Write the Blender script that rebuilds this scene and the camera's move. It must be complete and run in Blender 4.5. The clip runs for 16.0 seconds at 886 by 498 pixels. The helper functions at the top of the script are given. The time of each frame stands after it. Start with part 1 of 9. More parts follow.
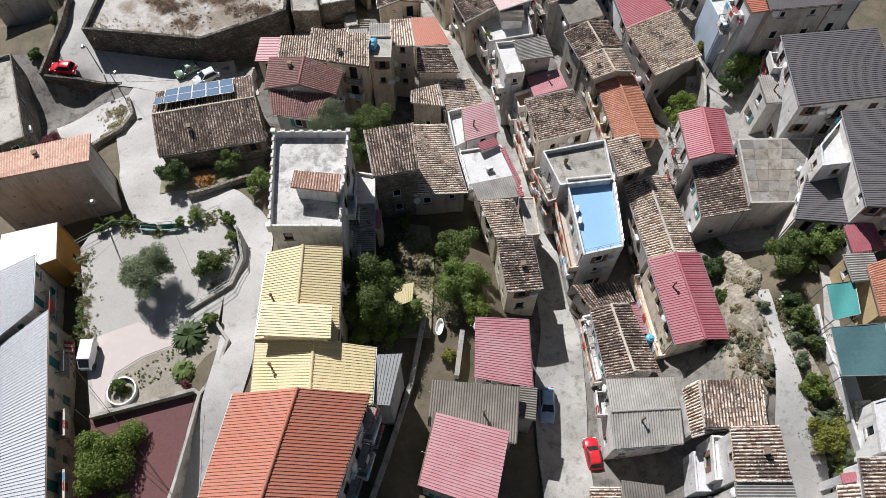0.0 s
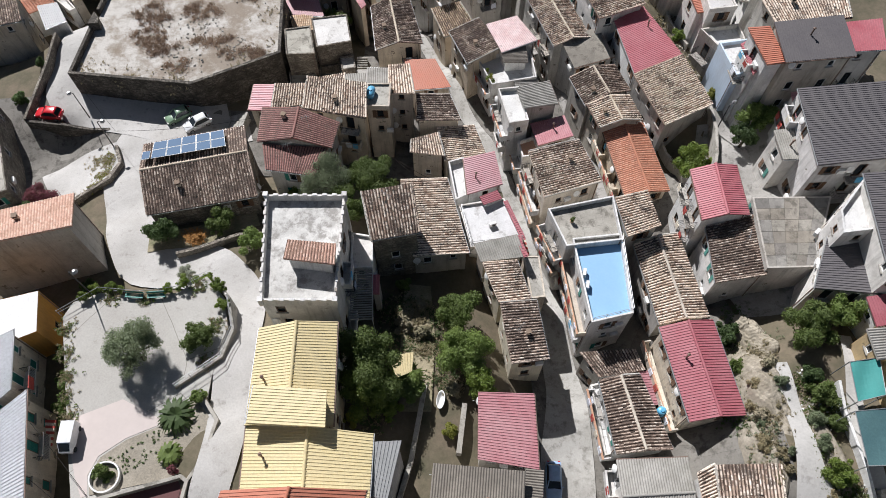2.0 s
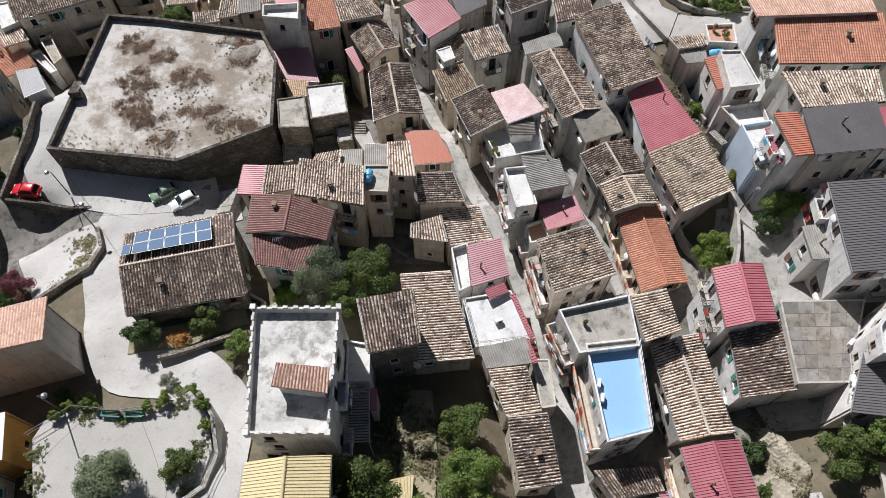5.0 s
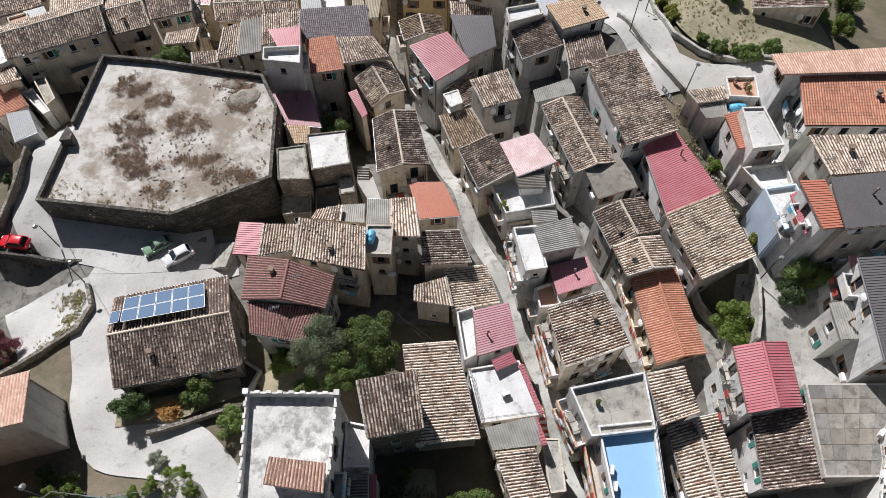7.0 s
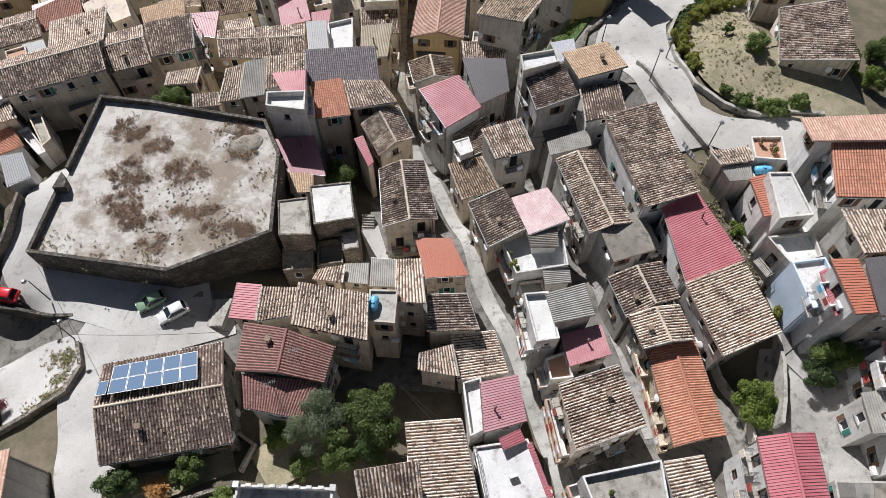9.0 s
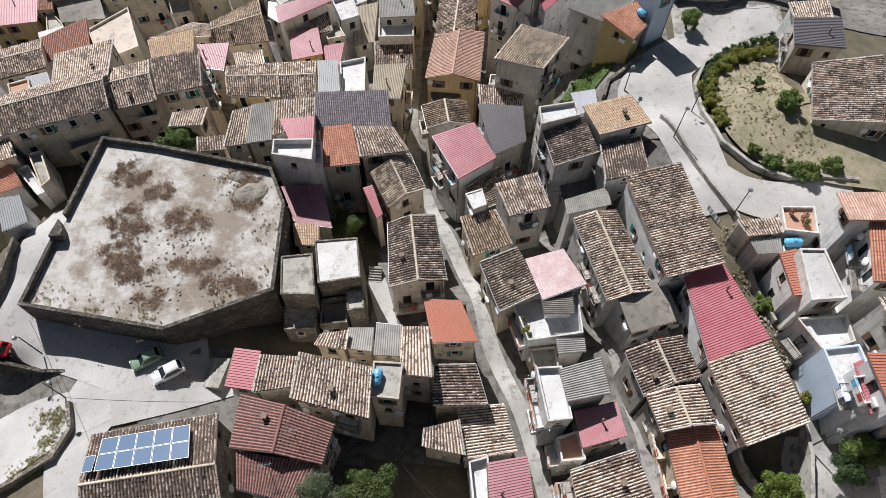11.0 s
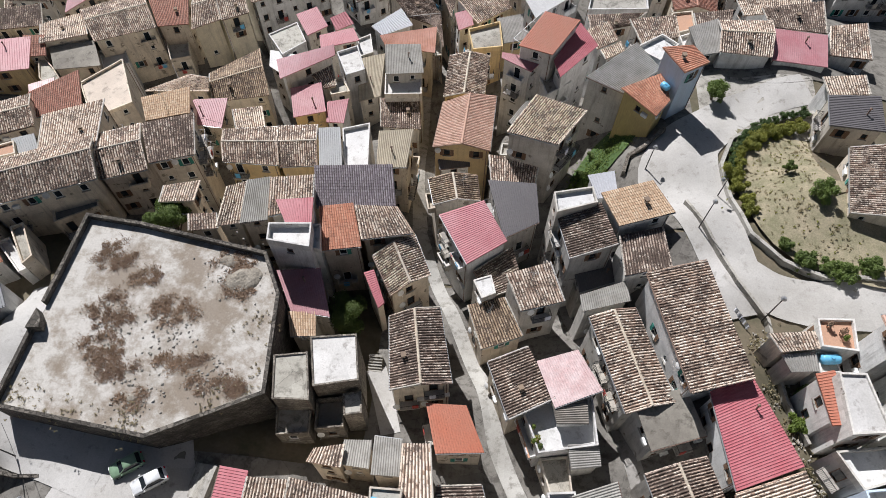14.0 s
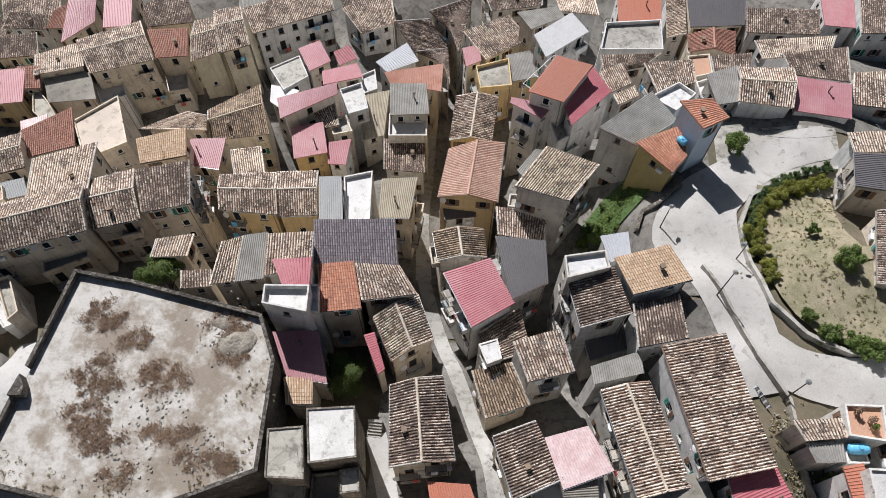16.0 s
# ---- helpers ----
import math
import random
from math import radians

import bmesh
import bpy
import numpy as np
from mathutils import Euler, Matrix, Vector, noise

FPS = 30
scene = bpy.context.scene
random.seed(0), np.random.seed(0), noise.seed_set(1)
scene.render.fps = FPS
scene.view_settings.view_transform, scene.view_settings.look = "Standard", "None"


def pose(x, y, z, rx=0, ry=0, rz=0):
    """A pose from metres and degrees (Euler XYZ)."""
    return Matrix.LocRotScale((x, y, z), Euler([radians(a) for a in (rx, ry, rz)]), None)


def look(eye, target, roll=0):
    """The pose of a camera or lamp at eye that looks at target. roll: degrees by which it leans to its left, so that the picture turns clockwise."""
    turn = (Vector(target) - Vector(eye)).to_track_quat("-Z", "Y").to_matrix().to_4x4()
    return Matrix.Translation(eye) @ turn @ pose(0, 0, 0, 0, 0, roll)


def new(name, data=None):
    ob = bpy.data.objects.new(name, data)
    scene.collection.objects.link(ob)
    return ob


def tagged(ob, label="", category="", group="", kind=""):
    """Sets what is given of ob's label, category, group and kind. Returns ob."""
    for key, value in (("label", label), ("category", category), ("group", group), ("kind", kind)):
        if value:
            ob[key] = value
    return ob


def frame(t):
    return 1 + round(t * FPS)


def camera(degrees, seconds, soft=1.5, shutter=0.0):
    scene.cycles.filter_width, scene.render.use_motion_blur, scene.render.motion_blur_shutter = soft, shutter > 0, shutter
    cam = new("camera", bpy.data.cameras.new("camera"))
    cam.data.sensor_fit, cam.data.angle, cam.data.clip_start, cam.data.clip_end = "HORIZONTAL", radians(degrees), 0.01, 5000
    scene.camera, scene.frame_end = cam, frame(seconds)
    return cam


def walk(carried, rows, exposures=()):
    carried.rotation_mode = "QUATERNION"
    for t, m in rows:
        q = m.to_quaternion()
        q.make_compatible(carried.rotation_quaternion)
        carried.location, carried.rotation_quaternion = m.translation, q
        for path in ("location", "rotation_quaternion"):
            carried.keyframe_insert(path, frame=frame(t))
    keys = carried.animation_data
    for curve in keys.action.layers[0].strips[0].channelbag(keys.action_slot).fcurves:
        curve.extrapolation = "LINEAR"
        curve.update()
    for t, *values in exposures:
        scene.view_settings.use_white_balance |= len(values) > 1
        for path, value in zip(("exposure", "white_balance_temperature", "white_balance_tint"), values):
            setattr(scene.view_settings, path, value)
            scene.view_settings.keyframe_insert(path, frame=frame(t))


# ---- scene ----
cam = camera(64.7, 16.0, soft=0.75)
METRES, EYE, TILT, LEAN, TURN = 62.0, 77.0, -61.7, 0.0, 0.0
ROWS = [
    (0.0, 0.0, 0.0, 0.0, 0.0, 0.0, -0.0),
    (0.5, -0.0005, 0.0141, 0.026, -0.01, 0.02, 0.01),
    (1.0, -0.0014, 0.0284, 0.0525, -0.03, 0.05, 0.03),
    (1.5, -0.002, 0.0428, 0.0793, -0.04, 0.08, 0.05),
    (2.0, -0.0025, 0.057, 0.1069, -0.04, 0.11, 0.06),
    (2.5, -0.0031, 0.0713, 0.1347, -0.05, 0.14, 0.07),
    (3.0, -0.0046, 0.0857, 0.1624, -0.09, 0.17, 0.09),
    (3.5, -0.0052, 0.1, 0.1899, -0.11, 0.21, 0.09),
    (4.0, -0.0056, 0.115, 0.2169, -0.1, 0.27, 0.1),
    (6.5, -0.0093, 0.1901, 0.3557, 0.16, 0.38, -0.41),
    (7.0, -0.0099, 0.2052, 0.384, 0.28, 0.38, -0.63),
    (7.5, -0.0111, 0.2205, 0.4108, 0.38, 0.45, -0.9),
    (8.0, -0.0114, 0.236, 0.4377, 0.52, 0.49, -1.16),
    (8.5, -0.0119, 0.2506, 0.4654, 0.68, 0.5, -1.45),
    (9.0, -0.0133, 0.266, 0.4923, 0.83, 0.55, -1.75),
    (11.5, -0.0194, 0.3402, 0.6304, 1.95, 0.61, -3.9),
    (12.0, -0.0215, 0.3545, 0.6586, 2.15, 0.6, -4.31),
    (12.5, -0.0236, 0.3696, 0.6857, 2.17, 0.64, -4.34),
    (13.0, -0.026, 0.385, 0.7133, 2.16, 0.66, -4.33),
    (13.5, -0.0287, 0.4003, 0.7402, 2.15, 0.72, -4.33),
    (14.0, -0.0317, 0.4148, 0.7693, 2.18, 0.68, -4.41),
    (14.5, -0.034, 0.4298, 0.7968, 2.3, 0.67, -4.6),
    (15.0, -0.0383, 0.4442, 0.8243, 2.31, 0.68, -4.77),
    (15.5, -0.0406, 0.4587, 0.8518, 2.41, 0.7, -4.93),
    (16.0, -0.0443, 0.4738, 0.8788, 2.48, 0.73, -5.11),
]
walk(cam, [(t, pose(0, 0, EYE, TILT, LEAN, TURN) @ pose(METRES * x, METRES * y, METRES * z, 90 + pitch, roll, yaw)) for t, x, y, z, yaw, pitch, roll in ROWS])


# ---- light ----
SUN_ELEVATION, SUN_FROM = radians(45.5), (-0.5, 0.87)
world = bpy.data.worlds.new("sky")
scene.world = world
world.use_nodes = True
wn, wl = world.node_tree.nodes, world.node_tree.links
sky = wn.new("ShaderNodeTexSky")
sky.sky_type, sky.sun_disc = "NISHITA", False
sky.sun_elevation, sky.sun_rotation = SUN_ELEVATION, math.atan2(SUN_FROM[0], SUN_FROM[1])
wl.new(sky.outputs[0], wn["Background"].inputs[0])
wn["Background"].inputs[1].default_value = 0.031
sun = new("sun", bpy.data.lights.new("sun", "SUN"))
sun.data.energy, sun.data.angle, sun.data.color = 5.0, radians(0.53), (0.99, 0.98, 1.0)
flat_len = math.hypot(*SUN_FROM)
sun.matrix_world = look((0, 0, 0), (-SUN_FROM[0] / flat_len, -SUN_FROM[1] / flat_len, -math.tan(SUN_ELEVATION)))
scene.view_settings.exposure = 0.31


# ---- materials ----
def nodes_of(name):
    m = bpy.data.materials.new(name)
    m.use_nodes = True
    return m, m.node_tree.nodes, m.node_tree.links, m.node_tree.nodes["Principled BSDF"]


def ramp(n, cols, stops=None):
    r = n.new("ShaderNodeValToRGB")
    e = r.color_ramp.elements
    while len(e) < len(cols):
        e.new(0.5)
    for i, c in enumerate(cols):
        e[i].position = stops[i] if stops else i / (len(cols) - 1)
        e[i].color = (*c, 1)
    return r


def noise_tex(n, l, vec, scale, detail=4.0, rough=0.6):
    t = n.new("ShaderNodeTexNoise")
    t.inputs["Scale"].default_value, t.inputs["Detail"].default_value, t.inputs["Roughness"].default_value = scale, detail, rough
    l.new(vec, t.inputs["Vector"])
    return t


def mix(n, l, fac, a, b, how="MIX"):
    m = n.new("ShaderNodeMix")
    m.data_type, m.blend_type = "RGBA", how
    for sock, v in ((m.inputs[0], fac), (m.inputs[6], a), (m.inputs[7], b)):
        if isinstance(v, (int, float)):
            sock.default_value = v
        elif isinstance(v, tuple):
            sock.default_value = (*v, 1)
        else:
            l.new(v, sock)
    return m.outputs[2]


def place_of(n, l):
    """World-sized coordinates, shifted from object to object."""
    geo, info = n.new("ShaderNodeNewGeometry"), n.new("ShaderNodeObjectInfo")
    add, mul = n.new("ShaderNodeVectorMath"), n.new("ShaderNodeVectorMath")
    mul.operation = "SCALE"
    mul.inputs[0].default_value = (37.0, 91.0, 53.0)
    l.new(info.outputs["Random"], mul.inputs["Scale"])
    l.new(geo.outputs["Position"], add.inputs[0])
    l.new(mul.outputs[0], add.inputs[1])
    return add.outputs[0], info.outputs["Random"]


def surface(name, base, stain, rough=0.85, grain=9.0, blotch=0.5, amount=0.6, bump=0.25, metal=0.0, tint=0.12, streak=False, gs=0.5):
    """Base colour with fine grain, large blotches of stain and a shade of its own per object."""
    m, n, l, b = nodes_of(name)
    at, rnd = place_of(n, l)
    vec = at
    if streak:
        mp = n.new("ShaderNodeMapping")
        mp.inputs["Scale"].default_value = (1.0, 1.0, 0.18)
        l.new(at, mp.inputs[0])
        vec = mp.outputs[0]
    big, fine = noise_tex(n, l, vec, blotch, 5.0, 0.65), noise_tex(n, l, vec, grain, 3.0, 0.7)
    k = ramp(n, ((0, 0, 0), (1, 1, 1)), (0.5 - 0.16, 0.5 + 0.2))
    l.new(big.outputs[0], k.inputs[0])
    amt = n.new("ShaderNodeMath")
    amt.operation = "MULTIPLY"
    amt.inputs[1].default_value = amount
    l.new(k.outputs[0], amt.inputs[0])
    col = mix(n, l, amt.outputs[0], base, stain)
    g = ramp(n, ((0.72, 0.72, 0.72), (1.2, 1.2, 1.2)), (0.3, 0.7))
    l.new(fine.outputs[0], g.inputs[0])
    col = mix(n, l, gs, col, g.outputs[0], "MULTIPLY")
    t = ramp(n, ((1 - tint, 1 - tint, 1 - tint * 0.9), (1 + tint, 1 + tint, 1 + tint * 0.8)))
    l.new(rnd, t.inputs[0])
    col = mix(n, l, 1.0, col, t.outputs[0], "MULTIPLY")
    l.new(col, b.inputs["Base Color"])
    b.inputs["Roughness"].default_value, b.inputs["Metallic"].default_value = rough, metal
    bp = n.new("ShaderNodeBump")
    bp.inputs["Strength"].default_value, bp.inputs["Distance"].default_value = bump, 0.04
    l.new(fine.outputs[0], bp.inputs["Height"])
    l.new(bp.outputs[0], b.inputs["Normal"])
    return m


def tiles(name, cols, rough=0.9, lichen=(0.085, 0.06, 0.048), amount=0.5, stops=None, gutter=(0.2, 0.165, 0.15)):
    """Roof tiles: one shade to a tile, by the tile grid that each slope carries, speckled with lichen that grows in
    drifts; gutter rows carry painted shade.
    """
    m, n, l, b = nodes_of(name)
    at, rnd = place_of(n, l)
    uv = n.new("ShaderNodeUVMap")
    uv.uv_map = "tile"
    fl = n.new("ShaderNodeVectorMath")
    fl.operation = "FLOOR"
    l.new(uv.outputs[0], fl.inputs[0])
    wnz = n.new("ShaderNodeTexWhiteNoise")
    wnz.noise_dimensions = "4D"
    l.new(fl.outputs[0], wnz.inputs["Vector"])
    l.new(rnd, wnz.inputs["W"])
    r = ramp(n, cols, stops)
    l.new(wnz.outputs["Value"], r.inputs[0])
    big, fine = noise_tex(n, l, at, 0.55, 4.0, 0.6), noise_tex(n, l, at, 4.2, 5.0, 0.75)
    drift, cut = n.new("ShaderNodeMath"), n.new("ShaderNodeMath")
    drift.operation, cut.operation = "MULTIPLY_ADD", "ADD"
    l.new(big.outputs[0], drift.inputs[0])
    drift.inputs[1].default_value, drift.inputs[2].default_value = 0.6, -0.8 + amount * 0.16
    l.new(fine.outputs[0], cut.inputs[0])
    l.new(drift.outputs[0], cut.inputs[1])
    k = ramp(n, ((0, 0, 0), (0.9, 0.9, 0.9)), (0.12, 0.165))
    l.new(cut.outputs[0], k.inputs[0])
    sep, pan_shade = n.new("ShaderNodeSeparateXYZ"), n.new("ShaderNodeMath")
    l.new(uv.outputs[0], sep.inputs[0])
    pan_shade.operation = "GREATER_THAN"
    pan_shade.inputs[1].default_value = 4000.0
    l.new(sep.outputs[0], pan_shade.inputs[0])
    # Gutter tiles are multiplied darker: the shade between cover rows, put into the colour.
    col = mix(n, l, pan_shade.outputs[0], r.outputs[0], mix(n, l, 1.0, r.outputs[0], gutter, "MULTIPLY"))
    col = mix(n, l, k.outputs[0], col, lichen)
    g = ramp(n, ((0.7, 0.7, 0.7), (1.2, 1.2, 1.2)), (0.3, 0.7))
    l.new(fine.outputs[0], g.inputs[0])
    col = mix(n, l, 0.9, col, g.outputs[0], "MULTIPLY")
    l.new(col, b.inputs["Base Color"])
    b.inputs["Roughness"].default_value = rough
    return m


def scaled(n, l, vec, x, y, z):
    mp = n.new("ShaderNodeMapping")
    mp.inputs["Scale"].default_value = (x, y, z)
    l.new(vec, mp.inputs[0])
    return mp.outputs[0]


def masked(n, l, tex, lo, hi, top=1.0):
    k = ramp(n, ((0, 0, 0), (top, top, top)), (lo, hi))
    l.new(tex, k.inputs[0])
    return k.outputs[0]


def shade_of(n, l, rnd, tint):
    """A small shift between warm and cool, pale and dark, from object to object."""
    t = ramp(n, ((1 - tint, 1 - tint, 1 - tint * 0.85), (1, 1 - tint * 0.2, 1 - tint * 0.5), (1 - tint * 0.3, 1 - tint * 0.2, 1), (1 + tint, 1 + tint, 1 + tint * 0.85)))
    l.new(rnd, t.inputs[0])
    return t.outputs[0]


def plaster(name, base, stain, bare=(0.24, 0.2, 0.16), bare_at=0.6, runs=0.6, tint=0.12):
    """Old plaster: broad stains, dark run-off streaks, and flaked patches that show the rubble behind."""
    m, n, l, b = nodes_of(name)
    at, rnd = place_of(n, l)
    big, fine = noise_tex(n, l, at, 0.5, 5.0, 0.65), noise_tex(n, l, at, 7.0, 4.0, 0.7)
    run = noise_tex(n, l, scaled(n, l, at, 1.7, 1.7, 0.16), 1.0, 4.0, 0.7)
    flake = noise_tex(n, l, at, 0.75, 7.0, 0.62)
    stone = n.new("ShaderNodeTexVoronoi")
    stone.inputs["Scale"].default_value = 3.2
    l.new(at, stone.inputs["Vector"])
    col = mix(n, l, masked(n, l, big.outputs[0], 0.36, 0.68, 0.75), base, stain)
    col = mix(n, l, masked(n, l, run.outputs[0], 0.5, 0.68, runs), col, tuple(c * 0.5 for c in stain))
    rubble = mix(n, l, 0.6, bare, mix(n, l, 0.75, stone.outputs["Color"], (0.45, 0.4, 0.34)), "MULTIPLY")
    rubble = mix(n, l, 0.5, bare, rubble)
    flaked = masked(n, l, flake.outputs[0], bare_at, bare_at + 0.03)
    col = mix(n, l, flaked, col, rubble)
    col = mix(n, l, 0.45, col, ramp_of(n, l, fine.outputs[0]), "MULTIPLY")
    l.new(mix(n, l, 1.0, col, shade_of(n, l, rnd, tint), "MULTIPLY"), b.inputs["Base Color"])
    b.inputs["Roughness"].default_value = 0.92
    bp, bp2 = n.new("ShaderNodeBump"), n.new("ShaderNodeBump")
    bp.inputs["Strength"].default_value, bp.inputs["Distance"].default_value = 0.3, 0.04
    l.new(fine.outputs[0], bp.inputs["Height"])
    bp2.invert = True
    bp2.inputs["Strength"].default_value, bp2.inputs["Distance"].default_value = 0.6, 0.03
    l.new(flaked, bp2.inputs["Height"])
    l.new(bp.outputs[0], bp2.inputs["Normal"])
    l.new(bp2.outputs[0], b.inputs["Normal"])
    return m


def ramp_of(n, l, tex, lo=0.72, hi=1.2):
    g = ramp(n, ((lo, lo, lo), (hi, hi, hi)), (0.3, 0.7))
    l.new(tex, g.inputs[0])
    return g.outputs[0]


def paved(name, base, stain, dark, crack=0.006, patch=0.16, rough=0.9, cell=0.22, tint=0.04, soil_at=0.6):
    """Poured concrete: bays of differing age, broad stains, dark damp marks and fine cracks."""
    m, n, l, b = nodes_of(name)
    at, rnd = place_of(n, l)
    wide, mid, fine = noise_tex(n, l, at, 0.16, 6.0, 0.68), noise_tex(n, l, at, 0.9, 6.0, 0.7), noise_tex(n, l, at, 6.0, 3.0, 0.7)
    warp = mix(n, l, 0.22, at, noise_tex(n, l, at, 0.5, 4.0, 0.6).outputs["Color"], "ADD")
    bay, gap = n.new("ShaderNodeTexVoronoi"), n.new("ShaderNodeTexVoronoi")
    bay.inputs["Scale"].default_value = gap.inputs["Scale"].default_value = cell
    gap.feature = "DISTANCE_TO_EDGE"
    l.new(warp, bay.inputs["Vector"])
    l.new(warp, gap.inputs["Vector"])
    col = mix(n, l, masked(n, l, wide.outputs[0], 0.38, 0.66, 0.85), base, stain)
    tone = n.new("ShaderNodeSeparateColor")
    l.new(bay.outputs["Color"], tone.inputs[0])
    shades = ramp(n, ((1 - patch,) * 3, (1 + patch,) * 3))
    l.new(tone.outputs[0], shades.inputs[0])
    col = mix(n, l, 1.0, col, shades.outputs[0], "MULTIPLY")
    col = mix(n, l, masked(n, l, mid.outputs[0], soil_at - 0.06, soil_at + 0.08, 0.75), col, dark)
    if crack:
        col = mix(n, l, masked(n, l, gap.outputs["Distance"], crack * 0.4, crack, 1.0), tuple(c * 0.55 for c in dark), col)
    col = mix(n, l, 0.5, col, ramp_of(n, l, fine.outputs[0], 0.78, 1.15), "MULTIPLY")
    l.new(mix(n, l, 1.0, col, shade_of(n, l, rnd, tint), "MULTIPLY"), b.inputs["Base Color"])
    b.inputs["Roughness"].default_value = rough
    bp = n.new("ShaderNodeBump")
    bp.inputs["Strength"].default_value, bp.inputs["Distance"].default_value = 0.2, 0.03
    l.new(fine.outputs[0], bp.inputs["Height"])
    l.new(bp.outputs[0], b.inputs["Normal"])
    return m


def masonry(name, pale, deep, mortar, scale=2.6):
    """Uneven rubble courses with recessed mortar."""
    m, n, l, b = nodes_of(name)
    at, rnd = place_of(n, l)
    flat = scaled(n, l, at, 0.8, 0.8, 1.5)
    cell, edge = n.new("ShaderNodeTexVoronoi"), n.new("ShaderNodeTexVoronoi")
    edge.feature = "DISTANCE_TO_EDGE"
    for v in (cell, edge):
        v.inputs["Scale"].default_value = scale
        l.new(flat, v.inputs["Vector"])
    tone = n.new("ShaderNodeSeparateColor")
    l.new(cell.outputs["Color"], tone.inputs[0])
    col = mix(n, l, tone.outputs[0], deep, pale)
    joint = masked(n, l, edge.outputs["Distance"], 0.02, 0.09)
    col = mix(n, l, joint, mortar, col)
    big, fine = noise_tex(n, l, at, 0.45, 5.0, 0.65), noise_tex(n, l, at, 6.0, 4.0, 0.75)
    col = mix(n, l, masked(n, l, big.outputs[0], 0.42, 0.66, 0.8), col, tuple(c * 0.6 for c in mortar))
    l.new(mix(n, l, 0.8, col, ramp_of(n, l, fine.outputs[0], 0.6, 1.3), "MULTIPLY"), b.inputs["Base Color"])
    b.inputs["Roughness"].default_value = 0.95
    bp = n.new("ShaderNodeBump")
    bp.inputs["Strength"].default_value, bp.inputs["Distance"].default_value = 0.9, 0.06
    l.new(joint, bp.inputs["Height"])
    l.new(bp.outputs[0], b.inputs["Normal"])
    return m


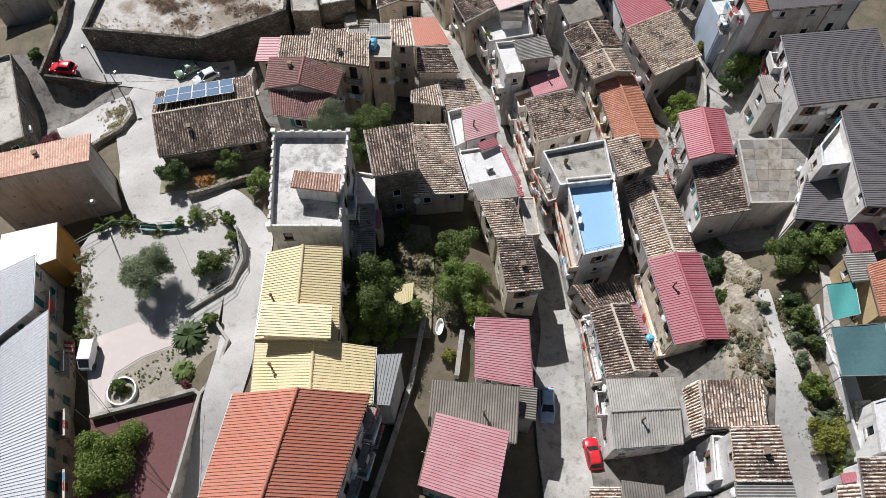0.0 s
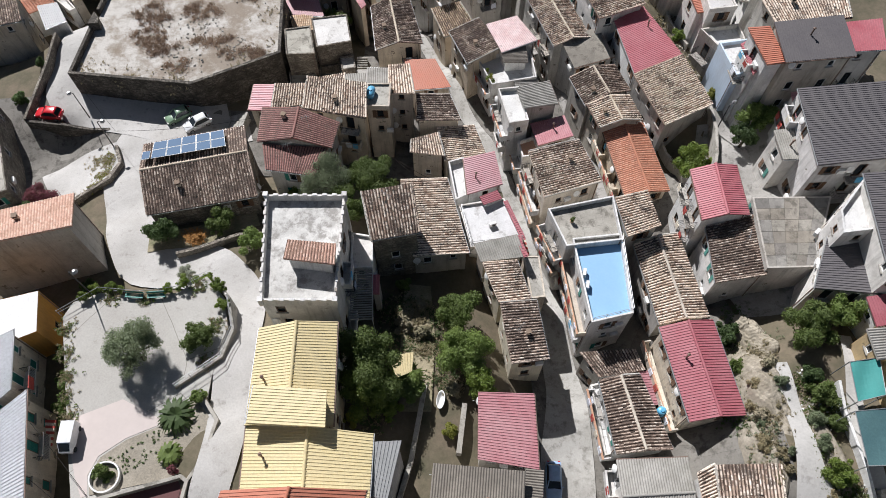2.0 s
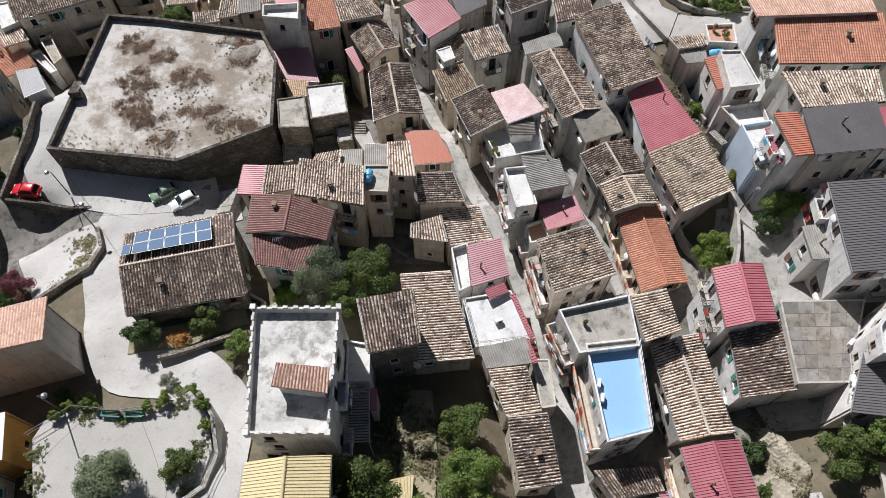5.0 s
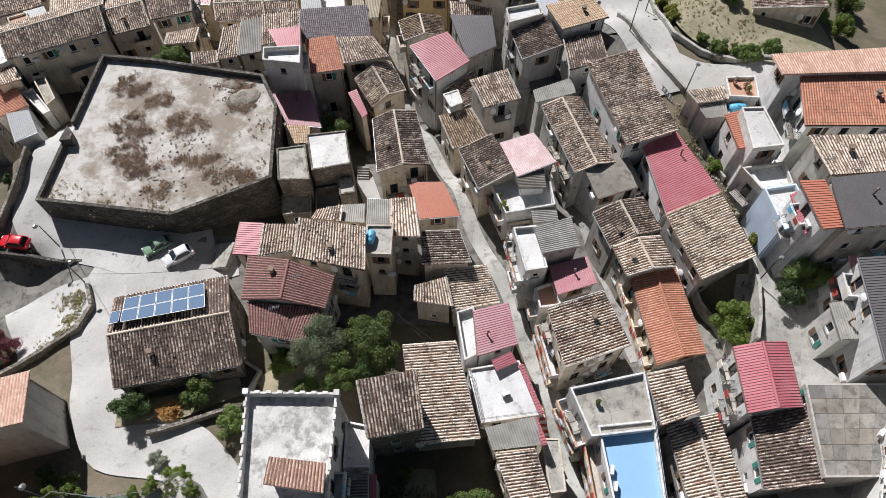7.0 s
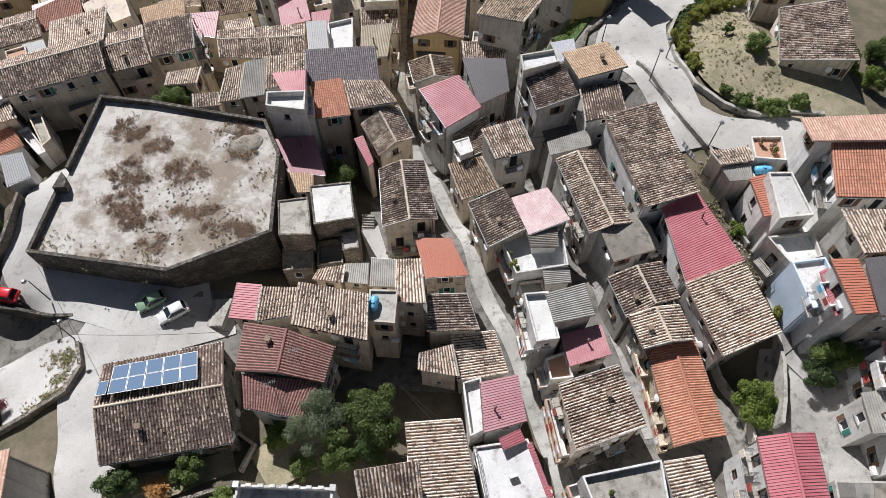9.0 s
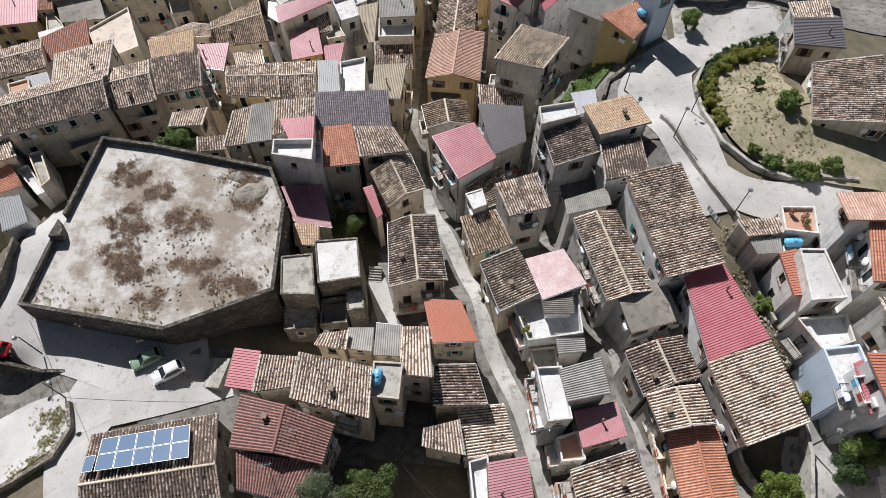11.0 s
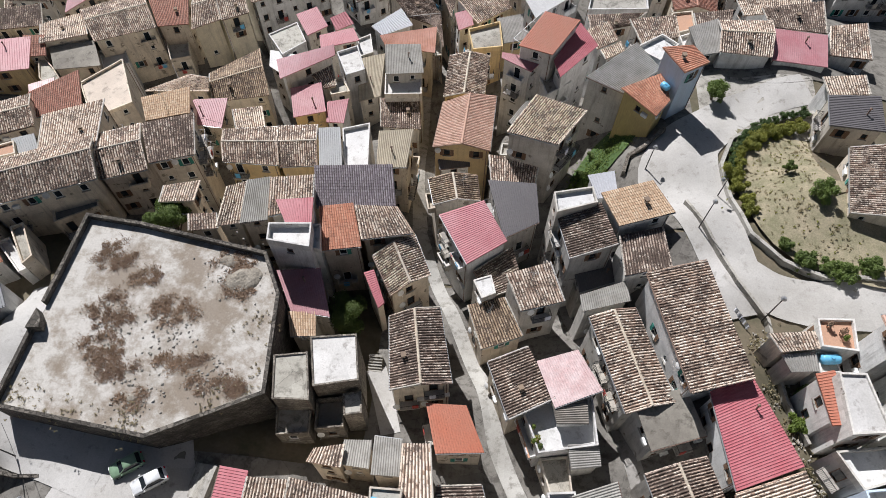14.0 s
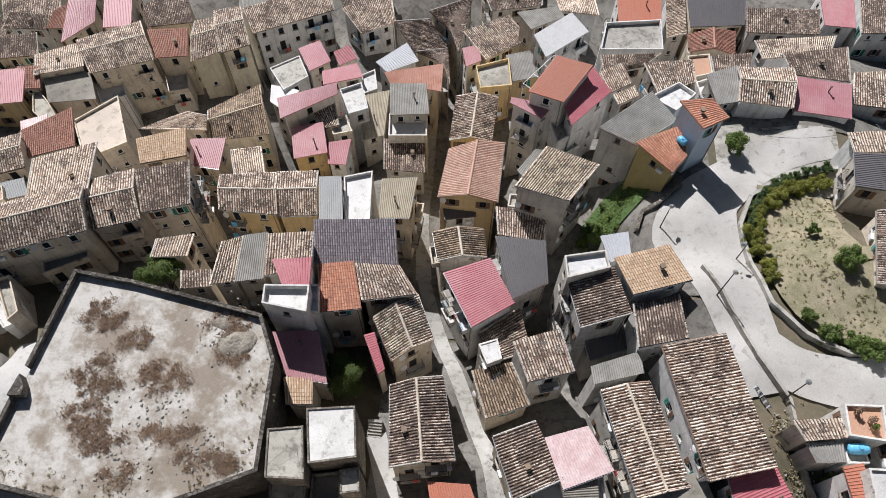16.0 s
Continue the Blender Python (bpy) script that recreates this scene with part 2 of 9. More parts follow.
COVERS = {
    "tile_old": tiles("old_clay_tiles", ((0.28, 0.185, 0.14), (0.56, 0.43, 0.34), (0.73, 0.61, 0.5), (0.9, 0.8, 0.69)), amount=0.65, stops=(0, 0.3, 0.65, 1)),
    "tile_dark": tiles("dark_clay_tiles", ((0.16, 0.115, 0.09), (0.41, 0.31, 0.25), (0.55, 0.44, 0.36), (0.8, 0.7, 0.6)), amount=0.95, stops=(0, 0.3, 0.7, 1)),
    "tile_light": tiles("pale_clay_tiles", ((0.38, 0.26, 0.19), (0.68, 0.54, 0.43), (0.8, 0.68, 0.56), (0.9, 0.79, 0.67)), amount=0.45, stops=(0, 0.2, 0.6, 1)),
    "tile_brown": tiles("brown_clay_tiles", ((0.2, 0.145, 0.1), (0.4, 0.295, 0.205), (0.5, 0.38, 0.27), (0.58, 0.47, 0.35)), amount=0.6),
    "tile_tan": tiles("tan_clay_tiles", ((0.5, 0.34, 0.22), (0.6, 0.43, 0.29), (0.65, 0.49, 0.34), (0.68, 0.54, 0.4)), 0.85, (0.35, 0.24, 0.16), 0.4, gutter=(0.55, 0.5, 0.46)),
    "tile_orange": tiles("new_orange_tiles", ((0.46, 0.19, 0.115), (0.53, 0.235, 0.15), (0.57, 0.265, 0.17), (0.6, 0.32, 0.22)), 0.8, (0.27, 0.13, 0.085), 0.4, gutter=(0.6, 0.55, 0.52)),
    "tile_salmon": tiles("salmon_tiles", ((0.48, 0.29, 0.22), (0.56, 0.35, 0.27), (0.61, 0.4, 0.31), (0.63, 0.46, 0.37)), 0.8, (0.33, 0.2, 0.14), 0.4, gutter=(0.65, 0.6, 0.58)),
    "tile_terra": tiles("terracotta_tiles", ((0.36, 0.16, 0.11), (0.42, 0.2, 0.145), (0.46, 0.23, 0.17), (0.5, 0.28, 0.21)), 0.85, (0.24, 0.13, 0.1), 0.4),
    "tile_rose": tiles("faded_rose_tiles", ((0.36, 0.22, 0.17), (0.52, 0.31, 0.235), (0.58, 0.37, 0.29), (0.66, 0.47, 0.38)), 0.85, (0.24, 0.15, 0.11), 0.6),
    "tile_maroon": tiles("maroon_tiles", ((0.25, 0.115, 0.1), (0.29, 0.14, 0.12), (0.32, 0.16, 0.135), (0.36, 0.19, 0.16)), 0.75, (0.15, 0.085, 0.07), 0.4),
    "tile_purple": tiles("grey_violet_tiles", ((0.15, 0.125, 0.14), (0.2, 0.17, 0.19), (0.24, 0.21, 0.23), (0.29, 0.26, 0.28)), 0.75, (0.13, 0.11, 0.12), 0.4),
    "sheet_orange": surface("orange_red_sheet", (0.42, 0.145, 0.09), (0.4, 0.19, 0.135), 0.5, 5, 0.3, 0.6, 0.05),
    "sheet_yellow": surface("yellow_panel_sheet", (0.62, 0.52, 0.29), (0.56, 0.48, 0.31), 0.45, 5, 0.3, 0.5, 0.05, tint=0.03),
    "sheet_red": surface("crimson_sheet", (0.375, 0.1, 0.122), (0.45, 0.19, 0.21), 0.5, 5, 0.3, 0.7, 0.05),
    "sheet_pink": surface("faded_red_sheet", (0.415, 0.17, 0.19), (0.5, 0.3, 0.31), 0.5, 5, 0.35, 0.7, 0.05),
    "sheet_pale": surface("bleached_pink_sheet", (0.68, 0.56, 0.56), (0.5, 0.29, 0.29), 0.5, 3, 0.5, 0.75, 0.05),
    "sheet_slate": surface("dark_grey_sheet", (0.1, 0.092, 0.098), (0.13, 0.12, 0.12), 0.55, 5, 0.3, 0.6, 0.05),
    "sheet_white": surface("white_sheet", (0.52, 0.53, 0.56), (0.44, 0.44, 0.45), 0.45, 5, 0.3, 0.5, 0.05),
    "sheet_grey": surface("grey_sheet", (0.28, 0.285, 0.29), (0.22, 0.22, 0.22), 0.5, 5, 0.3, 0.6, 0.05),
    "rust_sheet": surface("rusty_sheet", (0.42, 0.22, 0.17), (0.3, 0.12, 0.07), 0.7, 4, 0.5, 0.9, 0.1),
    "fibre_grey": surface("grey_fibre_cement", (0.36, 0.345, 0.32), (0.19, 0.18, 0.16), 0.9, 6, 0.7, 0.8, 0.2),
    "fibre_brown": surface("weathered_fibre_cement", (0.25, 0.225, 0.195), (0.13, 0.115, 0.1), 0.9, 6, 0.7, 0.8, 0.2),
    "fibre_beige": surface("sandy_fibre_cement", (0.42, 0.37, 0.29), (0.27, 0.23, 0.18), 0.9, 6, 0.7, 0.8, 0.2),
    "white_terrace": paved("white_roof_coating", (0.66, 0.65, 0.64), (0.46, 0.45, 0.43), (0.24, 0.22, 0.2), 0.0, 0.05, 0.75, 0.35, 0.1, 0.6),
    "grey_terrace": paved("streaked_roof_coating", (0.56, 0.55, 0.53), (0.34, 0.33, 0.31), (0.18, 0.165, 0.15), 0.0, 0.08, 0.75, 0.5, 0.05, 0.54),
    "white_roof": surface("white_painted_roof", (0.66, 0.655, 0.65), (0.52, 0.51, 0.5), 0.6, 4, 0.3, 0.6, 0.1),
    "cream_roof": paved("cream_roof_coating", (0.62, 0.54, 0.46), (0.5, 0.42, 0.35), (0.24, 0.2, 0.17), 0.0, 0.06, 0.75, 0.35, 0.1, 0.6),
    "concrete": paved("stained_concrete", (0.46, 0.44, 0.39), (0.27, 0.25, 0.215), (0.13, 0.12, 0.1), 0.002, 0.08, 0.9, 0.3, 0.1, 0.56),
    "concrete_tile": paved("concrete_paving", (0.28, 0.26, 0.23), (0.16, 0.147, 0.128), (0.09, 0.083, 0.072), 0.0, 0.1, 0.9, 0.3, 0.22, 0.55),
    "concrete_roof": paved("bitumen_sheet", (0.31, 0.285, 0.24), (0.17, 0.15, 0.125), (0.1, 0.085, 0.07), 0.0, 0.08, 0.85, 0.3, 0.1, 0.58),
    "blue_floor": surface("pale_blue_coating", (0.24, 0.43, 0.64), (0.3, 0.48, 0.66), 0.6, 4, 0.4, 0.4, 0.05, tint=0.0, gs=0.12),
    "terra_floor": surface("terracotta_paving", (0.5, 0.29, 0.19), (0.42, 0.27, 0.2), 0.8, 6, 0.5, 0.6, 0.1),
}
WALLS = {
    "white": plaster("white_plaster", (0.74, 0.73, 0.71), (0.46, 0.445, 0.42), (0.3, 0.275, 0.24), 0.66, 0.45),
    "grey": plaster("grey_render", (0.53, 0.505, 0.465), (0.34, 0.315, 0.28), (0.26, 0.235, 0.2), 0.64, 0.5, 0.18),
    "beige": plaster("beige_plaster", (0.67, 0.6, 0.5), (0.43, 0.365, 0.29), (0.3, 0.26, 0.21), 0.62, 0.5, 0.18),
    "cream": plaster("cream_plaster", (0.7, 0.63, 0.48), (0.5, 0.45, 0.35), (0.34, 0.3, 0.24), 0.66, 0.45),
    "ochre": plaster("ochre_plaster", (0.62, 0.46, 0.24), (0.44, 0.34, 0.21), (0.32, 0.27, 0.2), 0.65, 0.45),
    "ochre_wall": surface("mustard_plaster", (0.52, 0.4, 0.16), (0.38, 0.29, 0.14), 0.9, 6, 0.5, 0.6, 0.25, streak=True),
    "orange_wall": surface("orange_plaster", (0.66, 0.32, 0.06), (0.5, 0.27, 0.09), 0.9, 6, 0.5, 0.5, 0.2, streak=True),
    "pale_blue": surface("pale_blue_plaster", (0.56, 0.67, 0.8), (0.45, 0.5, 0.56), 0.9, 6, 0.5, 0.5, 0.2, streak=True, gs=0.3),
    "stone": masonry("rubble_stone", (0.4, 0.36, 0.3), (0.2, 0.175, 0.145), (0.14, 0.12, 0.1)),
}
M = {
    "downpipe": surface("brown_downpipe", (0.2, 0.13, 0.1), (0.12, 0.09, 0.075), 0.6, 8, 1, 0.5, 0.05),
    "awning_red": surface("red_awning_cloth", (0.4, 0.06, 0.05), (0.36, 0.1, 0.08), 0.9, 8, 1, 0.5, 0.05),
    "awning_cream": surface("cream_awning_cloth", (0.66, 0.6, 0.5), (0.55, 0.5, 0.42), 0.9, 8, 1, 0.5, 0.05),
    "soil": surface("dry_grassy_soil", (0.15, 0.12, 0.085), (0.07, 0.068, 0.04), 0.95, 2.5, 0.35, 0.9, 0.6),
    "road": paved("pale_concrete_road", (0.46, 0.445, 0.425), (0.35, 0.335, 0.31), (0.22, 0.205, 0.185), 0.0, 0.045, 0.9, 0.16, 0.03, 0.62),
    "alley": paved("worn_alley_concrete", (0.41, 0.4, 0.375), (0.29, 0.28, 0.255), (0.17, 0.16, 0.14), 0.0, 0.08, 0.9, 0.3, 0.03, 0.57),
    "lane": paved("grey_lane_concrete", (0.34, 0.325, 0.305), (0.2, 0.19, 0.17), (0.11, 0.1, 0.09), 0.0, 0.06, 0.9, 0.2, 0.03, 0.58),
    "plaza": paved("plaza_concrete", (0.43, 0.415, 0.385), (0.36, 0.34, 0.31), (0.25, 0.225, 0.19), 0.0008, 0.03, 0.9, 0.1, 0.02, 0.66),
    "pink_path": surface("pinkish_paving", (0.56, 0.49, 0.46), (0.5, 0.44, 0.41), 0.9, 1.5, 0.2, 0.5, 0.1, gs=0.12),
    "maroon": surface("maroon_paving", (0.13, 0.05, 0.05), (0.1, 0.05, 0.05), 0.85, 4.0, 0.4, 0.6, 0.1),
    # stained concrete, its base darkened to carry the shadow of alleys and yards
    "paving": paved("shade_toned_concrete", (0.21, 0.197, 0.175), (0.11, 0.1, 0.088), (0.06, 0.053, 0.045), 0.002, 0.14, 0.92, 0.3, 0.05, 0.55),
    "gravel": surface("brown_gravel", (0.3, 0.27, 0.225), (0.2, 0.175, 0.14), 0.95, 6, 0.6, 0.7, 0.6, gs=0.9),
    "kerb": paved("concrete_kerb", (0.43, 0.41, 0.37), (0.26, 0.245, 0.215), (0.13, 0.12, 0.1), 0.0, 0.08, 0.92, 0.4, 0.08, 0.56),
    "retaining": masonry("dark_masonry", (0.22, 0.195, 0.165), (0.085, 0.075, 0.064), (0.06, 0.053, 0.045), 2.6),
    "rock": surface("weathered_rock", (0.36, 0.32, 0.26), (0.17, 0.145, 0.105), 0.95, 3.0, 0.6, 0.95, 1.0, gs=0.9),
    "drygrass": surface("dry_straw_grass", (0.33, 0.28, 0.195), (0.14, 0.14, 0.075), 0.95, 5, 0.45, 0.9, 0.6, gs=0.9),
    "straw": surface("pale_straw", (0.4, 0.34, 0.22), (0.25, 0.23, 0.13), 0.95, 6, 1.0, 0.6, 0.3),
    "brush": surface("dead_brush", (0.2, 0.13, 0.09), (0.3, 0.21, 0.14), 0.95, 6, 1.0, 0.6, 0.4),
    "rust_brush": surface("orange_dry_fern", (0.4, 0.2, 0.06), (0.26, 0.14, 0.05), 0.95, 6, 1.0, 0.6, 0.4),
    "pinkleaf": surface("pink_blossom", (0.3, 0.09, 0.13), (0.14, 0.09, 0.05), 0.8, 6, 2.0, 0.7, 0.2),
    "whiteleaf": surface("white_blossom", (0.6, 0.6, 0.52), (0.2, 0.25, 0.1), 0.8, 6, 2.0, 0.7, 0.2),
    "leaf": surface("green_leaves", (0.14, 0.2, 0.05), (0.2, 0.26, 0.08), 0.6, 3.0, 0.8, 0.8, 0.2, tint=0.25),
    "leaf_dark": surface("dark_green_leaves", (0.085, 0.135, 0.045), (0.125, 0.19, 0.065), 0.6, 3.0, 0.8, 0.8, 0.2, tint=0.2),
    "leaf_blue": surface("grey_green_leaves", (0.2, 0.245, 0.14), (0.28, 0.32, 0.2), 0.65, 3.0, 0.8, 0.8, 0.2, tint=0.1),
    "leaf_bright": surface("bright_green_leaves", (0.16, 0.23, 0.04), (0.22, 0.28, 0.065), 0.55, 3.0, 0.8, 0.8, 0.2, tint=0.15),
    "hedge": surface("yellow_green_hedge", (0.3, 0.3, 0.06), (0.19, 0.215, 0.05), 0.65, 3.0, 0.8, 0.8, 0.2, tint=0.15),
    "grass": surface("green_grass", (0.06, 0.11, 0.03), (0.07, 0.11, 0.03), 0.9, 3.0, 0.4, 0.7, 0.5),
    "bark": surface("bark", (0.12, 0.095, 0.07), (0.07, 0.055, 0.04), 0.95, 12, 2, 0.6, 0.8),
    "dark_metal": surface("dark_metal", (0.05, 0.05, 0.05), (0.09, 0.07, 0.06), 0.5, 8, 1, 0.5, 0.1, metal=0.3),
    "galvanised": surface("galvanised_steel", (0.42, 0.43, 0.44), (0.32, 0.32, 0.32), 0.4, 8, 1, 0.5, 0.05, metal=0.6),
    "white_paint": surface("white_paint", (0.75, 0.75, 0.74), (0.6, 0.59, 0.57), 0.5, 8, 1, 0.4, 0.05),
    "green_paint": surface("green_paint", (0.02, 0.2, 0.16), (0.02, 0.15, 0.12), 0.5, 8, 1, 0.5, 0.05),
    "brown_wood": surface("brown_shutters", (0.16, 0.085, 0.045), (0.1, 0.06, 0.035), 0.6, 8, 1, 0.5, 0.1),
    "blue_plastic": surface("blue_plastic", (0.12, 0.42, 0.66), (0.18, 0.48, 0.7), 0.35, 5, 1, 0.4, 0.02),
    "teal_net": surface("teal_netting", (0.05, 0.27, 0.25), (0.08, 0.3, 0.28), 0.8, 10, 0.5, 0.6, 0.1),
    "teal_dark": surface("grey_teal_sheet", (0.075, 0.15, 0.16), (0.1, 0.19, 0.19), 0.35, 6, 0.5, 0.6, 0.1),
    "brick": surface("chimney_brick", (0.26, 0.19, 0.14), (0.15, 0.115, 0.09), 0.9, 8, 1, 0.6, 0.4),
    "rubber": surface("black_rubber", (0.015, 0.015, 0.016), (0.03, 0.03, 0.03), 0.8, 10, 2, 0.4, 0.1),
    "car_red": surface("red_car_paint", (0.55, 0.02, 0.03), (0.5, 0.03, 0.035), 0.25, 2, 0.5, 0.2, 0.0, tint=0),
    "car_white": surface("white_car_paint", (0.72, 0.73, 0.74), (0.66, 0.66, 0.66), 0.25, 2, 0.5, 0.2, 0.0, tint=0),
    "car_blue": surface("light_blue_car_paint", (0.33, 0.47, 0.66), (0.3, 0.44, 0.62), 0.25, 2, 0.5, 0.2, 0.0, tint=0),
    "car_green": surface("sage_green_car_paint", (0.2, 0.3, 0.2), (0.18, 0.27, 0.18), 0.3, 2, 0.5, 0.2, 0.0, tint=0),
    "cloth": surface("pale_laundry", (0.72, 0.74, 0.8), (0.6, 0.62, 0.72), 0.9, 6, 2, 0.5, 0.1),
}
m, n, l, b = nodes_of("bleached_concrete_lot")
at, rnd = place_of(n, l)
wide, mid_n, fine = noise_tex(n, l, at, 0.13, 8.0, 0.7), noise_tex(n, l, at, 0.42, 9.0, 0.75), noise_tex(n, l, at, 5.0, 3.0, 0.7)
k1, k2, k3 = ramp(n, ((0, 0, 0), (0.8, 0.8, 0.8)), (0.46, 0.56)), ramp(n, ((0, 0, 0), (0.8, 0.8, 0.8)), (0.47, 0.58)), ramp(n, ((0.85, 0.85, 0.85), (1.12, 1.12, 1.12)), (0.3, 0.7))
for tex, k in ((wide, k1), (mid_n, k2), (fine, k3)):
    l.new(tex.outputs[0], k.inputs[0])
col = mix(n, l, k2.outputs[0], (0.49, 0.465, 0.43), (0.32, 0.29, 0.25))
col = mix(n, l, k1.outputs[0], col, (0.2, 0.155, 0.112))
l.new(mix(n, l, 0.7, col, k3.outputs[0], "MULTIPLY"), b.inputs["Base Color"])
b.inputs["Roughness"].default_value = 0.93
M["lot"] = m
m, n, l, b = nodes_of("window_glass")
b.inputs["Base Color"].default_value = (0.02, 0.025, 0.03, 1)
b.inputs["Roughness"].default_value = 0.08
M["glass"] = m
m, n, l, b = nodes_of("solar_cells")
b.inputs["Base Color"].default_value = (0.11, 0.165, 0.25, 1)
b.inputs["Roughness"].default_value = 0.15
M["cells"] = m



def let_light_through(m):
    """Thin leaves pass part of the light that falls on them."""
    n, l = m.node_tree.nodes, m.node_tree.links
    b = n["Principled BSDF"]
    thin, both = n.new("ShaderNodeBsdfTranslucent"), n.new("ShaderNodeMixShader")
    l.new(b.inputs["Base Color"].links[0].from_socket, thin.inputs["Color"])
    both.inputs[0].default_value = 0.5
    l.new(b.outputs[0], both.inputs[1])
    l.new(thin.outputs[0], both.inputs[2])
    l.new(both.outputs[0], n["Material Output"].inputs["Surface"])


for key in ("leaf", "leaf_dark", "leaf_blue", "leaf_bright", "hedge", "pinkleaf", "whiteleaf", "straw"):
    let_light_through(M[key])
# Spot heights (x, y, z) of the hillside, from which the ground sheet is smoothed.
SPOTS_ALLEYS = [(14.9, 19.7, 4.5), (14.1, 21.8, 3.6), (14, 5, 6.5), (13.7, 34, 1.1), (11.9, 45, 0.3), (9, 55.5, -0.8),
                (7.3, 62.5, -0.9), (3.5, 71, -1.9), (-2.3, 86.9, -5.6), (-5, 97, -8.5), (-5, 110, -12.5), (-6, 128, -17),
                (-10, 150, -22), (17.5, 59, 1.5), (16.5, 67, 0.5), (13.5, 77, -0.8), (9, 92, -3.5), (7, 104, -5),
                (-11, 80, -2.5), (24, 48, 4.5), (20, 40, 3), (24.5, 30, 4.5), (24, 70, 5), (28.1, 58.0, 4)]
SPOTS_WEST = [(-28, 32, 13.3), (-25, 24, 13.4), (-36.5, 30, 10.5), (-34.5, 22, 10), (-34, 14, 10), (-30, 18, 13), (-20, 20, 14.6), (-20, 29.4, 13.5),
              (-22, 41.7, 10), (-29, 44, 8.8), (-36, 44.7, 8.1), (-40, 53, 6), (-40, 62, 4.5), (-38, 66, 3.8), (-28, 68, 2.6), (-33, 66, 4.4),
              (-14, 66, 1), (-53.5, 74, 4.2), (-50, 64.5, 0.3), (-46, 66, 3.5), (-50, 58, 3.3), (-24, 80, -2), (-45, 94, -4), (-25, 93, -5),
              (-60, 85, -2), (-40, 112, -13), (-60, 112, -11), (-60, 132, -20), (-30, 130, -20), (-20, 105, -10), (-45, 155, -24),
              (-80, 150, -24), (0, 27.5, 9), (-4, 36, 8.5), (0, 44, 6)]
SPOTS_EAST = [(-49.5, 67.5, 4.7), (-52.2, 66.6, 4.3), (-46.5, 68.3, 4.5), (-52.0, 70.2, 4.9), (-51.2, 73.5, 5.3), (-51.2, 78, 5.6), (-43.5, 67, 4.1), (-51, 60, 1.0),
              (-12, 50, 7), (-3, 56, 2), (0, 14, 9), (-4, 8, 11), (31.4, 20.8, 14.5), (32, 28, 13.5), (30.5, 36, 9.5),
              (28, 39, 5.5), (37, 30, 14.5), (40, 20, 15), (38, 46, 12), (33, 56, 9.8), (31, 64, 10.3), (29, 72, 10.5),
              (28.5, 82, 10.7), (28, 93, 10.4), (23.4, 107, 9), (29, 119, 7.4), (38, 122, 8), (37, 100, 11.6), (40, 90, 11.4),
              (44, 57, 14.5), (45, 140, 0), (25, 140, -6), (20, 152, -13), (45, 156, -8), (34, 150, -8), (58, 160, -9), (8, 135, -12), (5, 115, -6),
              (23, 96, 10.7), (25.1, 106.6, 8.5), (27.1, 110.8, 7.8), (31.3, 118.5, 6.2), (26.5, 89.5, 11.0)]
SPOTS = np.array(SPOTS_ALLEYS + SPOTS_WEST + SPOTS_EAST, float)


def ground_z(x, y):
    """Height of the hillside at (x, y); works on arrays too."""
    x, y = np.asarray(x, float)[..., None], np.asarray(y, float)[..., None]
    d2 = (x - SPOTS[:, 0]) ** 2 + (y - SPOTS[:, 1]) ** 2
    w = 1.0 / (d2 + 4.0) ** 1.6
    return (w * SPOTS[:, 2]).sum(-1) / w.sum(-1)


# ---- builders ----
def mesh_of(name, verts, faces, mat, uvs=None, smooth=False):
    me = bpy.data.meshes.new(name)
    me.from_pydata([tuple(map(float, v)) for v in verts], [], [tuple(map(int, f)) for f in faces])
    if uvs is not None:
        layer = me.uv_layers.new(name="tile")
        idx = np.empty(len(me.loops), dtype=np.int32)
        me.loops.foreach_get("vertex_index", idx)
        layer.data.foreach_set("uv", np.asarray(uvs, dtype=np.float32)[idx].ravel())
    if smooth:
        me.shade_smooth()
    me.materials.append(mat)
    return me


def child(name, me, parent, at=None, label=""):
    ob = new(name, me)
    ob.parent = parent
    if at is not None:
        ob.matrix_basis = at
    return tagged(ob, label)


def part(name, bm, material, parent, label="", at=None):
    me = bpy.data.meshes.new(name)
    bm.to_mesh(me)
    bm.free()
    me.materials.append(material)
    return child(name, me, parent, at, label)


def thing(name, at, label, category, group="", kind=""):
    ob = new(name)
    ob.matrix_basis = at
    return tagged(ob, label, category, group, kind)


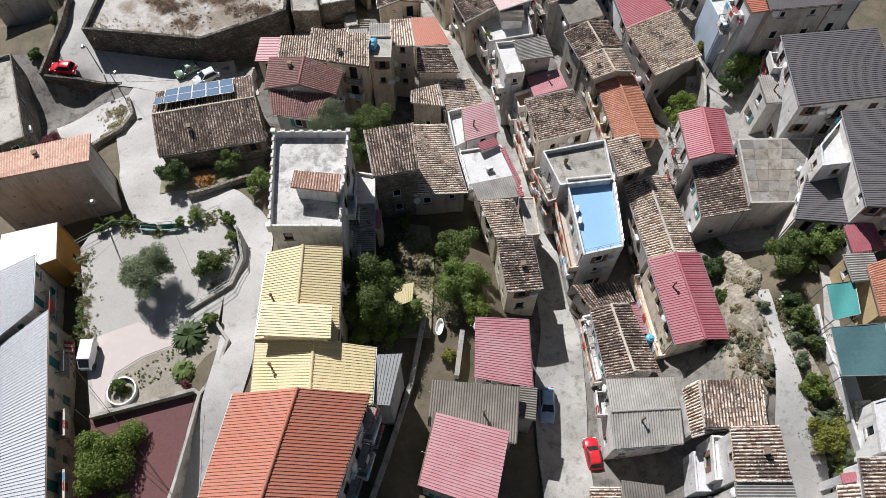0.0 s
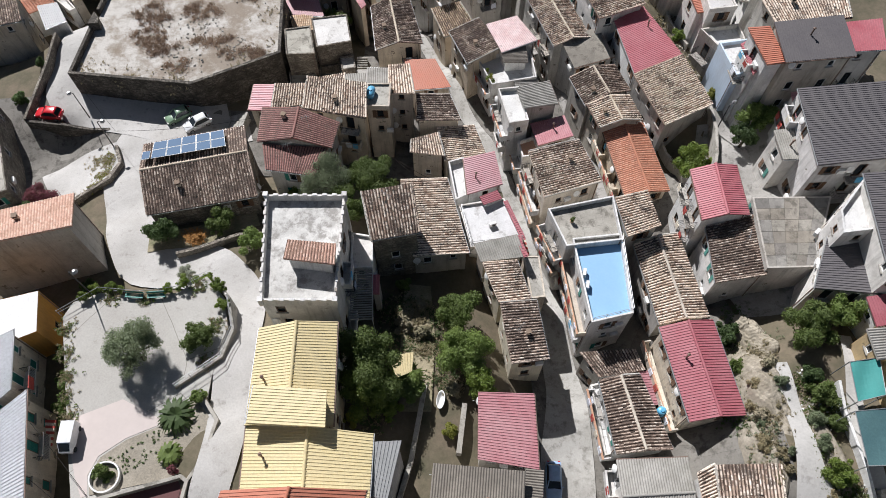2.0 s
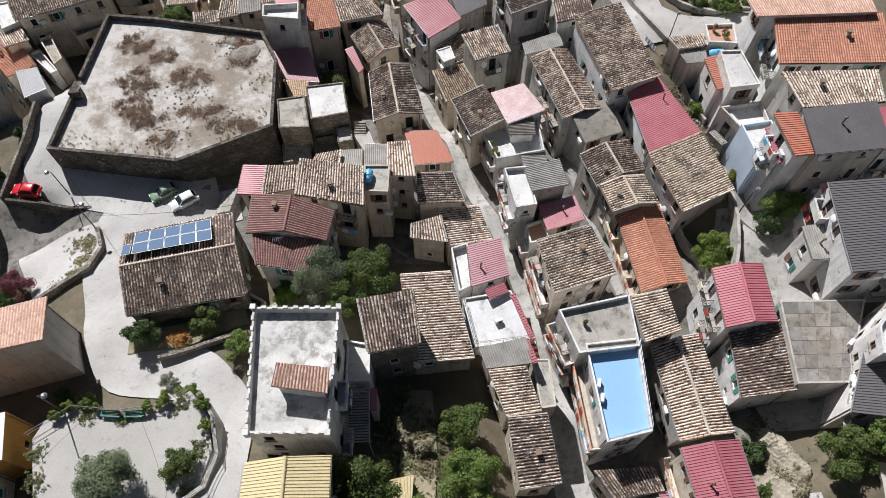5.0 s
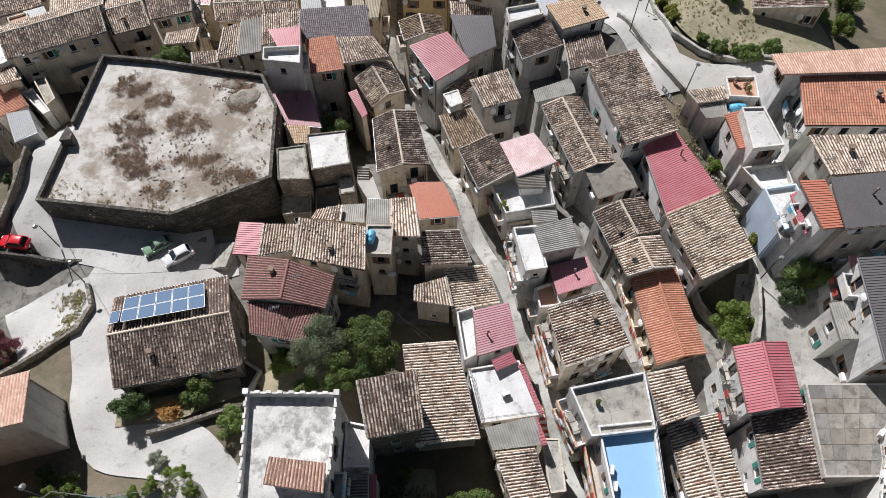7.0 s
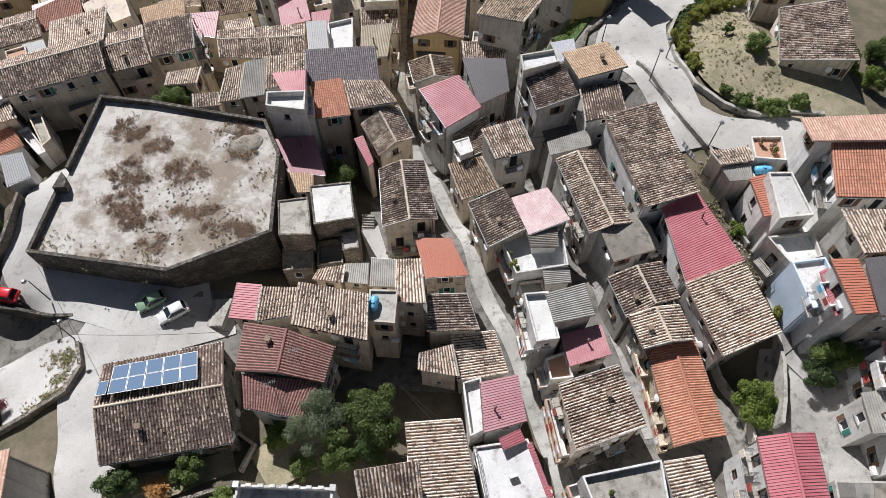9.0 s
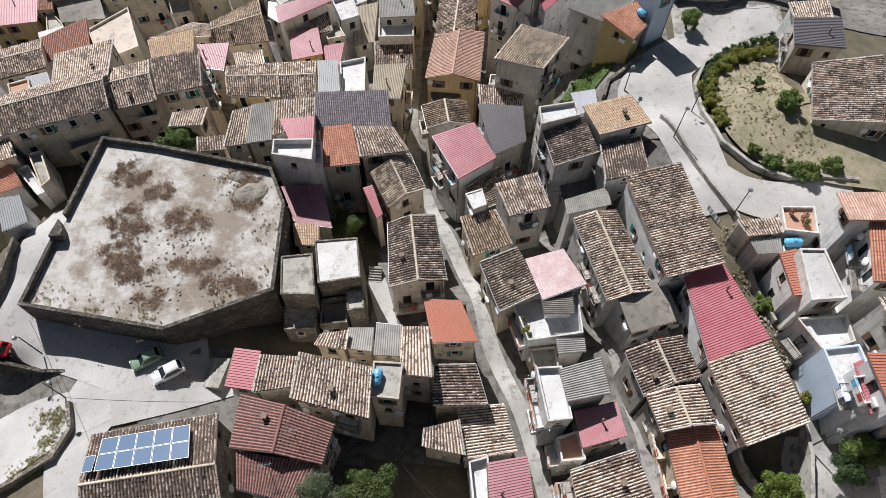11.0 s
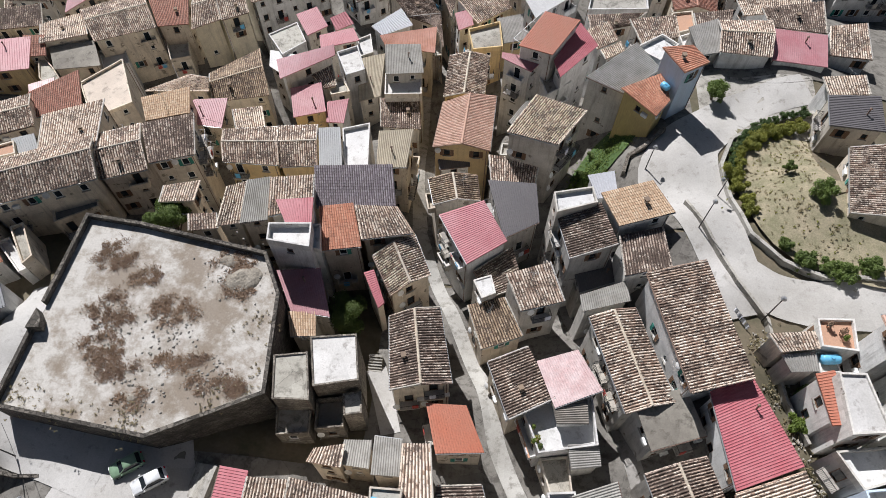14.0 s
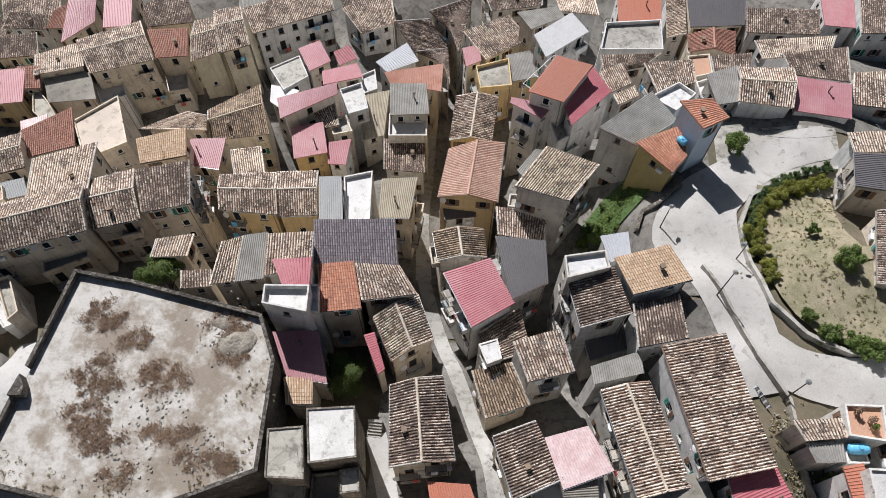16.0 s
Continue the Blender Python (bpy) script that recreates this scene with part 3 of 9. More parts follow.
class Shell:
    """Vertices and faces gathered for one mesh."""

    def __init__(self):
        self.v, self.f = [], []

    def poly(self, *pts):
        i = len(self.v)
        self.v.extend(pts)
        self.f.append(tuple(range(i, i + len(pts))))

    def box(self, x0, y0, z0, x1, y1, z1):
        c = [(x, y, z) for z in (z0, z1) for x, y in ((x0, y0), (x1, y0), (x1, y1), (x0, y1))]
        i = len(self.v)
        self.v.extend(c)
        self.f.extend(tuple(i + k for k in q) for q in ((3, 2, 1, 0), (4, 5, 6, 7), (0, 1, 5, 4), (1, 2, 6, 5), (2, 3, 7, 6), (3, 0, 4, 7)))

    def prism(self, ring, z0, z1):
        """A solid over a plan ring; z0 and z1 may be lists, one height to a corner."""
        n = len(ring)
        z0 = [z0] * n if np.isscalar(z0) else z0
        z1 = [z1] * n if np.isscalar(z1) else z1
        area = sum(ring[k][0] * ring[(k + 1) % n][1] - ring[(k + 1) % n][0] * ring[k][1] for k in range(n))
        order = range(n) if area > 0 else range(n - 1, -1, -1)
        i = len(self.v)
        self.v.extend((*ring[k][:2], z0[k]) for k in order)
        self.v.extend((*ring[k][:2], z1[k]) for k in order)
        self.f.append(tuple(i + k for k in range(n - 1, -1, -1)))
        self.f.append(tuple(i + n + k for k in range(n)))
        for k in range(n):
            j = (k + 1) % n
            self.f.append((i + k, i + j, i + n + j, i + n + k))

    def tube(self, a, b, ra, rb, n=8):
        a, b = Vector(a), Vector(b)
        q = (b - a).to_track_quat("Z", "Y")
        i = len(self.v)
        for c, r in ((a, ra), (b, rb)):
            for k in range(n):
                t = math.tau * k / n
                self.v.append(tuple(c + q @ Vector((r * math.cos(t), r * math.sin(t), 0))))
        self.f.extend((i + k, i + (k + 1) % n, i + n + (k + 1) % n, i + n + k) for k in range(n))
        self.f.append(tuple(i + k for k in range(n - 1, -1, -1)))
        self.f.append(tuple(i + n + k for k in range(n)))

    def mesh(self, name, mat, smooth=False):
        return mesh_of(name, self.v, self.f, mat, None, smooth)


PROFILES = {  # pitch, length of a course, (place across the pitch, height) of the cover, and of the gutter beside it
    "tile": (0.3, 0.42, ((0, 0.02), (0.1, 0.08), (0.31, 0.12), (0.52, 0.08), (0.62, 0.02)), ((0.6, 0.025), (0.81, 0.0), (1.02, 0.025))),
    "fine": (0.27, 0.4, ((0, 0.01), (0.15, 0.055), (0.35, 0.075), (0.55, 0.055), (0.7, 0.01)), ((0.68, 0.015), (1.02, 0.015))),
    "sheet": (0.27, 99.0, ((0, 0), (0.55, 0), (0.64, 0.05), (0.88, 0.05), (0.97, 0), (1, 0)), ()),
    "fibre": (0.24, 99.0, ((0, 0), (0.2, 0.035), (0.42, 0.075), (0.58, 0.075), (0.8, 0.035), (1, 0)), ()),
    "plain": (2.5, 99.0, ((0, 0), (1, 0)), ()),
}


def profile_of(cover):
    if cover in ("tile_orange", "tile_salmon", "tile_tan", "tile_terra", "tile_maroon", "tile_purple", "tile_rose"):
        return "fine"
    for key, kind in (("tile", "tile"), ("sheet", "sheet"), ("rust", "sheet"), ("fibre", "fibre")):
        if cover.startswith(key):
            return kind
    return "plain"


def slope(rng, low0, low1, high1, high0, kind, worn):
    """One roof slope between its eave (low0, low1) and its top (high0, high1): rows of tiles or ribs that run down it."""
    low0, low1, high1, high0 = (np.array(p, float) for p in (low0, low1, high1, high0))
    pitch, course, cover, gutter = PROFILES[kind]
    wid = (np.linalg.norm(low1 - low0) + np.linalg.norm(high1 - high0)) / 2
    run = (np.linalg.norm(high0 - low0) + np.linalg.norm(high1 - low1)) / 2
    rows, courses = max(1, round(wid / pitch)), max(1, round(run / course))
    nrm = np.cross(low1 - low0, high0 - low0)
    nrm = nrm / np.linalg.norm(nrm)
    if nrm[2] < 0:
        nrm = -nrm
    if not gutter:
        n = len(cover) - 1
        us = [(i + cover[k][0]) / rows for i in range(rows) for k in range(n)] + [1.0]
        hs = [cover[k][1] for i in range(rows) for k in range(n)] + [cover[n][1]]
        rings = []
        for a, c, lifted in ((low0, low1, True), (high0, high1, True), (high0, high1, False), (low0, low1, False)):
            rings.append([a * (1 - u) + c * u + nrm * (h + 0.02 if lifted else -0.14) for u, h in zip(us, hs)])
        k = len(us)
        verts = [v for r in rings for v in r]
        faces = [(a * k + i, a * k + i + 1, b2 * k + i + 1, b2 * k + i) for a, b2 in ((0, 1), (1, 2), (2, 3), (3, 0)) for i in range(k - 1)]
        faces += [(0, k, 2 * k, 3 * k), (4 * k - 1, 3 * k - 1, 2 * k - 1, k - 1)]
        return verts, faces, [(0.5, 0.5)] * len(verts)
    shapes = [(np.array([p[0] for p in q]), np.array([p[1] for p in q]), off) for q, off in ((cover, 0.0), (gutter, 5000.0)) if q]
    verts, faces, uvs = [], [], []
    lift = 0.03 if courses > 1 else 0.0
    for j in range(courses):
        for i in range(rows):
            for s, h, off in shapes:
                if worn and off == 0 and rng.random() < worn:
                    continue
                dz = rng.uniform(-0.012, 0.022) if worn else 0.0
                dv = rng.uniform(-0.06, 0.06) if worn else 0.0
                du = rng.uniform(-0.05, 0.05) if worn else 0.0
                u = (i + s + du) / rows
                v0, v1 = max(0.0, (j + dv) / courses - 0.04 / run), min(1.0, (j + 1) / courses)
                base = len(verts)
                for v, up in ((v0, lift), (v1, 0.0)):
                    p = ((1 - u)[:, None] * low0 + u[:, None] * low1) * (1 - v) + ((1 - u)[:, None] * high0 + u[:, None] * high1) * v
                    p = p + nrm * (h + up + dz + 0.02)[:, None]
                    verts.extend(p)
                    uvs.extend([(i + 0.5 + off, j + 0.5)] * len(s))
                k = len(s)
                faces.extend((base + q, base + q + 1, base + k + q + 1, base + k + q) for q in range(k - 1))
    # the deck below
    base, t = len(verts), nrm * 0.14
    for p in (low0, low1, high1, high0):
        verts.append(p)
        uvs.append((0.5, 0.5))
    for p in (low0, low1, high1, high0):
        verts.append(p - t)
        uvs.append((0.5, 0.5))
    faces.extend(tuple(base + q for q in f) for f in ((0, 1, 2, 3), (7, 6, 5, 4), (0, 4, 5, 1), (1, 5, 6, 2), (2, 6, 7, 3), (3, 7, 4, 0)))
    return verts, faces, uvs


def window_meshes(w, h, leaf):
    s, t = Shell(), 0.08
    ring = [(-w / 2, -h / 2), (w / 2, -h / 2), (w / 2, h / 2), (-w / 2, h / 2)]
    hole = [(x - math.copysign(t, x), z - math.copysign(t, z)) for x, z in ring]
    for y in (-0.02, -0.1):
        s.v.extend((x, y, z) for x, z in ring)
        s.v.extend((x, y, z) for x, z in hole)
    for k in range(4):
        j = (k + 1) % 4
        s.f.extend([(k, 4 + k, 4 + j, j), (8 + j, 12 + j, 12 + k, 8 + k), (4 + k, 12 + k, 12 + j, 4 + j), (j, 8 + j, 8 + k, k)])
    g, c = Shell(), Shell()
    g.box(-w / 2, -0.15, -h / 2, w / 2, -0.11, h / 2)
    c.box(-w / 2 - 0.12, -0.05, -h / 2 - 0.09, w / 2 + 0.12, 0.14, -h / 2 - 0.005)
    return s.mesh("window", M[leaf]), g.mesh("pane", M["glass"]), c.mesh("sill", M["kerb"])


def ribbed_board(name, x0, x1, y, h, step, deep, mat):
    """One board with slats pressed into its face."""
    s, prof = Shell(), []
    for k in range(int(h / step)):
        z = -h / 2 + step * k
        prof += [(y + deep, z), (y + deep, z + step * 0.6), (y, z + step * 0.65), (y, z + step * 0.95)]
    prof += [(y, h / 2), (y - 0.04, h / 2), (y - 0.04, -h / 2)]
    n = len(prof)
    for x in (x0, x1):
        s.v.extend((x, a, z) for a, z in prof)
    s.f.extend((k, (k + 1) % n, n + (k + 1) % n, n + k) for k in range(n))
    s.f.append(tuple(range(n - 1, -1, -1)))
    s.f.append(tuple(range(n, 2 * n)))
    return s.mesh(name, M[mat])


WINDOWS = {(w, h, leaf): window_meshes(w, h, leaf) for w, h in ((0.7, 0.9), (0.9, 1.3), (1.0, 2.1)) for leaf in ("white_paint", "brown_wood")}
SHUTTERS = {(w, mat): ribbed_board("shutter", 0, w, 0.055, 1.3, 0.16, 0.015, mat) for w in (0.45,) for mat in ("green_paint", "brown_wood", "white_paint")}


CLOSED_BLINDS = {size: ribbed_board("blind", -size[0] / 2, size[0] / 2, -0.05, size[1], 0.1, 0.012, "green_paint") for size in ((0.7, 0.9), (0.9, 1.3), (1.0, 2.1))}


def balcony_meshes():
    s = Shell()
    s.box(-1.1, -0.02, -0.16, 1.1, 0.95, 0.0)
    slab = s.mesh("balcony", WALLS["grey"])
    r = Shell()
    for k in range(15):
        x = -1.05 + 2.1 * k / 14
        r.box(x - 0.012, 0.88, 0, x + 0.012, 0.905, 1.0)
    for k in range(6):
        y = 0.02 + 0.86 * k / 6
        for x in (-1.05, 1.05):
            r.box(x - 0.012, y, 0, x + 0.012, y + 0.024, 1.0)
    r.box(-1.07, 0.87, 1.0, 1.07, 0.92, 1.05)
    for x in (-1.05, 1.05):
        r.box(x - 0.02, 0, 1.0, x + 0.02, 0.9, 1.05)
    return slab, r.mesh("railing", M["dark_metal"])


BALCONY = balcony_meshes()


def walled_balcony_mesh(mat):
    """A balcony with a solid plastered front."""
    s = Shell()
    s.box(-1.2, -0.02, -0.16, 1.2, 0.95, 0.0)
    s.box(-1.2, 0.83, 0.0, 1.2, 0.95, 0.92)
    for x in (-1.2, 1.08):
        s.box(x, -0.02, 0.0, x + 0.12, 0.83, 0.92)
    s.box(-1.24, 0.79, 0.92, 1.24, 0.99, 0.98)
    return s.mesh("balcony", mat)


WALLED_BALCONY = {key: walled_balcony_mesh(WALLS[key]) for key in ("white", "beige", "cream")}


def dish_mesh():
    s, n = Shell(), 14
    for r, z in ((0.0, 0.0), (0.2, 0.02), (0.36, 0.08), (0.42, 0.13), (0.4, 0.13), (0.0, 0.02)):
        s.v.extend((r * math.cos(math.tau * k / n), 0.25 - z * 0.8 - r * math.sin(math.tau * k / n) * 0.35, r * math.sin(math.tau * k / n)) for k in range(n))
    for j in range(5):
        s.f.extend((j * n + k, j * n + (k + 1) % n, j * n + n + (k + 1) % n, j * n + n + k) for k in range(n))
    s.tube((0, -0.05, -0.1), (0, 0.25, 0), 0.025, 0.025, 5)
    s.tube((0, 0.25, -0.3), (0, 0.6, 0.05), 0.015, 0.015, 4)
    s.tube((0, 0.57, 0.02), (0, 0.66, 0.08), 0.04, 0.04, 6)
    return s.mesh("satellite_dish", M["white_paint"])


def wall_unit_mesh():
    s = Shell()
    s.box(-0.4, 0.06, -0.28, 0.4, 0.36, 0.28)
    s.box(-0.36, 0.0, -0.34, -0.32, 0.34, -0.28)
    s.box(0.32, 0.0, -0.34, 0.36, 0.34, -0.28)
    s.tube((-0.1, 0.36, 0), (-0.1, 0.385, 0), 0.22, 0.22, 14)
    return s.mesh("air_conditioner", M["white_paint"])


def rail_cloth_mesh(mat):
    """Washing hung over a rail."""
    s, n = Shell(), 7
    for j, (y, z) in enumerate(((0.84, 0.55), (0.85, 1.04), (0.9, 1.08), (0.95, 1.04), (0.97, 0.5), (0.98, 0.25))):
        s.v.extend((-0.35 + 0.7 * i / (n - 1), y + 0.015 * math.sin(i * 2.1 + j), z + 0.012 * math.sin(i * 1.3)) for i in range(n))
    s.f.extend((j * n + i, j * n + i + 1, j * n + n + i + 1, j * n + n + i) for j in range(5) for i in range(n - 1))
    return s.mesh("washing", M[mat])


DISH, WALL_UNIT = dish_mesh(), wall_unit_mesh()
RAIL_CLOTHS = [rail_cloth_mesh(key) for key in ("cloth", "awning_cream", "awning_red", "blue_plastic")]


def chimney_meshes():
    s = Shell()
    s.box(-0.2, -0.2, -0.8, 0.2, 0.2, 0.55)
    c = Shell()
    c.box(-0.24, -0.24, 0.5, 0.24, 0.24, 0.56)
    c.box(-0.14, -0.14, 0.56, 0.14, 0.14, 0.72)
    c.box(-0.27, -0.27, 0.72, 0.27, 0.27, 0.78)
    return s.mesh("chimney", WALLS["beige"]), c.mesh("chimney_cap", M["brick"])


CHIMNEY = chimney_meshes()


def flue_mesh():
    s, n = Shell(), 10
    for r, z in ((0.09, -0.4), (0.09, 0.95), (0.17, 0.98), (0.17, 1.04), (0.02, 1.16)):
        s.v.extend((r * math.cos(math.tau * k / n), r * math.sin(math.tau * k / n), z) for k in range(n))
    for j in range(4):
        s.f.extend((j * n + k, j * n + (k + 1) % n, j * n + n + (k + 1) % n, j * n + n + k) for k in range(n))
    s.f.append(tuple(4 * n + k for k in range(n)))
    return s.mesh("flue_pipe", M["downpipe"])


FLUE = flue_mesh()


def aerial_mesh():
    s = Shell()
    s.tube((0, 0, -0.3), (0, 0, 2.2), 0.025, 0.025, 5)
    s.tube((-0.6, 0, 2.0), (0.6, 0, 2.1), 0.02, 0.02, 4)
    for k in range(6):
        x = -0.55 + 0.2 * k
        s.tube((x, -0.3 + 0.02 * k, 2.02 + 0.015 * k), (x, 0.3 - 0.02 * k, 2.02 + 0.015 * k), 0.014, 0.014, 4)
    return s.mesh("aerial", M["galvanised"])


AERIAL = aerial_mesh()

# ---- ground ----
def span(lo, hi, step, far):
    mid = np.arange(lo, hi + step, step)
    out = np.geomspace(step, far, 24).cumsum()
    return np.concatenate(((lo - out)[::-1], mid, hi + out))


def ground_sheet():
    xs, ys = span(-112, 82, 1.25, 700), span(-30, 195, 1.25, 700)
    gx, gy = np.meshgrid(xs, ys)
    gz = ground_z(gx, gy) - 0.004 * np.maximum(0, np.hypot(gx, gy - 80) - 150)
    bumps = 0.12 * np.sin(gx * 1.7 + 1.3 * np.sin(gy * 0.9)) * np.cos(gy * 1.9 + np.sin(gx * 1.1))
    v = np.stack((gx, gy, gz + bumps - 0.12), -1).reshape(-1, 3)
    w = len(xs)
    i = (np.arange(len(ys) - 1)[:, None] * w + np.arange(w - 1)).ravel()
    f = np.stack((i, i + 1, i + w + 1, i + w), -1)
    ob = new("ground", mesh_of("ground", v, f, M["soil"], None, True))
    tagged(ob, "dry grassy hillside soil under the town", "ground", "", "structure")


ground_sheet()


def ribbon(name, pts, mat, label, lift=0.1, kind="structure"):
    """A paved way along (x, y, half width) points, laid on the hillside."""
    pts = np.array(pts, float)
    d = np.concatenate(([0], np.cumsum(np.hypot(*np.diff(pts[:, :2], axis=0).T))))
    s = np.linspace(0, d[-1], max(2, int(d[-1] / 0.9)))
    c = np.stack([np.interp(s, d, pts[:, k]) for k in range(3)], -1)
    for k in range(3):
        c[1:-1] = (c[:-2] + 2 * c[1:-1] + c[2:]) / 4
    t = np.gradient(c[:, :2], axis=0)
    t /= np.linalg.norm(t, axis=1)[:, None]
    nrm = np.stack((-t[:, 1], t[:, 0]), -1)
    across = np.linspace(-1, 1, 9)
    xy = c[:, None, :2] + nrm[:, None] * (c[:, 2, None] * across)[..., None]
    z = ground_z(xy[..., 0], xy[..., 1]) + lift
    v = np.concatenate((xy, z[..., None]), -1).reshape(-1, 3)
    n, w = len(s), len(across)
    i = (np.arange(n - 1)[:, None] * w + np.arange(w - 1)).ravel()
    f = np.stack((i, i + w, i + w + 1, i + 1), -1)
    ob = new(name, mesh_of(name, v, f, mat, None, True))
    return tagged(ob, label, name, "", kind)


def slab(name, ring, top, depth, mat, label, category, kind="structure"):
    s = Shell()
    s.prism(ring, top - depth, top)
    ob = new(name, s.mesh(name, mat))
    return tagged(ob, label, category, "", kind)


def wall_run(name, pts, height, thick, mat, label, depth=1.0, tops=None, kind="structure"):
    """A wall along plan points, its top following the ground (or the given heights)."""
    path, top = [], []
    for k in range(len(pts) - 1):
        (x0, y0), (x1, y1) = pts[k][:2], pts[k + 1][:2]
        steps = max(1, int(math.hypot(x1 - x0, y1 - y0) / 2.0))
        for j in range(steps):
            path.append((x0 + (x1 - x0) * j / steps, y0 + (y1 - y0) * j / steps))
            top.append(None if tops is None else tops[k] + (tops[k + 1] - tops[k]) * j / steps)
    closed = math.dist(pts[0][:2], pts[-1][:2]) < 0.01
    if not closed:
        path.append(tuple(pts[-1][:2]))
        top.append(None if tops is None else tops[-1])
    s, n = Shell(), len(path)
    for k, (x, y) in enumerate(path):
        before = path[k - 1] if k or closed else None
        after = path[(k + 1) % n] if k < n - 1 or closed else None
        dirs = [Vector((b2[0] - a[0], b2[1] - a[1])).normalized() for a, b2 in ((before, (x, y)), ((x, y), after)) if a and b2]
        side = sum((Vector((-d[1], d[0])) for d in dirs), Vector((0, 0)))
        side = side.normalized() * thick / 2 / max(0.5, side.length / len(dirs))
        g = float(ground_z(x, y))
        z1 = g + height if tops is None else top[k]
        z0 = min(g, z1) - depth
        s.v.extend([(x + side[0], y + side[1], z0), (x + side[0], y + side[1], z1), (x - side[0], y - side[1], z1), (x - side[0], y - side[1], z0)])
    for k in range(n if closed else n - 1):
        j = (k + 1) % n
        s.f.extend((4 * k + q, 4 * j + q, 4 * j + (q + 1) % 4, 4 * k + (q + 1) % 4) for q in range(4))
    if not closed:
        s.f.extend([(0, 1, 2, 3), (4 * n - 1, 4 * n - 2, 4 * n - 3, 4 * n - 4)])
    ob = new(name, s.mesh(name, mat))
    return tagged(ob, label, "wall", "", kind)


# ---- houses ----
PLANS = []
COVER_WORDS = {
    "tile_old": "a weathered clay-tile roof", "tile_dark": "a darkened clay-tile roof", "tile_light": "a pale clay-tile roof",
    "tile_brown": "a brown clay-tile roof", "tile_orange": "an orange tile roof", "tile_terra": "a terracotta tile roof",
    "tile_salmon": "a salmon-coloured tile roof", "tile_tan": "a tan clay-tile roof", "tile_rose": "a faded rose tile roof", "tile_maroon": "a maroon tile roof", "tile_purple": "a grey-violet tile roof", "sheet_orange": "an orange-red ribbed metal roof",
    "sheet_yellow": "a yellow ribbed panel roof", "sheet_red": "a crimson ribbed metal roof", "sheet_pink": "a faded red ribbed metal roof",
    "sheet_pale": "a bleached pink metal roof", "sheet_slate": "a dark grey ribbed roof", "sheet_white": "a white ribbed metal roof",
    "sheet_grey": "a plain grey sheet roof", "rust_sheet": "a rusty sheet-metal roof", "fibre_grey": "a grey corrugated fibre-cement roof",
    "fibre_brown": "a dark weathered corrugated roof", "fibre_beige": "a sandy corrugated roof", "white_terrace": "a white-coated roof terrace", "grey_terrace": "a streaked pale roof terrace",
    "white_roof": "a plain white roof", "cream_roof": "a plain cream-coated roof", "concrete": "a stained concrete roof terrace", "concrete_tile": "a slab-paved concrete terrace",
    "concrete_roof": "a brown bitumen roof", "blue_floor": "a pale blue roof terrace", "terra_floor": "a terracotta-paved terrace"}
WALL_WORDS = {"white": "white-plastered house", "grey": "grey-rendered house", "beige": "old beige-plastered house", "cream": "cream-plastered building",
              "ochre": "ochre-plastered house", "ochre_wall": "mustard-yellow house", "orange_wall": "orange-walled house", "stone": "rubble-stone house", "pale_blue": "pale blue plastered house"}


def plan(corners, eave, roof, fall, rise, cover, wall, parapet=0.0, name="house"):
    """One building: the plan corners of its roof, clockwise from the far left one; the height of the eave (gable, flat) or
    of the roof's middle (mono); the way the ridge runs or the roof falls; the rise."""
    PLANS.append((corners, eave, roof, fall, rise, cover, wall, parapet, name))


def inside(p, ring):
    return all((b2[0] - a[0]) * (p[1] - a[1]) - (b2[1] - a[1]) * (p[0] - a[0]) <= 0 for a, b2 in zip(ring, ring[1:] + ring[:1]))


def wall_panel(shell, p, q, z0, zp, zq, holes):
    """The wall between plan points p and q, outside to the left, with real openings."""
    p, q = np.array(p), np.array(q)
    ln = np.linalg.norm(q - p)
    d = (q - p) / ln
    nrm = np.array((-d[1], d[0]))
    top = min(zp, zq)
    us = sorted({0.0, ln, *(h[0] for h in holes), *(h[1] for h in holes)})
    zs = sorted({z0, top, *(h[2] for h in holes), *(h[3] for h in holes)})

    def at(u, z, back=0.0):
        w = p + d * u - nrm * back
        return (w[0], w[1], z)

    for u0, u1 in zip(us, us[1:]):
        for a, b2 in zip(zs, zs[1:]):
            if any(h[0] <= u0 and u1 <= h[1] and h[2] <= a and b2 <= h[3] for h in holes):
                continue
            shell.poly(at(u1, a), at(u0, a), at(u0, b2), at(u1, b2))
    for u0, u1, a, b2 in holes:
        k = 0.24
        shell.poly(at(u0, a), at(u1, a), at(u1, a, k), at(u0, a, k))
        shell.poly(at(u1, b2), at(u0, b2), at(u0, b2, k), at(u1, b2, k))
        shell.poly(at(u0, b2), at(u0, a), at(u0, a, k), at(u0, b2, k))
        shell.poly(at(u1, a), at(u1, b2), at(u1, b2, k), at(u1, a, k))
        shell.poly(at(u0, a, k), at(u0, b2, k), at(u1, b2, k), at(u1, a, k))
    if abs(zp - zq) > 0.01:
        shell.poly(at(ln, top), at(0, top), at(0, zp), at(ln, zq)) if zp > top else shell.poly(at(ln, top), at(0, top), at(ln, zq))


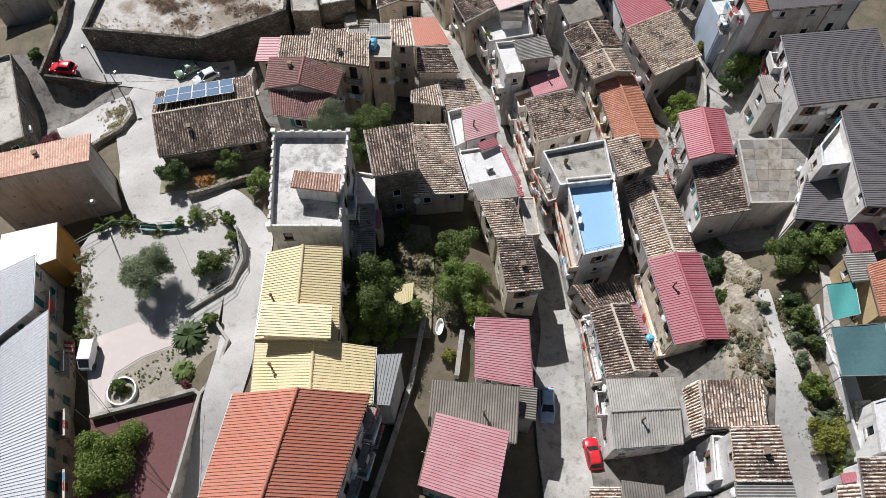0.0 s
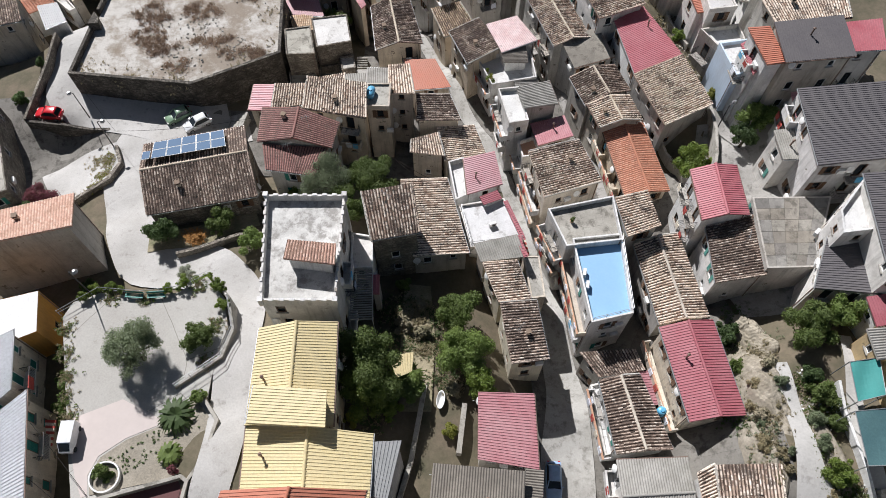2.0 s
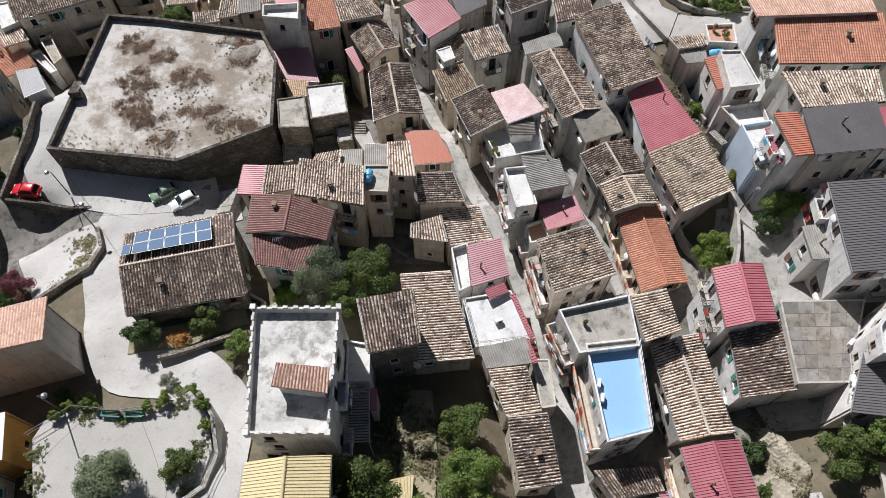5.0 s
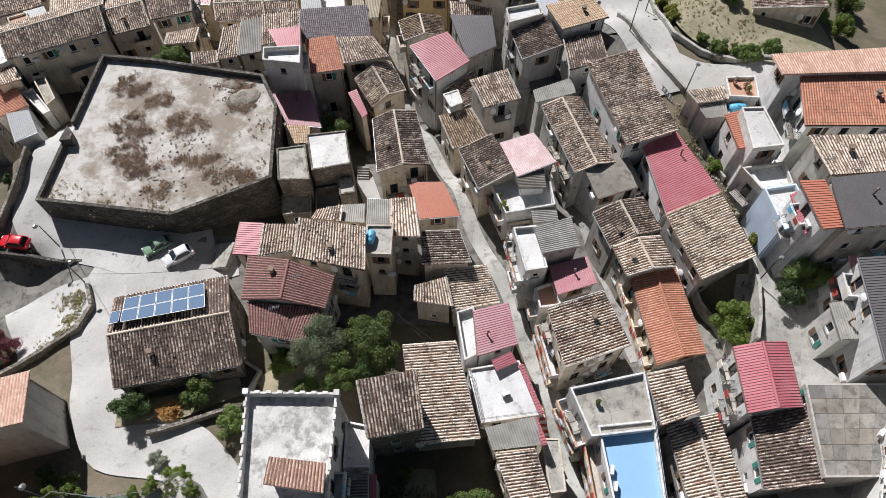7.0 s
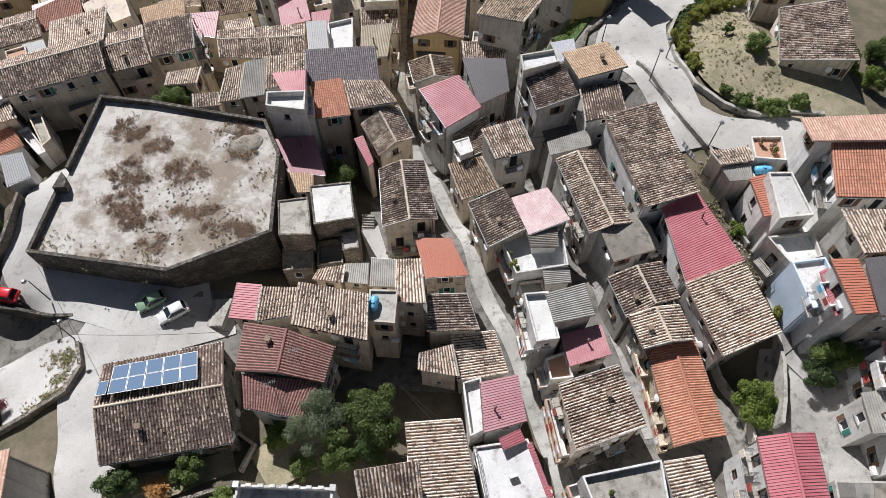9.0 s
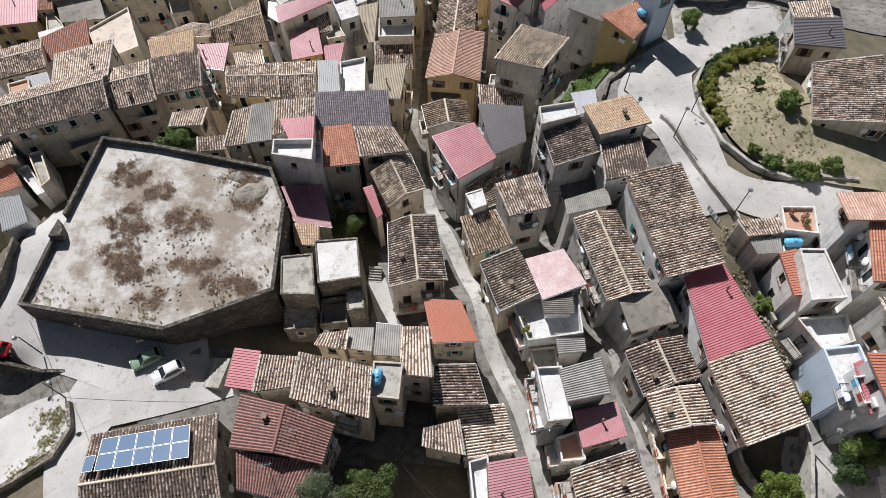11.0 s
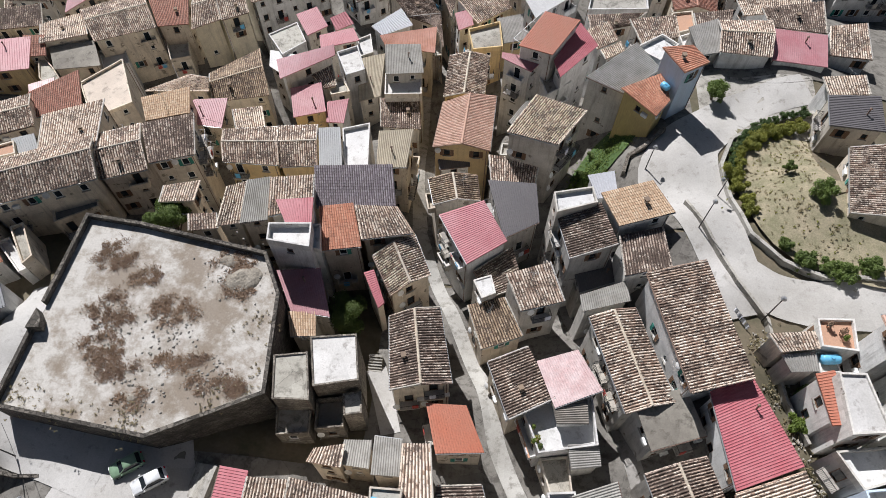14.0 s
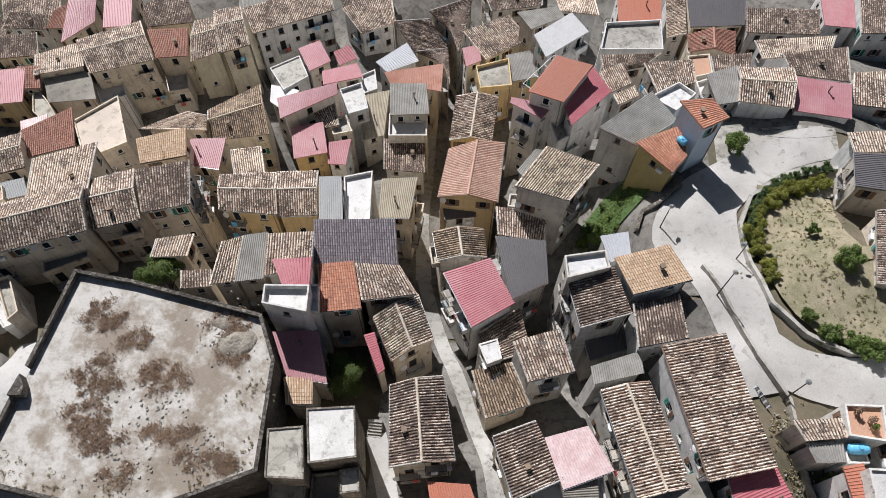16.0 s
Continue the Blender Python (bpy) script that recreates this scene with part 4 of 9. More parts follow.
def build_house(index):
    corners, eave, roof, fall, rise, cover, wall, parapet, name = PLANS[index]
    rng = random.Random(1000 + index)
    C = [np.array(c, float) for c in corners]
    mid = sum(C) / 4
    gz = [float(ground_z(*c)) for c in C]
    base = min(min(gz) - 0.9, eave - 2.2)
    origin = np.array((mid[0], mid[1], base))
    house = thing(name, pose(*origin), f"{WALL_WORDS[wall]} with {COVER_WORDS[cover]}", "house" if name == "house" else name.replace("_", " "), "houses of the hill town")
    sides = [np.linalg.norm(C[(k + 1) % 4] - C[k]) for k in range(4)]
    high = {"d": (0, 1), "u": (2, 3), "l": (1, 2), "r": (0, 3)}[fall] if roof == "mono" else ()
    zc = [eave + (rise / 2 if k in high else -rise / 2) for k in range(4)] if roof == "mono" else [eave] * 4
    top3 = [np.array((*C[k], zc[k])) - origin for k in range(4)]
    kind = profile_of(cover)
    worn = {"tile_old": 0.012, "tile_dark": 0.01, "tile_light": 0.008, "tile_brown": 0.01}.get(cover, 0.0)
    inset = 0.0 if roof == "flat" else 0.22
    size = (min(sides[0], sides[2]), min(sides[1], sides[3]))
    K = [mid + (c - mid) * (1 - 2 * inset / max(2.5, min(size))) for c in C]
    wt = [z - 0.1 for z in zc] if roof != "flat" else [eave + parapet] * 4
    # walls with their windows
    shell, openings = Shell(), []
    others = [(pl[0], pl[1]) for j, pl in enumerate(PLANS) if j != index and abs(pl[0][0][0] - corners[0][0]) < 30 and abs(pl[0][0][1] - corners[0][1]) < 30]
    view = Vector((-1.0 - mid[0], 10.0 - mid[1]))
    leaf = rng.choice(("white_paint", "brown_wood"))
    for k in range(4):
        p, q = K[k], K[(k + 1) % 4]
        ln = np.linalg.norm(q - p)
        d = (q - p) / ln
        nrm = np.array((-d[1], d[0]))
        holes = []
        floor_z = min(float(ground_z(*p)), float(ground_z(*q)))
        top = min(wt[k], wt[(k + 1) % 4]) if roof != "flat" else eave
        if ln > 2.2 and nrm[0] * view[0] + nrm[1] * view[1] > 0.15 * view.length and name in ("house", "apartment_building"):
            count = max(1, int(ln / 2.5))
            level = 0
            while top - 0.55 - 2.9 * level - 1.3 > floor_z + 0.6 and level < 5:
                for c in range(count):
                    if rng.random() < (0.22 if name == "house" else 0.0):
                        continue
                    u = ln * (c + 0.5) / count + rng.uniform(-0.2, 0.2)
                    w, h = ((0.7, 0.9) if rng.random() < 0.35 else (0.9, 1.3)) if ln > 2.6 else (0.7, 0.9)
                    z1 = top - 0.55 - 2.9 * level
                    out = p + d * u + nrm * 0.7
                    if any(inside(out, ring) and z > z1 - 1.5 for ring, z in others):
                        continue
                    far = p + d * u + nrm * 1.5
                    balc = wall in (("white", "beige", "ochre", "cream", "grey") if mid[1] > 60 else ("white", "beige", "ochre")) and level < 3 and ln > 3.2 and rng.random() < (0.55 if abs(nrm[0]) > 0.7 else 0.35) and not any(inside(far, ring) for ring, z in others) and z1 - 2.1 > floor_z + 2.2
                    if balc:
                        w, h = 1.0, 2.1
                    holes.append((u - w / 2, u + w / 2, z1 - h - origin[2], z1 - origin[2]))
                    openings.append((p + d * u, nrm, w, h, z1 - h / 2, balc))
                level += 1
            holes = [h for h in holes if h[0] > 0.05 and h[1] < ln - 0.05]
        # drop overlapping columns of one row
        wall_panel(shell, p - mid, q - mid, 0.0, wt[k] - base, wt[(k + 1) % 4] - base, holes)
    child("wall", shell.mesh("wall", WALLS[wall]), house)
    for at, nrm, w, h, z, balc in openings:
        m4 = pose(at[0] - mid[0], at[1] - mid[1], z - base, 0, 0, math.degrees(math.atan2(nrm[1], nrm[0])) - 90)
        win = child("window", WINDOWS[(w, h, leaf)][0], house, m4)
        child("pane", WINDOWS[(w, h, leaf)][1], win) if name == "house" else child("blind", CLOSED_BLINDS[(w, h)], win, label="closed green roller blind")
        if not balc:
            child("sill", WINDOWS[(w, h, leaf)][2], win)
        if balc:
            solid = rng.random() < 0.4 and wall in WALLED_BALCONY
            bal = child("balcony", WALLED_BALCONY[wall] if solid else BALCONY[0], house, m4 @ pose(0, 0, -h / 2))
            if not solid:
                child("railing", BALCONY[1], bal)
            for sx in (-0.6, 0.2, 0.7):
                if rng.random() < 0.3:
                    child("washing", rng.choice(RAIL_CLOTHS), bal, pose(sx, 0.0, 0.0))
        elif h == 1.3 and name == "house" and rng.random() < 0.5:
            for sx in (-1, 1):
                child("shutter", SHUTTERS[(0.45, leaf if leaf == "brown_wood" else rng.choice(("green_paint", "brown_wood")))], win, pose(0.46 if sx > 0 else -0.91, 0, 0))
    if name == "house" and mid[1] < 118:
        for at, nrm, w, h, z, balc in openings:
            luck = rng.random()
            m4 = pose(at[0] - mid[0], at[1] - mid[1], z - base, 0, 0, math.degrees(math.atan2(nrm[1], nrm[0])) - 90)
            if luck < 0.16:
                child("satellite_dish", DISH, house, m4 @ pose(0.75 + w / 2, 0.05, 0.5))
            elif luck < 0.3:
                child("air_conditioner", WALL_UNIT, house, m4 @ pose(-0.75 - w / 2, 0, -0.1))
    if name != "shed" and min(size) > 3.2:
        k = rng.choice((1, 2, 3))
        c = K[k] + (mid - K[k]) * 0.0
        d = (K[(k + 1) % 4] - K[k]) / np.linalg.norm(K[(k + 1) % 4] - K[k])
        nrm = np.array((-d[1], d[0]))
        c = c + d * 0.25 + nrm * 0.07 - mid
        s = Shell()
        s.tube((c[0], c[1], 0.9), (c[0], c[1], wt[k] - base - 0.15), 0.05, 0.05, 6)
        child("downpipe", s.mesh("downpipe", M["downpipe"]), house)
    # roof
    if roof == "flat":
        s = Shell()
        s.prism([tuple((c - mid) * 0.985) for c in C], eave - base - 0.25, eave - base)
        child("roof", s.mesh("roof", COVERS[cover]), house)
        if parapet > 0.05:
            s = Shell()
            for grow, z in ((0.03, -0.3), (0.03, parapet), (-0.15, parapet), (-0.15, -0.3)):
                for k in range(4):
                    a, b2 = C[k] - C[k - 1], C[(k + 1) % 4] - C[k]
                    a, b2 = a / np.linalg.norm(a), b2 / np.linalg.norm(b2)
                    na, nb = np.array((-a[1], a[0])), np.array((-b2[1], b2[0]))
                    o = (na + nb) / max(0.4, 1 + na @ nb) * grow
                    s.v.append((*(C[k] - mid + o), eave - base + z + (0.01 if z > 0 else 0)))
            for r in range(4):
                s.f.extend((4 * r + k, 4 * r + (k + 1) % 4, 4 * ((r + 1) % 4) + (k + 1) % 4, 4 * ((r + 1) % 4) + k) for k in range(4))
            child("parapet", s.mesh("parapet", WALLS[wall]), house)
        return house
    if roof == "mono":
        lo = {"d": (3, 2, 1, 0), "u": (1, 0, 3, 2), "l": (0, 3, 2, 1), "r": (2, 1, 0, 3)}[fall]
        slopes = [[top3[k] for k in lo]]
        ridge = None
    else:
        up = np.array((0, 0, rise))
        if fall == "v":
            r0, r1 = (top3[0] + top3[1]) / 2 + up, (top3[3] + top3[2]) / 2 + up
            slopes = [[top3[0], top3[3], r1, r0], [top3[2], top3[1], r0, r1]]
            ends = ((K[0], K[1]), (K[2], K[3]))
        else:
            r0, r1 = (top3[0] + top3[3]) / 2 + up, (top3[1] + top3[2]) / 2 + up
            slopes = [[top3[3], top3[2], r1, r0], [top3[1], top3[0], r0, r1]]
            ends = ((K[3], K[0]), (K[1], K[2]))
        ridge = (r0, r1)
        for a, b2 in ends:
            s = Shell()
            a, b2 = a - mid, b2 - mid
            m2 = (a + b2) / 2
            t = -m2 / np.linalg.norm(m2) * 0.25
            z = eave - base - 0.12
            i = len(s.v)
            for o in (0 * t, t):
                s.v.extend([(a[0] + o[0], a[1] + o[1], z), (b2[0] + o[0], b2[1] + o[1], z), (m2[0] + o[0], m2[1] + o[1], z + rise)])
            s.f.extend([(i, i + 2, i + 1), (i + 3, i + 4, i + 5), (i, i + 3, i + 5, i + 2), (i + 1, i + 2, i + 5, i + 4)])
            child("gable", s.mesh("gable", WALLS[wall]), house)
    for sl in slopes:
        v, f, u = slope(rng, *sl, kind, worn)
        child("roof", mesh_of("roof", v, f, COVERS[cover], u), house)
    if min(size) > 2.6 and mid[1] < 122:
        for sl in slopes:
            a, b2 = sl[0], sl[1]
            d = (a - sl[3]) * np.array((1, 1, 0))
            d = d / max(0.01, np.linalg.norm(d)) * 0.06
            s = Shell()
            s.tube(tuple(a + d - (0, 0, 0.07)), tuple(b2 + d - (0, 0, 0.07)), 0.065, 0.065, 6)
            child("gutter", s.mesh("gutter", M[rng.choice(("downpipe", "galvanised", "galvanised"))]), house)
    if kind == "tile":
        for a, b2 in [(sl[i], sl[j]) for sl in slopes for i, j in ((0, 3), (1, 2))]:
            # the verge: a mortared row of tiles along the sloping edge
            s, d, k7 = Shell(), b2 - a, 7
            n = max(2, int(np.linalg.norm(d) / 0.42))
            across = np.array((-d[1], d[0], 0.0)) / max(0.01, math.hypot(d[0], d[1]))
            rings = [(k / n + e / n, r) for k in range(n) for e, r in ((0.0, 0.12), (0.96, 0.09))]
            for u, r in rings:
                c = a + d * u + np.array((0, 0, 0.02 + rng.uniform(-0.01, 0.015)))
                s.v.extend(tuple(c + across * r * math.cos(math.pi * q / 6) + np.array((0, 0, r * 1.2 * math.sin(math.pi * q / 6)))) for q in range(k7))
            for k in range(len(rings) - 1):
                s.f.extend((k * k7 + q, k * k7 + q + 1, (k + 1) * k7 + q + 1, (k + 1) * k7 + q) for q in range(k7 - 1))
            child("verge", s.mesh("verge", COVERS[cover] if rng.random() < 0.6 else WALLS["grey"]), house)
    if ridge is not None:
        s, k7 = Shell(), 7
        d = ridge[1] - ridge[0]
        across = np.array((-d[1], d[0], 0.0)) / max(0.01, math.hypot(d[0], d[1]))
        n = max(2, int(np.linalg.norm(d) / 0.5))
        rings = [(k / n + e, r) for k in range(n) for e, r in ((0.0, 0.17), (0.97 / n, 0.13))]
        for t, r in rings:
            c = ridge[0] + d * t + np.array((0, 0, 0.04))
            s.v.extend(tuple(c + across * r * math.cos(math.pi * q / (k7 - 1)) + np.array((0, 0, r * math.sin(math.pi * q / (k7 - 1))))) for q in range(k7))
        for k in range(len(rings) - 1):
            s.f.extend((k * k7 + q, k * k7 + q + 1, (k + 1) * k7 + q + 1, (k + 1) * k7 + q) for q in range(k7 - 1))
        child("ridge_cap", s.mesh("ridge_cap", COVERS[cover] if kind in ("sheet", "fibre", "fine") else WALLS["beige"]), house)
    if kind in ("sheet", "fibre") and rng.random() < 0.5 and min(size) > 3.0:
        a, b2 = rng.uniform(0.3, 0.7), rng.uniform(0.25, 0.75)
        sl = slopes[0]
        at = (sl[0] * (1 - a) + sl[1] * a) * (1 - b2) + (sl[3] * (1 - a) + sl[2] * a) * b2
        child("flue_pipe", FLUE, house, pose(*at, rng.uniform(-4, 4), rng.uniform(-4, 4)))
    if kind in ("tile", "fine") and rng.random() < 0.35 and min(size) > 3.0:
        a, b2 = rng.uniform(0.25, 0.75), rng.uniform(0.3, 0.7)
        sl = slopes[0]
        at = (sl[0] * (1 - a) + sl[1] * a) * (1 - b2) + (sl[3] * (1 - a) + sl[2] * a) * b2
        ch = child("chimney", CHIMNEY[0], house, pose(*at, 0, 0, math.degrees(math.atan2(*(C[1] - C[0])[::-1]))))
        child("chimney_cap", CHIMNEY[1], ch)
    if kind in ("tile", "fine") and rng.random() < 0.25:
        sl = slopes[-1]
        child("aerial", AERIAL, house, pose(*(sl[0] * 0.2 + sl[1] * 0.15 + sl[2] * 0.3 + sl[3] * 0.35), 0, 0, rng.uniform(0, 180)))
    return house

# ---- roads and alleys ----
ribbon("road", [(-22.5, 7.74, 1.7), (-20.92, 14.2, 1.7), (-19.68, 21.2, 1.8), (-19.69, 27.95, 2.0), (-20.28, 34.33, 2.2), (-21.06, 38.31, 2.4), (-25.51, 41.87, 3.0), (-33.07, 42.63, 3.0), (-36.51, 49.17, 2.8), (-39.72, 57.81, 2.6), (-39.11, 62.09, 3.4), (-36.15, 65.88, 4.2), (-28.84, 68.2, 3.2)], M["road"], "pale concrete lane climbing between houses and plaza")
ribbon("road", [(-37.3, 66.0, 3.2), (-43.0, 67.2, 2.8), (-48.5, 68.1, 2.5), (-51.0, 70.2, 2.3), (-51.2, 74.0, 2.2), (-50.8, 80.0, 2.2), (-52.0, 87.0, 2.2)], M["road"], "pale concrete lane below the walled lot", 0.14)
ribbon("road", [(-37.16, 61.98, 2.0), (-40.63, 60.43, 2.5), (-45.48, 57.9, 4.0), (-49.32, 55.23, 4.0)], M["road"], "pale concrete forecourt with patches of dry weeds", 0.12)
ribbon("road", [(12.19, 6.85, 2.4), (12.07, 15.48, 2.6), (12.47, 22.26, 2.8), (13.16, 29.96, 2.0), (12.48, 37.46, 1.6), (12.07, 42.06, 1.4), (11.72, 48.35, 1.1), (9.3, 55.43, 0.95), (7.06, 63.47, 0.95), (3.88, 70.3, 0.95), (2.55, 73.18, 1.0), (1.15, 79.37, 0.95), (-1.83, 86.44, 0.9), (-4.63, 92.4, 0.9), (-7.49, 98.92, 0.9), (-9.26, 104.39, 0.9)], M["alley"], "narrow concrete alley running between the house rows", 0.22)
ribbon("road", [(-9.26, 104.39, 1.1), (-10.57, 114.28, 0.9), (-11.15, 128.17, 0.8), (-11.86, 143.51, 0.8)], M["kerb"], "dim concrete alley between the lower houses", 0.11)
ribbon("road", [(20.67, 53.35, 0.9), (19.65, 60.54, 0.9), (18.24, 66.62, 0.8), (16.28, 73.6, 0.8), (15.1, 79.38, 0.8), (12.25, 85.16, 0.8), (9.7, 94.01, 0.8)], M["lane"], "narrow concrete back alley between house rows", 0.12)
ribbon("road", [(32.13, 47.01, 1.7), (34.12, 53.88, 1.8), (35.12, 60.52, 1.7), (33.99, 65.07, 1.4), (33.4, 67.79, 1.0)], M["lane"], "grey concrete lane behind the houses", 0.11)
ribbon("road", [(27.59, 85.92, 2.6), (25.6, 93.53, 3.1), (23.6, 100.6, 3.9), (22.0, 105.3, 4.9), (23.9, 110.2, 3.6), (29.41, 115.42, 2.6), (33.85, 118.54, 2.4), (40.08, 120.37, 2.4)], M["road"], "pale concrete road rising along the park")
ribbon("road", [(26.26, 91.68, 2.2), (29.9, 88.51, 2.6), (35.02, 87.67, 2.6), (42.17, 87.59, 2.6)], M["road"], "pale concrete side road under the park wall", 0.13)
ribbon("footpath", [(32.42, 7.38, 2.0), (32.22, 12.86, 2.0), (31.84, 16.62, 1.8), (31.82, 19.6, 1.2), (32.02, 23.69, 0.8), (32.01, 26.79, 0.7), (31.91, 29.67, 0.7)], M["road"], "worn concrete footpath over the rocky spur", 0.3)
ribbon("footpath", [(-9.19, 73.35, 1.1), (-11.26, 79.41, 1.2), (-11.98, 81.24, 1.2)], M["road"], "short concrete side alley", 0.13)

ribbon("road", [(-37.38, 61.59, 2.6), (-31.65, 63.74, 2.8), (-25.69, 65.72, 2.2)], M["road"], "pale concrete forecourt behind the stone house", 0.16)
# The buildings, block by block.
plan(((-17.32, 16.83), (-6.05, 16.83), (-8.84, 6.27), (-19.26, 6.27)), 20.6, "gable", "v", 1.63, "sheet_orange", "white")
plan(((-16.77, 22.66), (-5.97, 21.85), (-6.07, 16.61), (-16.58, 16.61)), 17.95, "gable", "v", 0.95, "sheet_yellow", "cream")
plan(((-16.08, 25.45), (-9.8, 24.93), (-9.71, 21.8), (-16.27, 22.23)), 20, "mono", "l", 0.3, "sheet_yellow", "cream")
plan(((-16.69, 31.25), (-9.65, 31.86), (-9.35, 22.36), (-16.8, 22.47)), 18.25, "gable", "v", 0.95, "sheet_yellow", "cream")
plan(((-17.33, 44.47), (-9.69, 44.47), (-9.79, 33.31), (-16.5, 33.31)), 18.9, "flat", "d", 0, "grey_terrace", "white", 0.9)
plan(((-14.45, 38.95), (-9.92, 38.5), (-9.84, 36.2), (-14.55, 36.81)), 20.9, "mono", "u", 0.35, "tile_rose", "white", name="stair_hut")
plan(((-5.82, 21.2), (-3.57, 21.3), (-4.59, 16.74), (-6.3, 16.84)), 17.6, "mono", "d", 0.45, "sheet_grey", "grey", name="shed")
plan(((3.21, 27.12), (8.57, 27.1), (8.59, 20.05), (3.02, 20.88)), 12.1, "mono", "r", 0.55, "sheet_pink", "grey")
plan(((-1.01, 20.35), (7.18, 19.64), (6.75, 14.63), (-1.41, 16.33)), 12.9, "mono", "d", 0.9, "fibre_brown", "grey")
plan(((7.34, 20.14), (9.04, 20.05), (8.68, 16.9), (7.08, 17.1)), 11.8, "mono", "r", 0.25, "fibre_brown", "grey", name="shed")
plan(((-0.61, 16.77), (5.82, 14.91), (4.31, 8.34), (-2.07, 10.47)), 15.4, "mono", "l", 0.6, "sheet_pink", "grey")
plan(((3.2, 44.01), (7.99, 45.16), (8.79, 42.58), (3.93, 41.97)), 10.6, "mono", "d", 0.37, "fibre_grey", "beige")
plan(((4.09, 41.61), (7.88, 42.18), (9.1, 37.73), (5.63, 37.06)), 10.6, "mono", "r", 0.55, "tile_light", "cream")
plan(((5.72, 36.83), (9.59, 37.37), (10.44, 30.94), (6.59, 30.28)), 11, "mono", "r", 0.59, "tile_dark", "cream")
plan(((11.37, 47.55), (18.63, 49.22), (19, 43.74), (12.97, 42.98)), 11.6, "flat", "d", 0, "concrete", "white", 0.6)
plan(((13.75, 44.04), (19.04, 44.65), (19.14, 35.43), (14.82, 34.41)), 11.2, "flat", "d", 0, "blue_floor", "white", 0.7)
plan(((20.86, 44.48), (25.96, 45.97), (27.63, 35.87), (22.28, 35.04)), 9.6, "gable", "v", 0.8, "tile_light", "grey")
plan(((21.49, 33.89), (27.03, 34.7), (28.43, 25), (22.95, 24.35)), 11.8, "gable", "v", 0.83, "sheet_red", "beige")
plan(((14.06, 32.58), (19.76, 32.92), (20.62, 30.75), (15.91, 30.02)), 8, "mono", "d", 0.41, "tile_dark", "grey")
plan(((15.44, 29.09), (19.55, 29.8), (21.73, 22.4), (16.3, 21.93)), 9.5, "gable", "v", 0.72, "tile_dark", "white")
plan(((20.09, 30.67), (21.68, 30.87), (21.91, 27.28), (20.53, 27.09)), 7.6, "mono", "r", 0.15, "sheet_pink", "beige")
plan(((15.8, 21.04), (22.47, 21.26), (22.42, 14.91), (15.85, 14.39)), 11.2, "gable", "h", 0.5, "fibre_grey", "white")
plan(((23.63, 19.96), (29.39, 20.06), (29.27, 15.99), (23.61, 15.73)), 14.1, "mono", "d", 0.62, "tile_old", "white")
plan(((24.61, 14.95), (29.13, 15.22), (29.13, 10.64), (24.21, 10.51)), 16.6, "mono", "r", 0.71, "tile_old", "white")
plan(((24.17, 10.5), (29.33, 10.63), (29.48, 6.78), (23.96, 6.69)), 16.4, "mono", "r", 0.8, "fibre_grey", "white")
plan(((22.45, 19.51), (24.11, 20.31), (23.76, 15.34), (22.6, 15.04)), 13, "mono", "l", 0.23, "tile_light", "white")
plan(((16.53, 11.86), (20.38, 11.36), (20.69, 7.07), (16.72, 7.07)), 9.5, "mono", "d", 0.68, "fibre_brown", "grey")
plan(((13.41, 11.1), (16.3, 11.17), (16.16, 7), (13.35, 6.96)), 10, "mono", "r", 0.43, "tile_light", "beige")
plan(((34.47, 12.23), (39.65, 12.21), (38.22, 6.51), (33.77, 6.59)), 18.1, "mono", "l", 0.72, "tile_old", "white")
plan(((37.78, 58.05), (48.12, 58.48), (47.86, 48.82), (37.44, 48.06)), 19.95, "mono", "l", 0.8, "sheet_slate", "white")
plan(((40.49, 46.02), (48.73, 46.19), (45.23, 33.91), (39.78, 34.58)), 21.5, "mono", "l", 0.69, "sheet_slate", "white")
plan(((38.03, 41.73), (41.8, 41.82), (41.06, 34.85), (35.13, 35.72)), 17.2, "mono", "l", 0.49, "sheet_slate", "white")
plan(((37.99, 42.59), (41.57, 46.5), (41.67, 40.65), (37.58, 40.1)), 19.5, "flat", "d", 0, "white_terrace", "white", 0.5)
plan(((39.25, 34.48), (42.26, 34.93), (42.85, 32.12), (39.54, 31.63)), 17.6, "mono", "d", 0.29, "sheet_red", "white")
plan(((38.15, 31.19), (41.38, 31.58), (41.62, 28.74), (38.29, 28.21)), 17.8, "mono", "r", 0.5, "fibre_grey", "ochre")
plan(((39.94, 29.85), (44.59, 31.35), (42.89, 24.44), (39.73, 24.68)), 18.6, "mono", "l", 0.59, "tile_orange", "ochre")
plan(((38.27, 59.34), (39.16, 59.42), (38.9, 54.46), (37.91, 54.38)), 17.5, "mono", "l", 0.09, "sheet_pink", "white")
plan(((35.63, 54.68), (39.47, 55.26), (39.95, 51.45), (36.11, 51.21)), 16.4, "mono", "d", 0.55, "fibre_grey", "white")
plan(((32.63, 47.44), (40.96, 47.55), (37.21, 39.22), (32.36, 39.11)), 14.55, "flat", "d", 0, "concrete_roof", "grey", 0.06)
plan(((-45.19, 27.74), (-39.68, 31.76), (-38.34, 25.98), (-42.7, 20.14)), 17.2, "mono", "r", 0.7, "sheet_white", "beige", name="apartment_building")
plan(((-43.6, 18.77), (-37.25, 26.25), (-32.12, 5.91), (-39.26, 5.83)), 16.6, "mono", "r", 0.77, "sheet_white", "beige", name="apartment_building")
plan(((-44.71, 34.86), (-39.37, 36.32), (-38.38, 32.08), (-44.03, 29.48)), 15.4, "flat", "d", 0, "white_roof", "orange_wall")
